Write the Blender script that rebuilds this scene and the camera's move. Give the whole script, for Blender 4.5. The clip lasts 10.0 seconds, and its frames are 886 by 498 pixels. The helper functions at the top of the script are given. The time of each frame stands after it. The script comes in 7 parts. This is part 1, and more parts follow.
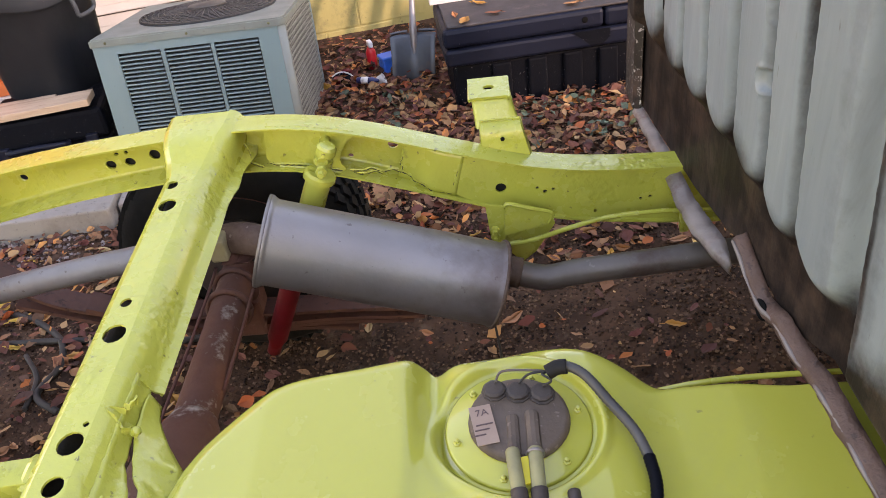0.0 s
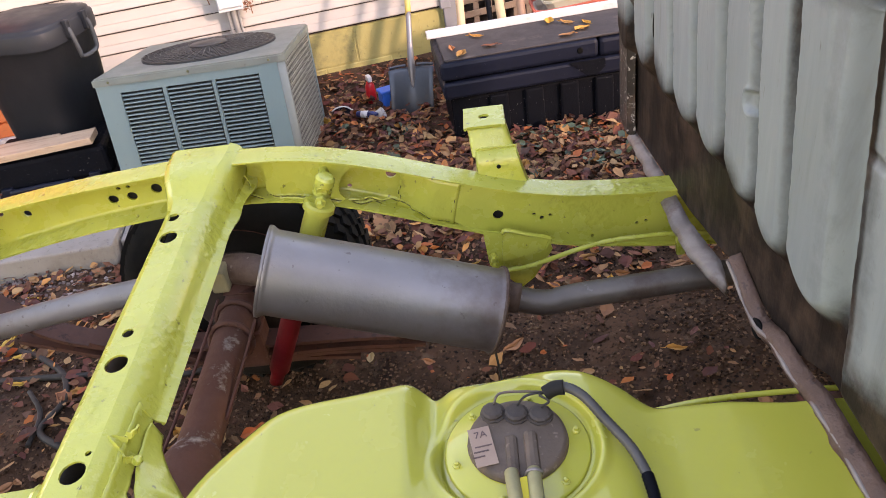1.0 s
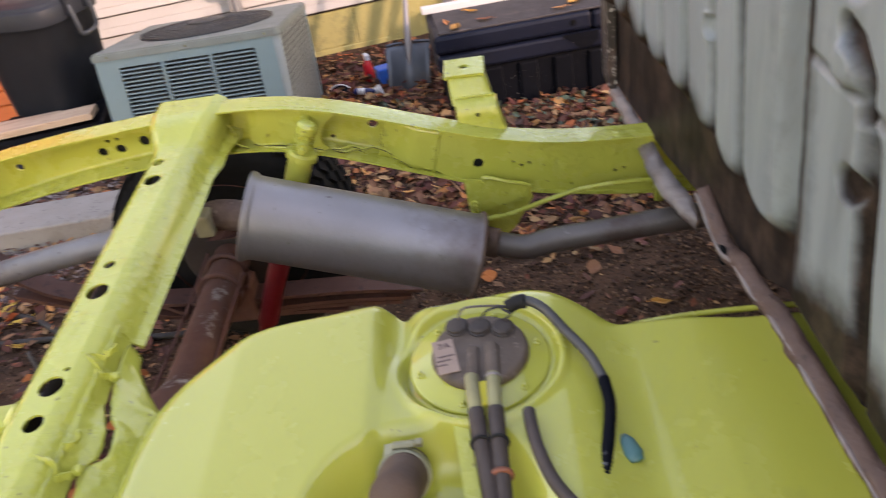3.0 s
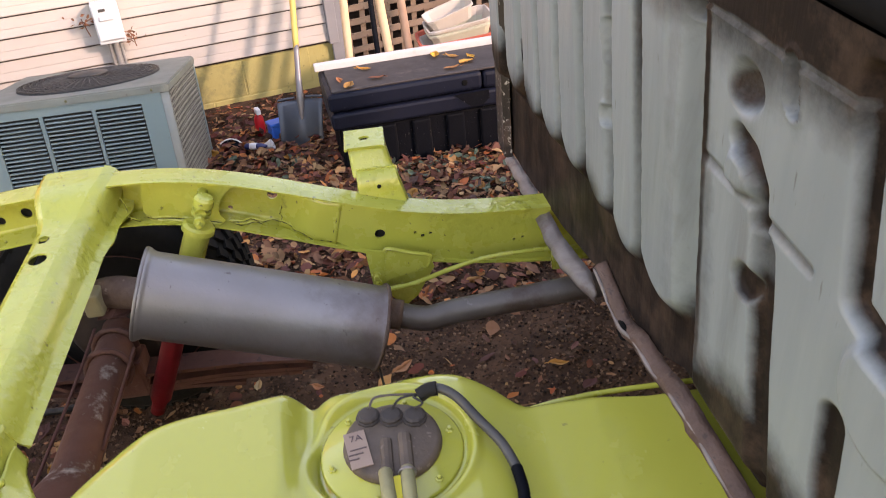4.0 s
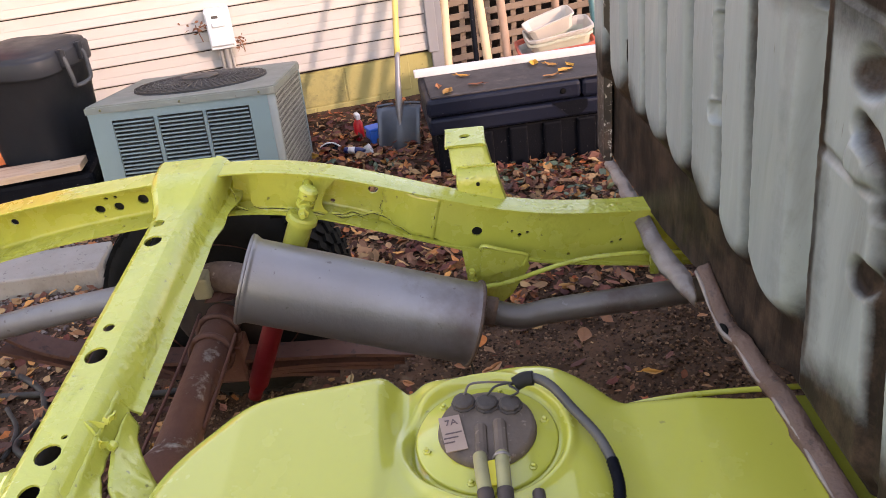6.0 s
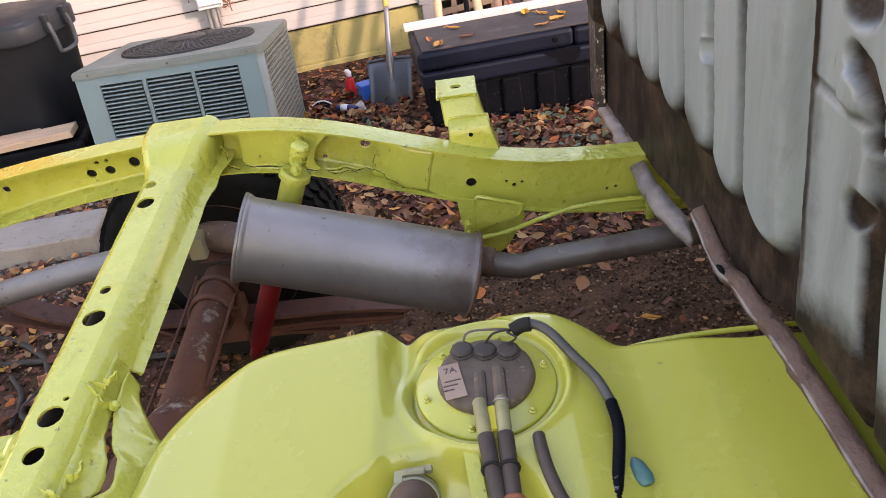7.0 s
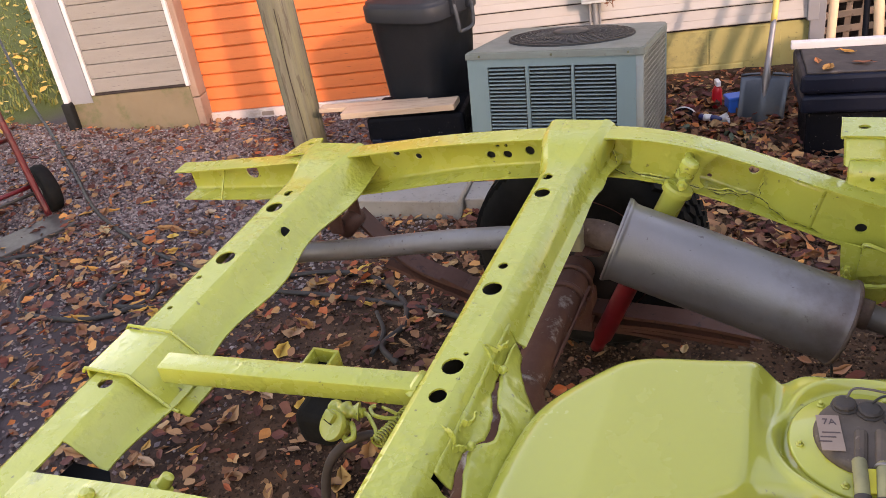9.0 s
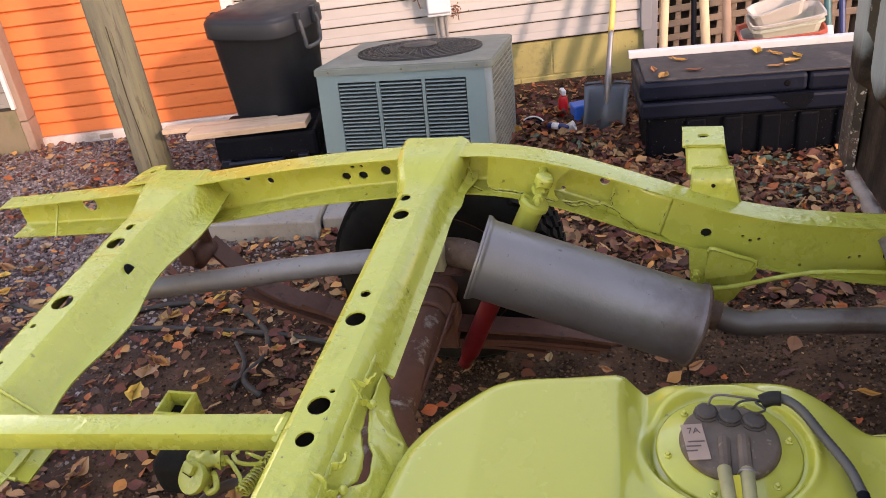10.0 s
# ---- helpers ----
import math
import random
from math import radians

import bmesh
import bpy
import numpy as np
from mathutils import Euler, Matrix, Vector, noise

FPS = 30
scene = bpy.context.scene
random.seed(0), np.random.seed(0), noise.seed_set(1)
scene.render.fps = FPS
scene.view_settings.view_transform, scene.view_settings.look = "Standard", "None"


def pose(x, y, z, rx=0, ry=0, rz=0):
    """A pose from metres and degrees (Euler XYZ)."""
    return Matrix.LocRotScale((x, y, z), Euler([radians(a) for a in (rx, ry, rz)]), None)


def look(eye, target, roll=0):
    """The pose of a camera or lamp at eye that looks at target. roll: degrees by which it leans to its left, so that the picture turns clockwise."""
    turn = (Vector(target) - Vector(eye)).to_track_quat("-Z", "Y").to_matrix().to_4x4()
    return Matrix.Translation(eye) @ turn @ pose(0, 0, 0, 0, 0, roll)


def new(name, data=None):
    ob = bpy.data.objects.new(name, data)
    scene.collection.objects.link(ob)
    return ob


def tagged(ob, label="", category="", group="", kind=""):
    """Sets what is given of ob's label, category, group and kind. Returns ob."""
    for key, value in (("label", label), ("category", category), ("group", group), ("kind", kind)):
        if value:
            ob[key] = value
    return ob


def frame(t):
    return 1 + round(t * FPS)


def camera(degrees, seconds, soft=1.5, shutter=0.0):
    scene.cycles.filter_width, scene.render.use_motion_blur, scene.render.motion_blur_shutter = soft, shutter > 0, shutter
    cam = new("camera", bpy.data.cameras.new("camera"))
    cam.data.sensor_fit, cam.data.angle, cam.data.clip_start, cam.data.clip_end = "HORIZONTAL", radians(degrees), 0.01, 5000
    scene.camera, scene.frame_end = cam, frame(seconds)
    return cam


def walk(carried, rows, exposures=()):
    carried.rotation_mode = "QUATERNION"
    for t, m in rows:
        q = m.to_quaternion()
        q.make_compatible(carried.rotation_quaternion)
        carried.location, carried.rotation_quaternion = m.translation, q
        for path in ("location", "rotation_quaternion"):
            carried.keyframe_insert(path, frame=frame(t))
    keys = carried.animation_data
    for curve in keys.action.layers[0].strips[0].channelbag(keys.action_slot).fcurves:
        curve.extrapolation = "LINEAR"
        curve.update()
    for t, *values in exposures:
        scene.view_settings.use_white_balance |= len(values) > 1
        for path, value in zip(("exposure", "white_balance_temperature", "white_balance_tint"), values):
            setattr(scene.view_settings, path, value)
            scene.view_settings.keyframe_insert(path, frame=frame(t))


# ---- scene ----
cam = camera(56.4, 10.0, soft=0.4, shutter=0.25)
PATH = [
    (0, (0.091, 0.137, 1.555), (-0.065, 1.793, 0.445), -7.9),
    (0.5, (0.093, 0.123, 1.553), (-0.069, 1.803, 0.48), -8.3),
    (1, (0.102, 0.115, 1.552), (-0.055, 1.815, 0.51), -8.9),
    (1.5, (0.11, 0.099, 1.522), (-0.054, 1.829, 0.532), -9.2),
    (2, (0.04, 0.071, 1.554), (-0.277, 1.787, 0.576), -9.1),
    (2.5, (0.1, 0.046, 1.52), (-0.293, 1.741, 0.534), -11.0),
    (3, (0.161, 0.023, 1.46), (-0.024, 1.721, 0.42), -9.8),
    (3.2, (0.198, 0.027, 1.44), (0.151, 1.714, 0.367), -9.0),
    (4.3, (0.105, 0.066, 1.548), (0.202, 1.817, 0.587), -5.9),
    (4.5, (0.091, 0.06, 1.551), (0.105, 1.816, 0.594), -5.8),
    (5, (0.109, 0.045, 1.562), (0.081, 1.809, 0.619), -5.7),
    (5.2, (0.111, 0.059, 1.557), (0.078, 1.827, 0.624), -5.9),
    (6.3, (0.12, 0.028, 1.48), (-0.031, 1.785, 0.537), -7.9),
    (6.5, (0.134, 0.033, 1.478), (-0.014, 1.767, 0.493), -9.2),
    (7, (0.12, 0.032, 1.481), (-0.002, 1.746, 0.457), -9.2),
    (7.5, (0.068, 0.014, 1.523), (-0.227, 1.705, 0.497), -9.4),
    (8, (0.017, -0.033, 1.585), (-0.565, 1.612, 0.609), -9.8),
    (8.5, (-0.015, -0.07, 1.571), (-0.806, 1.509, 0.632), -9.5),
    (9, (-0.004, -0.066, 1.581), (-0.822, 1.494, 0.634), -9.1),
    (9.5, (-0.008, -0.007, 1.564), (-0.6, 1.633, 0.583), -8.1),
    (10, (-0.021, -0.01, 1.586), (-0.525, 1.666, 0.617), -7.3),
]
walk(cam, [(t, look(eye, target, roll)) for t, eye, target, roll in PATH], [(0, 2.52, 8300, 34), (1.5, 2.50, 8300, 34), (2.0, 2.44, 8300, 34), (2.5, 2.30, 8400, 34), (3.2, 2.36, 8400, 34), (4.5, 2.36, 8400, 34), (5.2, 2.36, 8400, 34), (6.5, 2.44, 8300, 34), (7.5, 2.44, 8300, 34), (8, 2.21, 8500, 34), (8.5, 2.16, 8500, 34), (9.2, 2.17, 8500, 34), (10, 2.20, 8500, 34)])

from mathutils.geometry import delaunay_2d_cdt

# world, sun and exposure
world = bpy.data.worlds.new("sky")
scene.world = world
world.use_nodes = True
wn = world.node_tree
sky = wn.nodes.new("ShaderNodeTexSky")
sky.sky_type, sky.sun_disc = "NISHITA", False
SUN_DIR = Vector((0.75, -0.58, 0.40)).normalized()
sky.sun_elevation = math.asin(SUN_DIR.z)
sky.sun_rotation = math.atan2(SUN_DIR.x, SUN_DIR.y)
sky.air_density, sky.dust_density, sky.ozone_density = 1.5, 0.3, 1.0
wn.links.new(sky.outputs[0], wn.nodes["Background"].inputs[0])
wn.nodes["Background"].inputs[1].default_value = 0.15
sun_data = bpy.data.lights.new("sun", "SUN")
sun_data.energy, sun_data.angle, sun_data.color = 0.75, radians(3.0), (1.0, 0.92, 0.82)
sun = new("sun", sun_data)
sun.matrix_world = look(SUN_DIR * 20, (0, 0, 0))

# ---- materials ----


def srgb(r, g, b):
    return tuple(((v / 255 + 0.055) / 1.055) ** 2.4 if v > 10 else v / 3294 for v in (r, g, b))


def mat(name, c1, c2=None, rough=0.5, metal=0.0, scale=6.0, amount=0.5, bump=0.1, bscale=60.0, grime=None, gscale=3.0,
        gcut=0.55, gamt=0.6, coat=0.0, ramp=None, pick="", tint=0.0, stretch=(1, 1, 1), spec=0.5, wrinkle=0.0, fleck=None, fscale=70.0, fcut=0.66, famt=0.7):
    """A principled material: two colours mixed by noise, a grime colour in patches, fine bump, optional random colours."""
    m = bpy.data.materials.new(name)
    m.use_nodes = True
    n, link = m.node_tree.nodes, m.node_tree.links.new
    b = n["Principled BSDF"]
    b.inputs["Metallic"].default_value = metal
    b.inputs["Coat Weight"].default_value = coat
    b.inputs["Specular IOR Level"].default_value = spec
    co = n.new("ShaderNodeTexCoord")
    mp = n.new("ShaderNodeMapping")
    mp.inputs["Scale"].default_value = stretch
    link(co.outputs["Object"], mp.inputs[0])

    def noise_tex(s, detail=5.0, rgh=0.6):
        t = n.new("ShaderNodeTexNoise")
        t.inputs["Scale"].default_value, t.inputs["Detail"].default_value, t.inputs["Roughness"].default_value = s, detail, rgh
        link(mp.outputs[0], t.inputs["Vector"])
        return t.outputs["Fac"]

    def span(src, lo, hi, a=0.0, z=1.0):
        r = n.new("ShaderNodeMapRange")
        for k, v in zip(("From Min", "From Max", "To Min", "To Max"), (lo, hi, a, z)):
            r.inputs[k].default_value = v
        link(src, r.inputs["Value"])
        return r.outputs[0]

    def mix(fac, a, z, kind="MIX"):
        x = n.new("ShaderNodeMix")
        x.data_type, x.blend_type = "RGBA", kind
        for sock, v in ((x.inputs["Factor"], fac), (x.inputs["A"], a), (x.inputs["B"], z)):
            if isinstance(v, (int, float)):
                sock.default_value = v
            elif isinstance(v, tuple):
                sock.default_value = (*v, 1)
            else:
                link(v, sock)
        return x.outputs["Result"]

    rnd = None
    if pick == "object":
        rnd = n.new("ShaderNodeObjectInfo").outputs["Random"]
    elif pick == "island":
        rnd = n.new("ShaderNodeNewGeometry").outputs["Random Per Island"]
    if ramp:
        cr = n.new("ShaderNodeValToRGB")
        while len(cr.color_ramp.elements) < len(ramp):
            cr.color_ramp.elements.new(0.5)
        for i, (e, c) in enumerate(zip(cr.color_ramp.elements, ramp)):
            e.position, e.color = i / (len(ramp) - 1), (*c, 1)
        link(rnd, cr.inputs[0])
        base = cr.outputs[0]
    else:
        base = c1
    if c2:
        base = mix(span(noise_tex(scale), 0.35, 0.65, 0, amount), base, c2)
    if tint and rnd is not None and not ramp:
        base = mix(span(rnd, 0, 1, 0, tint), base, tuple(0.55 * v for v in c1))
    if grime:
        base = mix(span(noise_tex(gscale, 9.0, 0.7), gcut, gcut + 0.12, 0, gamt), base, grime)
    if fleck:
        base = mix(span(noise_tex(fscale, 3.0, 0.6), fcut, fcut + 0.05, 0, famt), base, fleck)
    if isinstance(base, tuple):
        b.inputs["Base Color"].default_value = (*base, 1)
    else:
        link(base, b.inputs["Base Color"])
    link(span(noise_tex(scale * 2.3), 0.3, 0.7, max(0.02, rough - 0.1), min(1, rough + 0.1)), b.inputs["Roughness"])
    if bump:
        bp = n.new("ShaderNodeBump")
        bp.inputs["Strength"].default_value, bp.inputs["Distance"].default_value = bump, 0.004
        high_src = noise_tex(bscale, 4.0)
        if wrinkle:
            patch = span(noise_tex(5.0, 4.0), 0.52, 0.60, 0.0, wrinkle)
            mul = n.new("ShaderNodeMath")
            mul.operation = "MULTIPLY_ADD"
            link(noise_tex(75.0, 2.0, 0.4), mul.inputs[0])
            link(patch, mul.inputs[1])
            link(high_src, mul.inputs[2])
            high_src = mul.outputs[0]
        link(high_src, bp.inputs["Height"])
        link(bp.outputs[0], b.inputs["Normal"])
    return m


LIME = (0.425, 0.432, 0.068)
lime = mat("lime_paint", LIME, (0.352, 0.362, 0.055), rough=0.27, scale=5, bump=0.6, bscale=30, coat=0.35, grime=(0.10, 0.095, 0.033), gscale=11, gcut=0.625, gamt=0.75, wrinkle=1.6, fleck=(0.07, 0.06, 0.03), fscale=48, fcut=0.68)
lime_tank = mat("lime_tank_paint", (0.396, 0.388, 0.054), (0.420, 0.406, 0.066), rough=0.24, scale=2.5, bump=0.10, bscale=22, coat=0.6, grime=(0.24, 0.25, 0.07), gscale=5, gcut=0.62, gamt=0.35, fleck=(0.16, 0.15, 0.05), fscale=60, fcut=0.715, famt=0.6)
rust = mat("rusty_steel", srgb(100, 66, 58), srgb(62, 42, 38), rough=0.8, scale=9, bump=0.5, bscale=70, grime=srgb(150, 140, 130), gscale=11, gcut=0.60, gamt=0.6, spec=0.25)
axle_mat = mat("rusty_axle_flaking_paint", srgb(98, 64, 52), srgb(62, 41, 34), rough=0.75, scale=9, bump=0.6, bscale=45, grime=srgb(168, 160, 152), gscale=9, gcut=0.555, gamt=0.85, spec=0.3)
primer_red = mat("red_oxide_paint", srgb(92, 62, 54), srgb(62, 42, 37), rough=0.6, scale=7, bump=0.3, bscale=50, grime=srgb(60, 44, 40), gscale=6, spec=0.25, fleck=srgb(50, 38, 36), fscale=40, fcut=0.6, famt=0.6)
red_paint = mat("red_paint", srgb(104, 16, 24), srgb(72, 13, 18), rough=0.42, scale=8, bump=0.15, grime=srgb(60, 30, 28), gscale=8)
steel_grey = mat("aluminised_steel", srgb(134, 128, 127), srgb(108, 101, 99), rough=0.40, metal=0.55, scale=4, bump=0.2, bscale=60, grime=srgb(92, 68, 56), gscale=3.4, gcut=0.53, gamt=0.7, fleck=srgb(76, 60, 54), fscale=55, fcut=0.68, famt=0.4)
pipe_grey = mat("exhaust_pipe_steel", srgb(124, 119, 117), srgb(92, 84, 80), rough=0.5, metal=0.3, scale=8, bump=0.2, bscale=70, grime=srgb(92, 68, 60), gscale=6, gcut=0.6, fleck=srgb(80, 66, 60), fscale=60, fcut=0.64, famt=0.6)
front_pipe_mat = mat("browned_exhaust_steel", srgb(104, 96, 90), srgb(70, 59, 53), rough=0.45, metal=0.35, scale=7, bump=0.2, bscale=70, grime=srgb(74, 52, 44), gscale=5, gcut=0.54, gamt=0.7, fleck=srgb(130, 122, 116), fscale=40, fcut=0.66, famt=0.5)
# the muffler is browned by heat and rust towards its front end
muffler_mat = mat("heat_stained_aluminised_steel", srgb(146, 141, 141), srgb(122, 116, 115), rough=0.44, metal=0.6, scale=4, bump=0.2, bscale=60, grime=srgb(92, 74, 66), gscale=3.4, gcut=0.56, gamt=0.5, fleck=srgb(76, 60, 54), fscale=55, fcut=0.68, famt=0.5)
n, link = muffler_mat.node_tree.nodes, muffler_mat.node_tree.links.new
shader = n["Principled BSDF"]
was = shader.inputs["Base Color"].links[0].from_socket
along = n.new("ShaderNodeSeparateXYZ")
link(n["Texture Coordinate"].outputs["Object"], along.inputs[0])
cloud = n.new("ShaderNodeTexNoise")
cloud.inputs["Scale"].default_value, cloud.inputs["Detail"].default_value, cloud.inputs["Roughness"].default_value = 9.0, 7.0, 0.65
link(n["Texture Coordinate"].outputs["Object"], cloud.inputs["Vector"])
spread = n.new("ShaderNodeMath")
spread.operation, spread.inputs[1].default_value = "MULTIPLY_ADD", 0.42
link(cloud.outputs["Fac"], spread.inputs[0])
link(along.outputs["X"], spread.inputs[2])
stain = n.new("ShaderNodeMapRange")
for k, v in zip(("From Min", "From Max", "To Min", "To Max"), (0.14, 0.32, 0.0, 0.8)):
    stain.inputs[k].default_value = v
link(spread.outputs[0], stain.inputs["Value"])
browned = n.new("ShaderNodeMix")
browned.data_type = "RGBA"
link(stain.outputs[0], browned.inputs["Factor"])
link(was, browned.inputs["A"])
browned.inputs["B"].default_value = (*srgb(96, 78, 70), 1)
link(browned.outputs["Result"], shader.inputs["Base Color"])
rubber = mat("black_rubber_and_shade", (0.009, 0.009, 0.009), (0.018, 0.016, 0.015), spec=0.25, rough=0.75, scale=10, bump=0.3, grime=(0.09, 0.07, 0.055), gscale=5, gcut=0.6, gamt=0.5)
hose_brown = mat("dusty_hose", srgb(68, 56, 50), srgb(44, 36, 33), rough=0.7, scale=14, bump=0.2)
joint_dirt = mat("dirt_filled_joint", srgb(66, 64, 26), srgb(34, 32, 16), rough=0.9, scale=40, bump=0.4)
clamp_steel = mat("dusty_clamp_steel", srgb(150, 146, 118), srgb(104, 98, 74), rough=0.4, metal=0.5, scale=20, bump=0.3)
filler_mat = mat("brown_filler_rubber", srgb(92, 70, 56), srgb(64, 48, 40), rough=0.7, scale=10, bump=0.3)
hose_grey = mat("dusty_grey_sleeve", srgb(94, 83, 74), srgb(60, 53, 49), rough=0.65, scale=14, bump=0.2)
hose_spray = mat("hose_dusted_with_lime_spray", srgb(142, 136, 96), srgb(104, 94, 74), rough=0.65, scale=22, bump=0.2)
conduit_mat = mat("conduit_plastic", (0.035, 0.034, 0.033), srgb(84, 80, 76), rough=0.5, scale=20, bump=0.1)
elbow_mat = mat("scaled_tan_steel", srgb(98, 78, 66), srgb(58, 42, 35), rough=0.8, scale=16, bump=0.8, grime=srgb(72, 44, 34), gscale=8, gcut=0.5, gamt=0.8, fleck=srgb(140, 124, 112), fscale=50, fcut=0.66, famt=0.6)
sender_mat = mat("dusty_sender_plastic", srgb(94, 78, 66), srgb(62, 51, 44), rough=0.7, scale=18, bump=0.4, grime=srgb(44, 36, 34), gscale=14, fleck=srgb(140, 120, 110), fscale=90, fcut=0.64, famt=0.5)
sender_dark = mat("dusty_dark_plastic", srgb(52, 45, 42), srgb(78, 66, 58), rough=0.75, scale=24, bump=0.4)
paper = mat("faded_label_paper", srgb(156, 132, 117), srgb(132, 108, 96), rough=0.8, scale=20, bump=0.05)
ink = mat("label_ink", srgb(84, 66, 66), rough=0.8, bump=0)
yellow = mat("yellow_plastic", srgb(196, 180, 40), rough=0.5, bump=0.05)
teal = mat("teal_plastic", srgb(62, 112, 108), srgb(44, 88, 86), rough=0.4)
hanger_mat = mat("aged_cream_rubber", srgb(150, 140, 108), srgb(118, 106, 82), rough=0.7, scale=14, bump=0.3)
bolt_mat = mat("dirty_bolt_steel", srgb(120, 116, 84), srgb(84, 80, 56), rough=0.5, metal=0.5, scale=30)
# Matte black: drips, glass and seals, and the shade painted into holes and gaps.
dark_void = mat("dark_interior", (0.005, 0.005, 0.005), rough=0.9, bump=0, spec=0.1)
gasket = mat("weathered_rubber_gasket", srgb(58, 52, 50), srgb(90, 70, 62), rough=0.7, scale=14, bump=0.3)
seam_rust = mat("rusted_seam_metal", srgb(98, 74, 62), srgb(62, 43, 36), rough=0.6, metal=0.1, scale=14, bump=0.9, bscale=70, grime=srgb(140, 122, 114), gscale=10, gcut=0.60, gamt=0.5, fleck=srgb(60, 44, 40), fscale=40, fcut=0.62, famt=0.7)

seam_grey = mat("scraped_metal_and_highlight", srgb(138, 128, 122), srgb(96, 82, 76), rough=0.5, metal=0.2, scale=14, bump=0.5, bscale=60, grime=srgb(104, 74, 66), gscale=9, gcut=0.55, gamt=0.8)
speckled_mat = mat("speckled_black_flange", srgb(40, 36, 34), srgb(58, 50, 47), rough=0.4, scale=14, bump=0.3, grime=srgb(96, 76, 68), gscale=8, gcut=0.56, gamt=0.7, fleck=srgb(190, 184, 178), fscale=75, fcut=0.60, famt=0.9)
clamp_mat = mat("rusty_orange_clamp", srgb(140, 80, 56), srgb(110, 62, 48), rough=0.6, scale=20)

# cab panel: grey primer sprayed unevenly over black; the mesh says where black is bare or shade painted in
cab_primer = mat("grey_primer_over_black", srgb(121, 131, 136), srgb(105, 115, 120), rough=0.45, scale=3, bump=0.10, bscale=40, grime=srgb(84, 88, 90), gscale=2.0, gcut=0.58, gamt=0.5, stretch=(1, 4.5, 0.5), fleck=srgb(70, 70, 70), fscale=30, fcut=0.69, famt=0.7)
n, link = cab_primer.node_tree.nodes, cab_primer.node_tree.links.new
shader = n["Principled BSDF"]
was = shader.inputs["Base Color"].links[0].from_socket
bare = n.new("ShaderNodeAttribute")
bare.attribute_name = "undercoat_and_shade"
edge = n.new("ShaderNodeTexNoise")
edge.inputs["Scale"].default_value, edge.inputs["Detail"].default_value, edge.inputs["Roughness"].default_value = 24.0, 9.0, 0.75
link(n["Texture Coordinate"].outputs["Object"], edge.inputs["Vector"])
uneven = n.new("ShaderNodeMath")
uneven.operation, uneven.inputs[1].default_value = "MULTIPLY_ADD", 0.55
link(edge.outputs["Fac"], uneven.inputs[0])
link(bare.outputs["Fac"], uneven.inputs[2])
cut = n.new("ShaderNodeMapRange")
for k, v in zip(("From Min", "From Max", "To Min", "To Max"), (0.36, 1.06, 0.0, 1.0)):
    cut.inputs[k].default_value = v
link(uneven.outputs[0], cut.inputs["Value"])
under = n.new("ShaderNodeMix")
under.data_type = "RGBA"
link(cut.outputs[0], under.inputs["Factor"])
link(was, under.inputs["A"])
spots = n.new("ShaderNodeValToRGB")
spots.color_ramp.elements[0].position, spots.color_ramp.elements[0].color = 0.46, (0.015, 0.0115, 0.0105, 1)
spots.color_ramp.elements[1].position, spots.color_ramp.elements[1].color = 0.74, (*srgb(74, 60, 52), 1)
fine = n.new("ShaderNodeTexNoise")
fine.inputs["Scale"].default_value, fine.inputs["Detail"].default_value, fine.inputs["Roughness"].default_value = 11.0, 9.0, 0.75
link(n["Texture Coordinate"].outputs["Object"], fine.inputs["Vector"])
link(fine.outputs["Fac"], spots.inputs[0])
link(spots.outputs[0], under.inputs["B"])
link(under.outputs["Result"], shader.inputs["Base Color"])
matte = n.new("ShaderNodeMapRange")
for k, v in zip(("From Min", "From Max", "To Min", "To Max"), (0.0, 0.8, 0.5, 0.06)):
    matte.inputs[k].default_value = v
link(cut.outputs[0], matte.inputs["Value"])
link(matte.outputs[0], shader.inputs["Specular IOR Level"])

siding_mat = mat("cream_vinyl_siding", srgb(176, 168, 162), srgb(162, 154, 148), rough=0.5, scale=2, bump=0.1, bscale=80, grime=srgb(160, 147, 141), gscale=2.5, gcut=0.58, gamt=0.4, stretch=(1, 1, 3), fleck=srgb(140, 128, 122), fscale=40, fcut=0.70, famt=0.5)
foundation_mat = mat("olive_yellow_painted_block", srgb(162, 151, 96), srgb(140, 130, 82), rough=0.7, scale=4, bump=0.5, bscale=40, grime=srgb(96, 94, 66), gscale=3, gcut=0.54, gamt=0.7, fleck=srgb(90, 86, 60), fscale=40, fcut=0.65, famt=0.5)
shed_board = mat("grey_weathered_board", srgb(134, 127, 121), srgb(116, 109, 103), rough=0.75, scale=4, bump=0.35, bscale=50, grime=srgb(116, 112, 92), gscale=3, gcut=0.56, gamt=0.6, stretch=(0.4, 1, 3), fleck=srgb(84, 80, 74), fscale=40, fcut=0.64, famt=0.5)
shed_base = mat("tan_stained_render", srgb(122, 106, 84), srgb(102, 90, 70), rough=0.85, scale=3, bump=0.4, grime=srgb(84, 90, 56), gscale=2.6, gcut=0.48, gamt=0.85)
white_trim = mat("white_painted_trim", srgb(202, 198, 198), srgb(184, 180, 180), rough=0.5, scale=5, bump=0.1, grime=srgb(170, 160, 150), gscale=5)
grey_trim = mat("grey_corner_board", srgb(132, 131, 135), srgb(114, 113, 118), rough=0.6, scale=4)
jamb_mat = mat("brown_door_jamb", srgb(150, 122, 106), srgb(128, 100, 86), rough=0.75, scale=5, bump=0.3, grime=srgb(96, 80, 70), gscale=4)
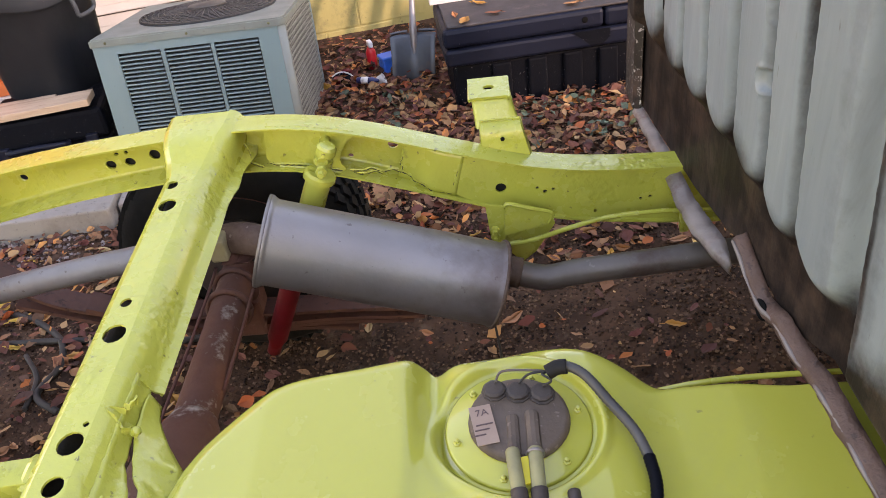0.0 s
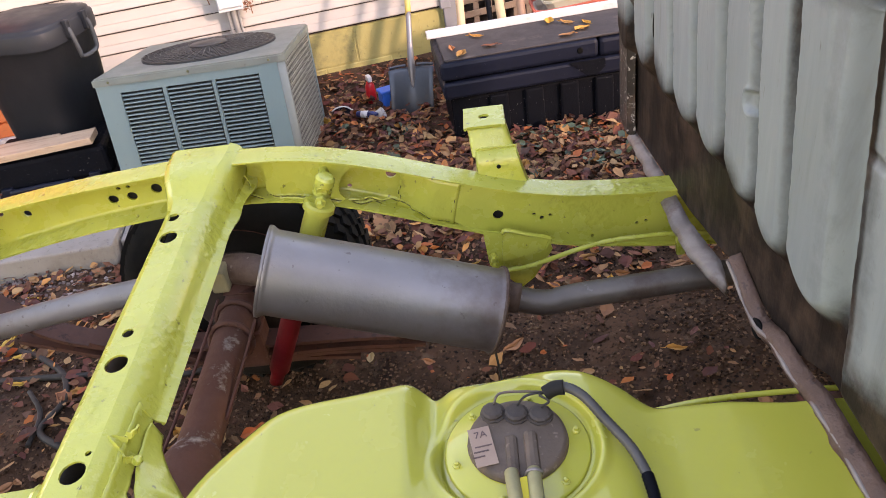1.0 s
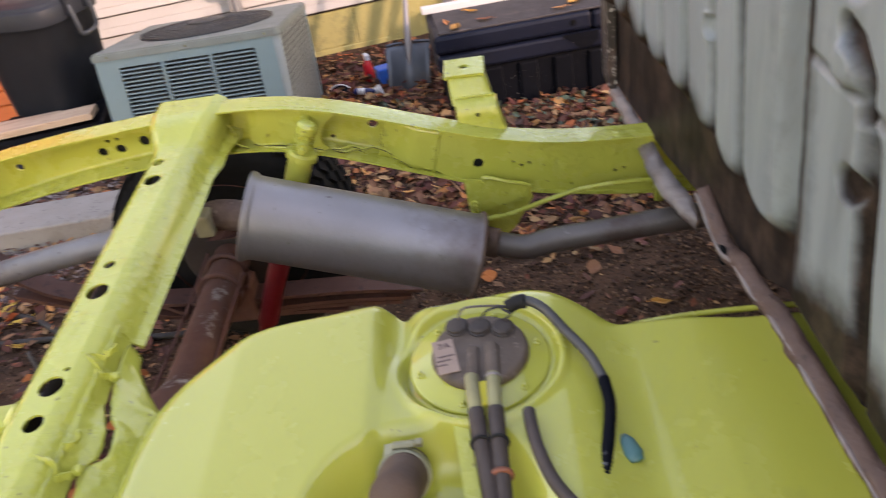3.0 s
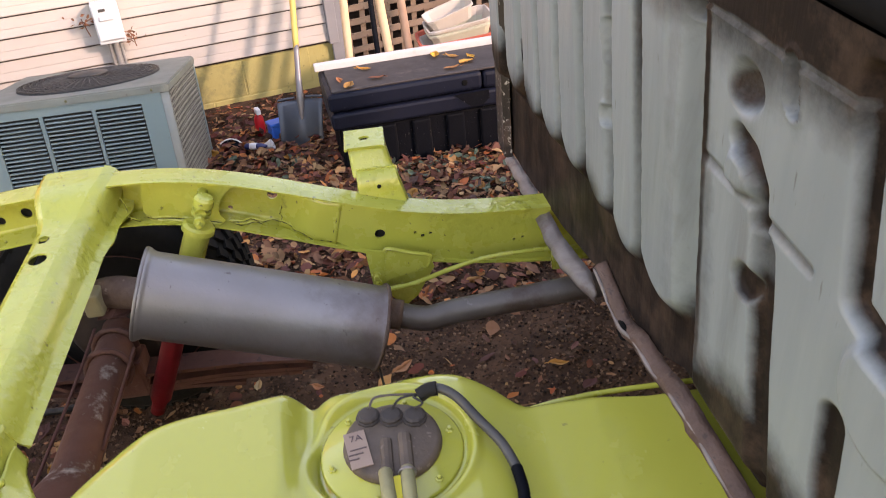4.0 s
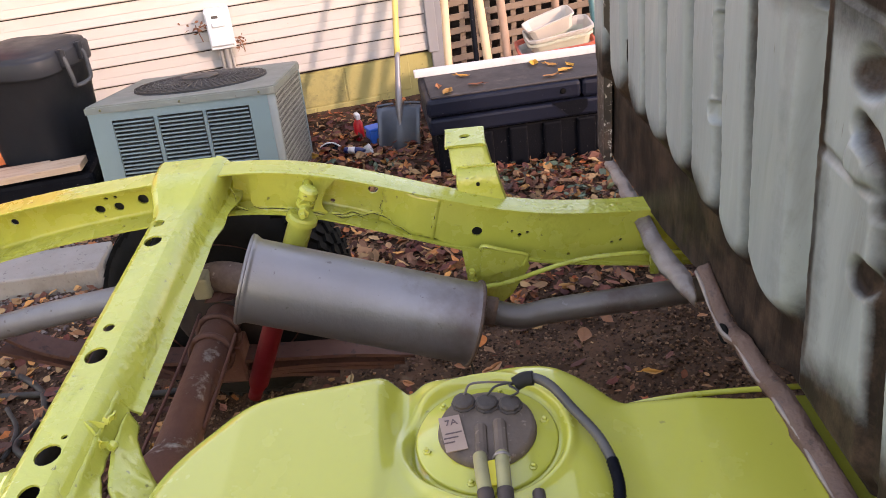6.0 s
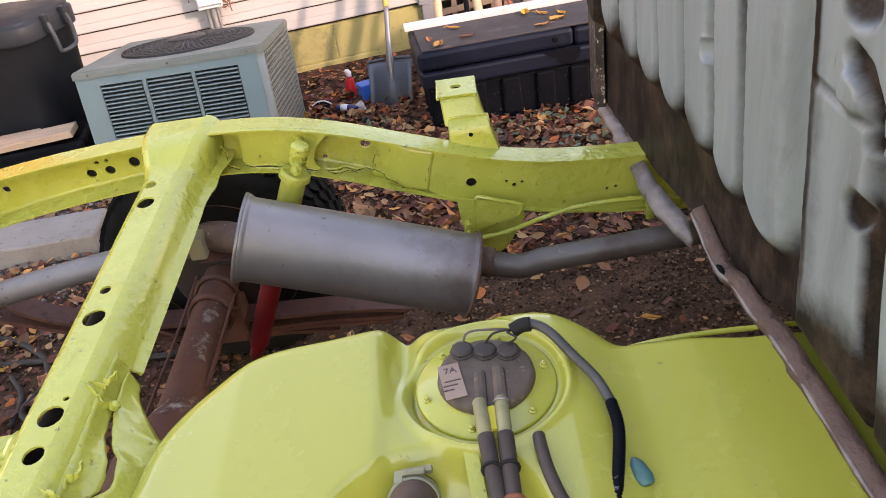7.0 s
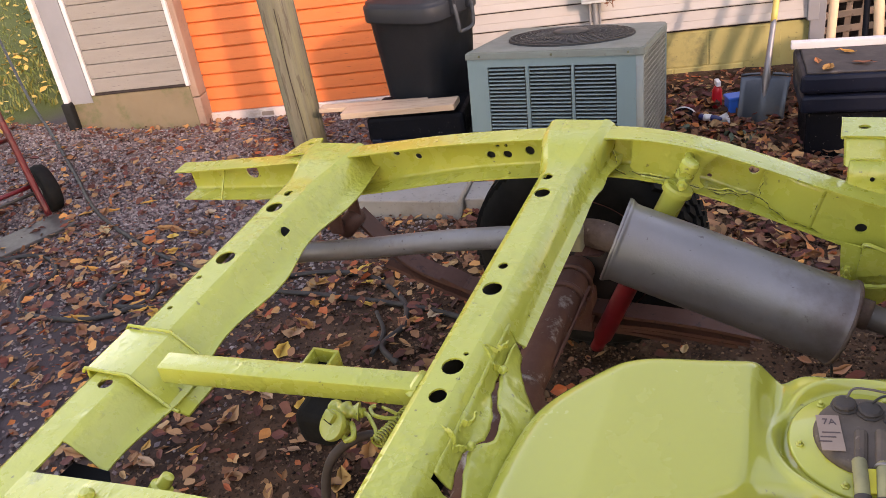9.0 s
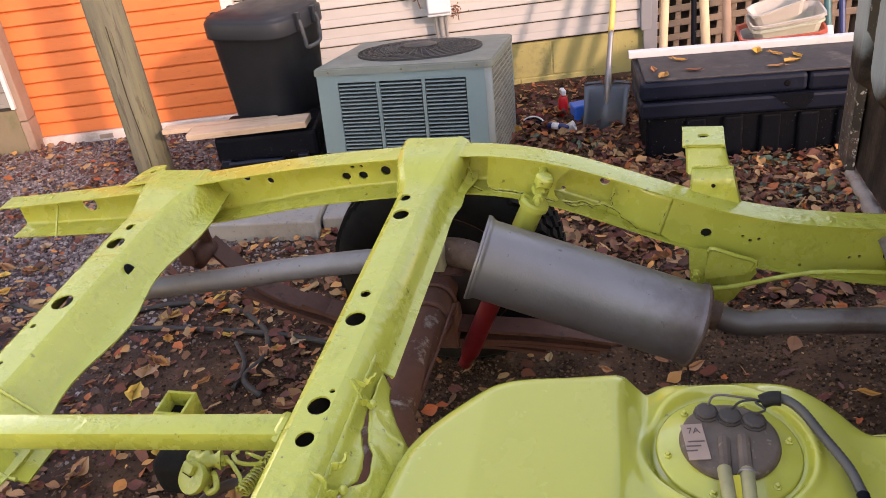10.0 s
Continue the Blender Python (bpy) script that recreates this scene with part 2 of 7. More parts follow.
orange_mat = mat("orange_painted_board", srgb(218, 114, 62), srgb(204, 98, 50), rough=0.5, scale=4, bump=0.2, bscale=70, grime=srgb(176, 84, 50), gscale=3, gcut=0.6, gamt=0.5, stretch=(0.3, 1, 2), fleck=srgb(150, 70, 44), fscale=40, fcut=0.68, famt=0.6)
sill_mat = mat("worn_white_sill", srgb(206, 190, 184), srgb(180, 160, 152), rough=0.7, scale=6, bump=0.3, grime=srgb(130, 112, 100), gscale=5)
post_mat = mat("weathered_wood_post", srgb(106, 100, 84), srgb(82, 77, 64), rough=0.8, scale=10, bump=0.6, bscale=40, grime=srgb(120, 118, 84), gscale=3, gcut=0.5, gamt=0.5, stretch=(4, 4, 0.35), fleck=srgb(66, 58, 48), fscale=14, fcut=0.58, famt=0.6)
lumber = mat("raw_lumber", srgb(190, 162, 138), srgb(168, 140, 116), rough=0.7, scale=6, bump=0.25, grime=srgb(140, 110, 92), gscale=5, stretch=(0.4, 5, 5), fleck=srgb(130, 96, 78), fscale=16, fcut=0.6, famt=0.5)
can_mat = mat("black_can_plastic", (0.017, 0.019, 0.024), (0.023, 0.025, 0.031), rough=0.45, scale=3, bump=0.08, grime=(0.045, 0.045, 0.05), gscale=6, gcut=0.6, gamt=0.4, spec=0.2, fleck=(0.09, 0.09, 0.09), fscale=60, fcut=0.71, famt=0.5)
grip_mat = mat("dusty_grey_grip", srgb(70, 72, 76), srgb(50, 52, 56), rough=0.6, scale=14, bump=0.2, spec=0.3)
navy_mat = mat("dark_navy_plastic", srgb(18, 23, 38), srgb(15, 18, 30), rough=0.5, scale=4, bump=0.15, grime=srgb(60, 58, 64), gscale=9, gcut=0.62, gamt=0.4, spec=0.2, fleck=(0.12, 0.12, 0.13), fscale=70, fcut=0.70, famt=0.5)
box_black = mat("textured_black_plastic", (0.004, 0.0045, 0.007), (0.006, 0.007, 0.010), rough=0.6, scale=5, bump=0.4, bscale=120, grime=(0.11, 0.11, 0.11), gscale=34, gcut=0.69, gamt=0.5, spec=0.06, fleck=(0.22, 0.22, 0.22), fscale=85, fcut=0.675, famt=0.8)
lid_top = mat("dusty_lid_top", srgb(56, 50, 50), srgb(44, 40, 42), rough=0.7, scale=5, bump=0.2, grime=srgb(110, 96, 88), gscale=5, fleck=srgb(40, 36, 38), fscale=50, fcut=0.63, famt=0.6)
ac_mat = mat("blue_grey_enamel", srgb(106, 128, 132), srgb(97, 118, 122), rough=0.45, scale=3, bump=0.06, grime=srgb(112, 122, 122), gscale=3, gcut=0.58, gamt=0.4, fleck=srgb(84, 92, 92), fscale=50, fcut=0.70, famt=0.6)
ac_side_mat = mat("dusty_grey_enamel", srgb(122, 128, 126), srgb(104, 110, 107), rough=0.7, scale=4, bump=0.1, grime=srgb(108, 102, 92), gscale=5, gcut=0.55, gamt=0.5, spec=0.25)
ac_top_mat = mat("dusty_enamel_top", srgb(116, 122, 116), srgb(94, 98, 92), rough=0.6, scale=5, bump=0.15, grime=srgb(112, 104, 96), gscale=6, gcut=0.55, gamt=0.5, fleck=srgb(84, 78, 70), fscale=45, fcut=0.66, famt=0.6)
guard_mat = mat("pale_grey_guard", srgb(132, 134, 128), srgb(108, 110, 104), rough=0.5, scale=6)
ac_dark = mat("dark_coil", (0.02, 0.022, 0.024), (0.035, 0.037, 0.04), rough=0.7, scale=30)
grille_mat = mat("dark_fan_grille", srgb(74, 70, 68), srgb(92, 84, 78), rough=0.6, metal=0.3, scale=10)
box_grey = mat("pale_grey_enamel", srgb(196, 200, 206), srgb(184, 188, 194), rough=0.45, scale=4, bump=0.05)
conduit_grey = mat("galvanised_conduit", srgb(150, 148, 148), rough=0.45, metal=0.5)
pale_handle = mat("pale_wood_handle", srgb(206, 172, 136), srgb(184, 148, 114), rough=0.6, scale=8, stretch=(3, 3, 0.3))
old_handle = mat("old_brown_handle", srgb(156, 124, 102), srgb(130, 100, 84), rough=0.7, scale=8, stretch=(3, 3, 0.3))
yellow_grip = mat("yellow_handle_grip", srgb(204, 174, 92), srgb(186, 154, 80), rough=0.5)
blade_mat = mat("worn_shovel_steel", srgb(76, 81, 88), srgb(56, 61, 67), rough=0.4, metal=0.3, scale=6, bump=0.2, grime=srgb(104, 86, 74), gscale=7, gcut=0.56)
lattice_mat = mat("brown_lattice_wood", srgb(140, 118, 102), srgb(100, 82, 70), rough=0.8, scale=6, bump=0.3, pick="object", tint=0.5, fleck=srgb(80, 60, 50), fscale=30, fcut=0.62, famt=0.5)
deck_dark = mat("dark_timber_and_shade", srgb(46, 35, 31), srgb(34, 27, 25), rough=0.85, scale=4, bump=0.3)
pot_white = mat("dirty_white_plastic", srgb(190, 181, 172), srgb(168, 155, 146), rough=0.5, scale=5)
pot_red = mat("terracotta_plastic", srgb(196, 96, 76), srgb(178, 80, 64), rough=0.5, scale=5)
pot_pale = mat("pale_green_plastic", srgb(190, 190, 172), srgb(168, 168, 150), rough=0.5, scale=5)
blue_mat = mat("blue_plastic", srgb(24, 104, 200), srgb(18, 80, 168), rough=0.4)
navy_pole = mat("navy_pole", srgb(34, 44, 92), rough=0.4)
green_pole = mat("dark_green_pole", srgb(46, 92, 92), rough=0.4)
red_plastic = mat("red_plastic", srgb(196, 26, 36), srgb(166, 20, 30), rough=0.4)
white_plastic = mat("white_plastic", srgb(220, 216, 214), srgb(196, 196, 200), rough=0.4)
concrete = mat("pale_concrete", srgb(140, 134, 128), srgb(120, 114, 108), rough=0.85, scale=5, bump=0.4, grime=srgb(112, 100, 90), gscale=4, fleck=srgb(90, 84, 80), fscale=50, fcut=0.62, famt=0.6)
cable_mat = mat("dusty_black_cable", (0.014, 0.012, 0.011), (0.034, 0.027, 0.024), rough=0.7, scale=12)
LEAF_RAMP = [srgb(178, 106, 60), srgb(156, 78, 52), srgb(192, 134, 78), srgb(158, 122, 88), srgb(140, 92, 66), srgb(150, 114, 82), srgb(166, 132, 94), srgb(66, 40, 34), srgb(120, 76, 56), srgb(100, 50, 42), srgb(80, 48, 42), srgb(110, 66, 52), srgb(88, 50, 46), srgb(140, 98, 70), srgb(70, 48, 44), srgb(156, 116, 80), srgb(108, 66, 58), srgb(92, 56, 54), srgb(76, 56, 50), srgb(124, 84, 64)]
vine_mat = mat("dry_vine", srgb(128, 86, 66), srgb(96, 62, 50), rough=0.8, scale=20, bump=0.2, spec=0.2)
leaf_mat = mat("dry_leaf", (0.2, 0.1, 0.05), ramp=LEAF_RAMP, pick="island", rough=0.75, bump=0.2, spec=0.2)
leaf_obj_mat = mat("fallen_yellow_leaf", (0.2, 0.1, 0.05), ramp=[srgb(142, 100, 74), srgb(196, 146, 62), srgb(138, 92, 70), srgb(204, 164, 76), srgb(170, 152, 128), srgb(166, 96, 54), srgb(156, 124, 100), srgb(196, 134, 60), srgb(112, 70, 56), srgb(178, 128, 92)], pick="object", rough=0.7, bump=0.2, spec=0.2)
leaf_yellow = mat("yellow_lawn_leaf", (0.2, 0.1, 0.05), ramp=[srgb(196, 160, 78), srgb(170, 130, 66), srgb(206, 176, 98), srgb(142, 110, 64)], pick="island", rough=0.7, bump=0.2, spec=0.2)
gravel_mat = mat("purple_grey_gravel", (0.1, 0.1, 0.1), ramp=[srgb(102, 84, 82), srgb(136, 119, 115), srgb(58, 46, 46), srgb(146, 134, 131), srgb(106, 78, 74), srgb(112, 100, 102), srgb(70, 58, 58), srgb(160, 148, 144), srgb(88, 72, 72)], pick="island", rough=0.9, bump=0.3, spec=0.2)
clod_mat = mat("dirt_clod", (0.1, 0.1, 0.1), ramp=[srgb(80, 58, 45), srgb(112, 85, 66), srgb(34, 25, 21), srgb(92, 68, 52), srgb(54, 40, 32), srgb(132, 104, 84), srgb(28, 20, 17), srgb(70, 50, 40)], pick="island", rough=0.95, bump=0.4, spec=0.15)
grass_mat = mat("mown_grass", (0.1, 0.1, 0.1), ramp=[srgb(82, 96, 44), srgb(104, 114, 54), srgb(136, 126, 66), srgb(92, 104, 54)], pick="island", rough=0.8, bump=0)
weed_mat = mat("weed_leaf", (0.1, 0.1, 0.1), ramp=[srgb(56, 70, 50), srgb(84, 98, 78), srgb(48, 60, 44), srgb(74, 66, 54)], pick="island", rough=0.6, bump=0.1)
tyre_mat = mat("tyre_rubber", (0.008, 0.008, 0.008), (0.024, 0.021, 0.019), rough=0.9, scale=8, bump=0.4, spec=0.1)

# ground: brown dirt under the truck, purple-grey gravel to the rear, grass on the rise beyond the shed
ground_mat = mat("dirt_and_gravel_ground", srgb(90, 66, 51), srgb(44, 32, 26), rough=0.95, scale=5, amount=0.9, bump=1.0, bscale=70, grime=srgb(112, 93, 77), gscale=14, gcut=0.57, gamt=0.6, spec=0.12, fleck=srgb(46, 35, 31), fscale=60, fcut=0.58, famt=0.7)
n, link = ground_mat.node_tree.nodes, ground_mat.node_tree.links.new
shader = n["Principled BSDF"]
was = shader.inputs["Base Color"].links[0].from_socket
pos = n.new("ShaderNodeSeparateXYZ")
link(n["Texture Coordinate"].outputs["Object"], pos.inputs[0])
wob = n.new("ShaderNodeTexNoise")
wob.inputs["Scale"].default_value, wob.inputs["Detail"].default_value = 1.6, 6.0
link(n["Texture Coordinate"].outputs["Object"], wob.inputs["Vector"])


def zone(coord, lo, hi, wobble, colour, below):
    """Lays a colour over the ground where x is past an uneven line."""
    add = n.new("ShaderNodeMath")
    add.operation, add.inputs[1].default_value = "MULTIPLY_ADD", wobble
    link(wob.outputs["Fac"], add.inputs[0])
    link(pos.outputs[coord], add.inputs[2])
    r = n.new("ShaderNodeMapRange")
    for k, v in zip(("From Min", "From Max", "To Min", "To Max"), (lo, hi, 1.0, 0.0)):
        r.inputs[k].default_value = v
    link(add.outputs[0], r.inputs["Value"])
    x = n.new("ShaderNodeMix")
    x.data_type = "RGBA"
    link(r.outputs[0], x.inputs["Factor"])
    link(below, x.inputs["A"])
    x.inputs["B"].default_value = (*colour, 1)
    return x.outputs["Result"]


tone = zone("X", -1.9, -1.0, 1.0, srgb(72, 63, 64), was)
tone = zone("X", -4.75, -4.45, 0.5, srgb(80, 86, 46), tone)
link(tone, shader.inputs["Base Color"])

# ---- helpers for meshes ----


def part(name, bm, material, parent=None, label="", smooth=False, m=None):
    """Links a bmesh as one mesh object, under a thing or part if given."""
    if smooth:
        for fc in bm.faces:
            fc.smooth = True
    me = bpy.data.meshes.new(name)
    bm.to_mesh(me)
    bm.free()
    if material == lime and not smooth:
        me.polygons.foreach_set("use_smooth", [True] * len(me.polygons))
        me.set_sharp_from_angle(angle=radians(38))
    me.materials.append(material)
    ob = new(name, me)
    if m is not None:
        ob.matrix_basis = m
    if parent is not None:
        ob.parent = parent
    if label:
        tagged(ob, label)
    return ob


def share(name, me, parent, m, label=""):
    """One more object on a mesh that is already there."""
    ob = new(name, me)
    ob.matrix_basis = m
    ob.parent = parent
    if label:
        tagged(ob, label)
    return ob


def thing(name, m, label, category, group="", kind=""):
    ob = new(name)
    ob.matrix_basis = m
    ob.empty_display_size = 0.05
    return tagged(ob, label, category, group, kind)


def box(lo, hi, bevel=0.0, m=None, bm=None, seg=2):
    """A box between two corners, its edges rounded."""
    out = bmesh.new()
    bmesh.ops.create_cube(out, size=1.0)
    size = [b - a for a, b in zip(lo, hi)]
    for v in out.verts:
        v.co = Vector([a + s * (c + 0.5) for a, s, c in zip(lo, size, v.co)])
    if bevel:
        bmesh.ops.bevel(out, geom=out.edges[:], offset=min(bevel, 0.45 * min(abs(s) for s in size)), segments=seg, affect="EDGES", profile=0.5)
    if m is not None:
        bmesh.ops.transform(out, matrix=m, verts=out.verts[:])
    return join(bm, out)


def join(bm, extra):
    if bm is None:
        return extra
    me = bpy.data.meshes.new("tmp")
    extra.to_mesh(me)
    extra.free()
    bm.from_mesh(me)
    bpy.data.meshes.remove(me)
    return bm


def curve(points, per=6):
    """A smooth line through points."""
    p = [Vector(q) for q in points]
    p = [2 * p[0] - p[1]] + p + [2 * p[-1] - p[-2]]
    out = []
    for i in range(1, len(p) - 2):
        for k in range(per):
            t = k / per
            a, b, c, d = p[i - 1:i + 3]
            out.append(0.5 * (2 * b + (c - a) * t + (2 * a - 5 * b + 4 * c - d) * t * t + (3 * b - a - 3 * c + d) * t ** 3))
    out.append(p[-2])
    return out


def tube(points, radius, seg=10, per=6, bm=None, rings=None, flat=1.0, caps=True):
    """A round bar or hose along a smooth line; rings: a wave on the radius (depth, count); flat squashes it."""
    line = curve(points, per) if per > 1 else [Vector(q) for q in points]
    out = bmesh.new()
    side = None
    loops = []
    for i, q in enumerate(line):
        d = (line[min(i + 1, len(line) - 1)] - line[max(i - 1, 0)]).normalized()
        if side is None:
            side = d.orthogonal().normalized()
        side = (side - d * side.dot(d)).normalized()
        up = d.cross(side)
        r = radius(i / (len(line) - 1)) if callable(radius) else radius
        if rings:
            r *= 1 + rings * (1 if i % 2 else -1)
        loops.append([out.verts.new(q + side * r * math.cos(2 * math.pi * k / seg) + up * r * flat * math.sin(2 * math.pi * k / seg)) for k in range(seg)])
    for a, b in zip(loops, loops[1:]):
        for k in range(seg):
            out.faces.new((a[k], a[(k + 1) % seg], b[(k + 1) % seg], b[k])).smooth = True
    if caps:
        out.faces.new(loops[0][::-1])
        out.faces.new(loops[-1])
    return join(bm, out)


def lathe(profile, seg=24, m=None, bm=None, smooth=True):
    """A turned shape from (radius, height) pairs."""
    out = bmesh.new()
    loops = [[out.verts.new((r * math.cos(2 * math.pi * k / seg), r * math.sin(2 * math.pi * k / seg), z)) for k in range(seg)] for r, z in profile]
    for a, b in zip(loops, loops[1:]):
        for k in range(seg):
            out.faces.new((a[k], a[(k + 1) % seg], b[(k + 1) % seg], b[k])).smooth = smooth
    if profile[0][0] > 1e-4:
        out.faces.new(loops[0][::-1])
    if profile[-1][0] > 1e-4:
        out.faces.new(loops[-1])
    bmesh.ops.remove_doubles(out, verts=out.verts[:], dist=1e-6)
    bmesh.ops.recalc_face_normals(out, faces=out.faces[:])
    if m is not None:
        bmesh.ops.transform(out, matrix=m, verts=out.verts[:])
    return join(bm, out)


def inside(c, ring):
    """Whether a place lies within a ring of corners."""
    hit = False
    for (ax, ay), (bx, by) in zip(ring, ring[1:] + ring[:1]):
        if (ay > c.y) != (by > c.y) and c.x < (bx - ax) * (c.y - ay) / (by - ay) + ax:
            hit = not hit
    return hit


def plate(outline, holes, thick, to3d, bm=None, seg=14):
    """A flat sheet with holes: outline in (a, b), holes as (a, b, radius a, radius b) or as lists of corners; to3d(a, b, depth) gives the place."""
    out = bmesh.new()
    rings = [outline]
    for h in holes:
        rings.append(h if isinstance(h, list) else [(h[0] + h[2] * math.cos(2 * math.pi * k / seg), h[1] + h[3] * math.sin(2 * math.pi * k / seg)) for k in range(seg)])
    edges, flat = [], []
    for ring in rings:
        start = len(flat)
        flat += [Vector(q) for q in ring]
        edges += [(start + i, start + (i + 1) % len(ring)) for i in range(len(ring))]
    points, _, tris, *_ = delaunay_2d_cdt(flat, edges, [], 1, 1e-6)
    vs = [out.verts.new((q.x, q.y, 0)) for q in points]
    for tri in tris:
        c = sum((points[i] for i in tri), Vector((0, 0))) / len(tri)
        if inside(c, rings[0]) and not any(inside(c, r) for r in rings[1:]):
            out.faces.new([vs[i] for i in tri])
    for v in [v for v in out.verts if not v.link_faces]:
        out.verts.remove(v)
    top = bmesh.ops.extrude_face_region(out, geom=out.faces[:])
    moved = [g for g in top["geom"] if isinstance(g, bmesh.types.BMVert)]
    for v in moved:
        v.co.z = thick
    for v in out.verts:
        v.co = Vector(to3d(*v.co))
    bmesh.ops.recalc_face_normals(out, faces=out.faces[:])
    return join(bm, out)


def strip(section, stations, thick, bm=None):
    """A bent sheet: section(s) gives a list of places for each station; the sheet is given a thickness."""
    out = bmesh.new()
    loops = [[out.verts.new(q) for q in section(s)] for s in stations]
    for a, b in zip(loops, loops[1:]):
        for k in range(len(a) - 1):
            out.faces.new((a[k], a[k + 1], b[k + 1], b[k]))
    bmesh.ops.recalc_face_normals(out, faces=out.faces[:])
    bmesh.ops.solidify(out, geom=out.faces[:], thickness=thick)
    bmesh.ops.recalc_face_normals(out, faces=out.faces[:])
    return join(bm, out)


def lerp(table, x):
    return float(np.interp(x, [a for a, _ in table], [b for _, b in table]))


def smooth_step(a, b, x):
    t = min(1.0, max(0.0, (x - a) / (b - a)))
    return t * t * (3 - 2 * t)


def many(name, verts, faces, material, parent=None):
    me = bpy.data.meshes.new(name)
    me.from_pydata(verts, [], faces)
    me.materials.append(material)
    ob = new(name, me)
    if parent is not None:
        ob.parent = parent
    return ob


# ---- the ground ----


def ground_z(x, y):
    z = 0.012 * noise.noise(Vector((x * 1.3, y * 1.3, 0))) + 0.006 * noise.noise(Vector((x * 6, y * 6, 3)))
    z += 0.10 * smooth_step(-3.7, -5.2, x) + 0.9 * smooth_step(-4.8, -14, x)
    z -= 0.05 * math.exp(-((x + 0.35) ** 2 / 0.3 + (y - 1.45) ** 2 / 0.25))
    z += 0.05 * smooth_step(0.25, 0.7, x) * smooth_step(1.2, 1.9, y) * smooth_step(3.2, 2.4, y)
    z -= 0.03 * smooth_step(3.2, 4.0, y)
    return z


def build_ground():
    near_x = [-6 + 0.06 * i for i in range(142)]
    near_y = [-1.5 + 0.06 * i for i in range(117)]
    far = [9, 14, 22, 36, 60, 110, 220, 400]
    xs = [-v for v in far[::-1] if v > 6.5] + near_x + [v for v in far if v > 2.6]
    ys = [-v for v in far[::-1] if v > 2] + near_y + [v for v in far if v > 5.6]
    verts = [(x, y, ground_z(x, y) + 0.004 * (random.random() - 0.5)) for y in ys for x in xs]
    w = len(xs)
    faces = [(j * w + i, j * w + i + 1, (j + 1) * w + i + 1, (j + 1) * w + i) for j in range(len(ys) - 1) for i in range(w - 1)]
    ob = many("ground", verts, faces, ground_mat)
    for p in ob.data.polygons:
        p.use_smooth = True
    return tagged(ob, "brown dirt yard with purple-grey gravel and dry leaves", "ground", kind="structure")


ground = build_ground()

# ---- the house, the orange door and the shed, all along one wall line ----
WALL = Matrix.Translation((-3.64, 3.96, 0)) @ Matrix.Rotation(radians(16), 4, "Z")


def build_house():
    wall = thing("house_wall", WALL, "house wall of cream horizontal vinyl siding on a painted foundation", "house wall", kind="structure")
    # Dark core shows in the board gaps as the shadow line under each lap.
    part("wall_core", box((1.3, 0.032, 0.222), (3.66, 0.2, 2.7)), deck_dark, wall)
    bm = bmesh.new()
    prof = [(0.0, 0.010), (0.015, 0.008), (0.018, 0.013), (0.011, 0.053), (0.0125, 0.056), (0.007, 0.1085), (0.0, 0.1085)]
    loops = [[bm.verts.new((u, -o, z)) for o, z in prof] for u in (1.3, 3.66)]
    for k in range(len(prof)):
        bm.faces.new((loops[0][k], loops[0][(k + 1) % len(prof)], loops[1][(k + 1) % len(prof)], loops[1][k]))
    bm.faces.new(loops[0][::-1]), bm.faces.new(loops[1])
    bmesh.ops.recalc_face_normals(bm, faces=bm.faces[:])
    first = part("siding_board", bm, siding_mat, wall, m=Matrix.Translation((0, 0.03, 0.226)))
    for i in range(1, 23):
        share("siding_board", first.data, wall, Matrix.Translation((0, 0.03, 0.226 + 0.1085 * i)))
    part("corner_trim", box((3.64, -0.01, 0.22), (3.70, 0.2, 2.7), 0.004), grey_trim, wall)
    part("door_side_trim", box((1.25, -0.012, -0.1), (1.32, 0.2, 2.7), 0.004), white_trim, wall)
    base = part("foundation", box((1.3, 0.035, -0.3), (3.67, 0.25, 0.218), 0.004), foundation_mat, wall, "olive-yellow painted block foundation, stained near the ground")
    for r in range(2):
        for c in range(6):
            u = 1.32 + 0.4 * c + 0.2 * (r % 2)
            if u + 0.39 < 3.68:
                part("block", box((u, 0.031, -0.2 + 0.21 * r), (u + 0.393, 0.05, 0.003 + 0.21 * r), 0.004, seg=1), foundation_mat, base)
    return wall


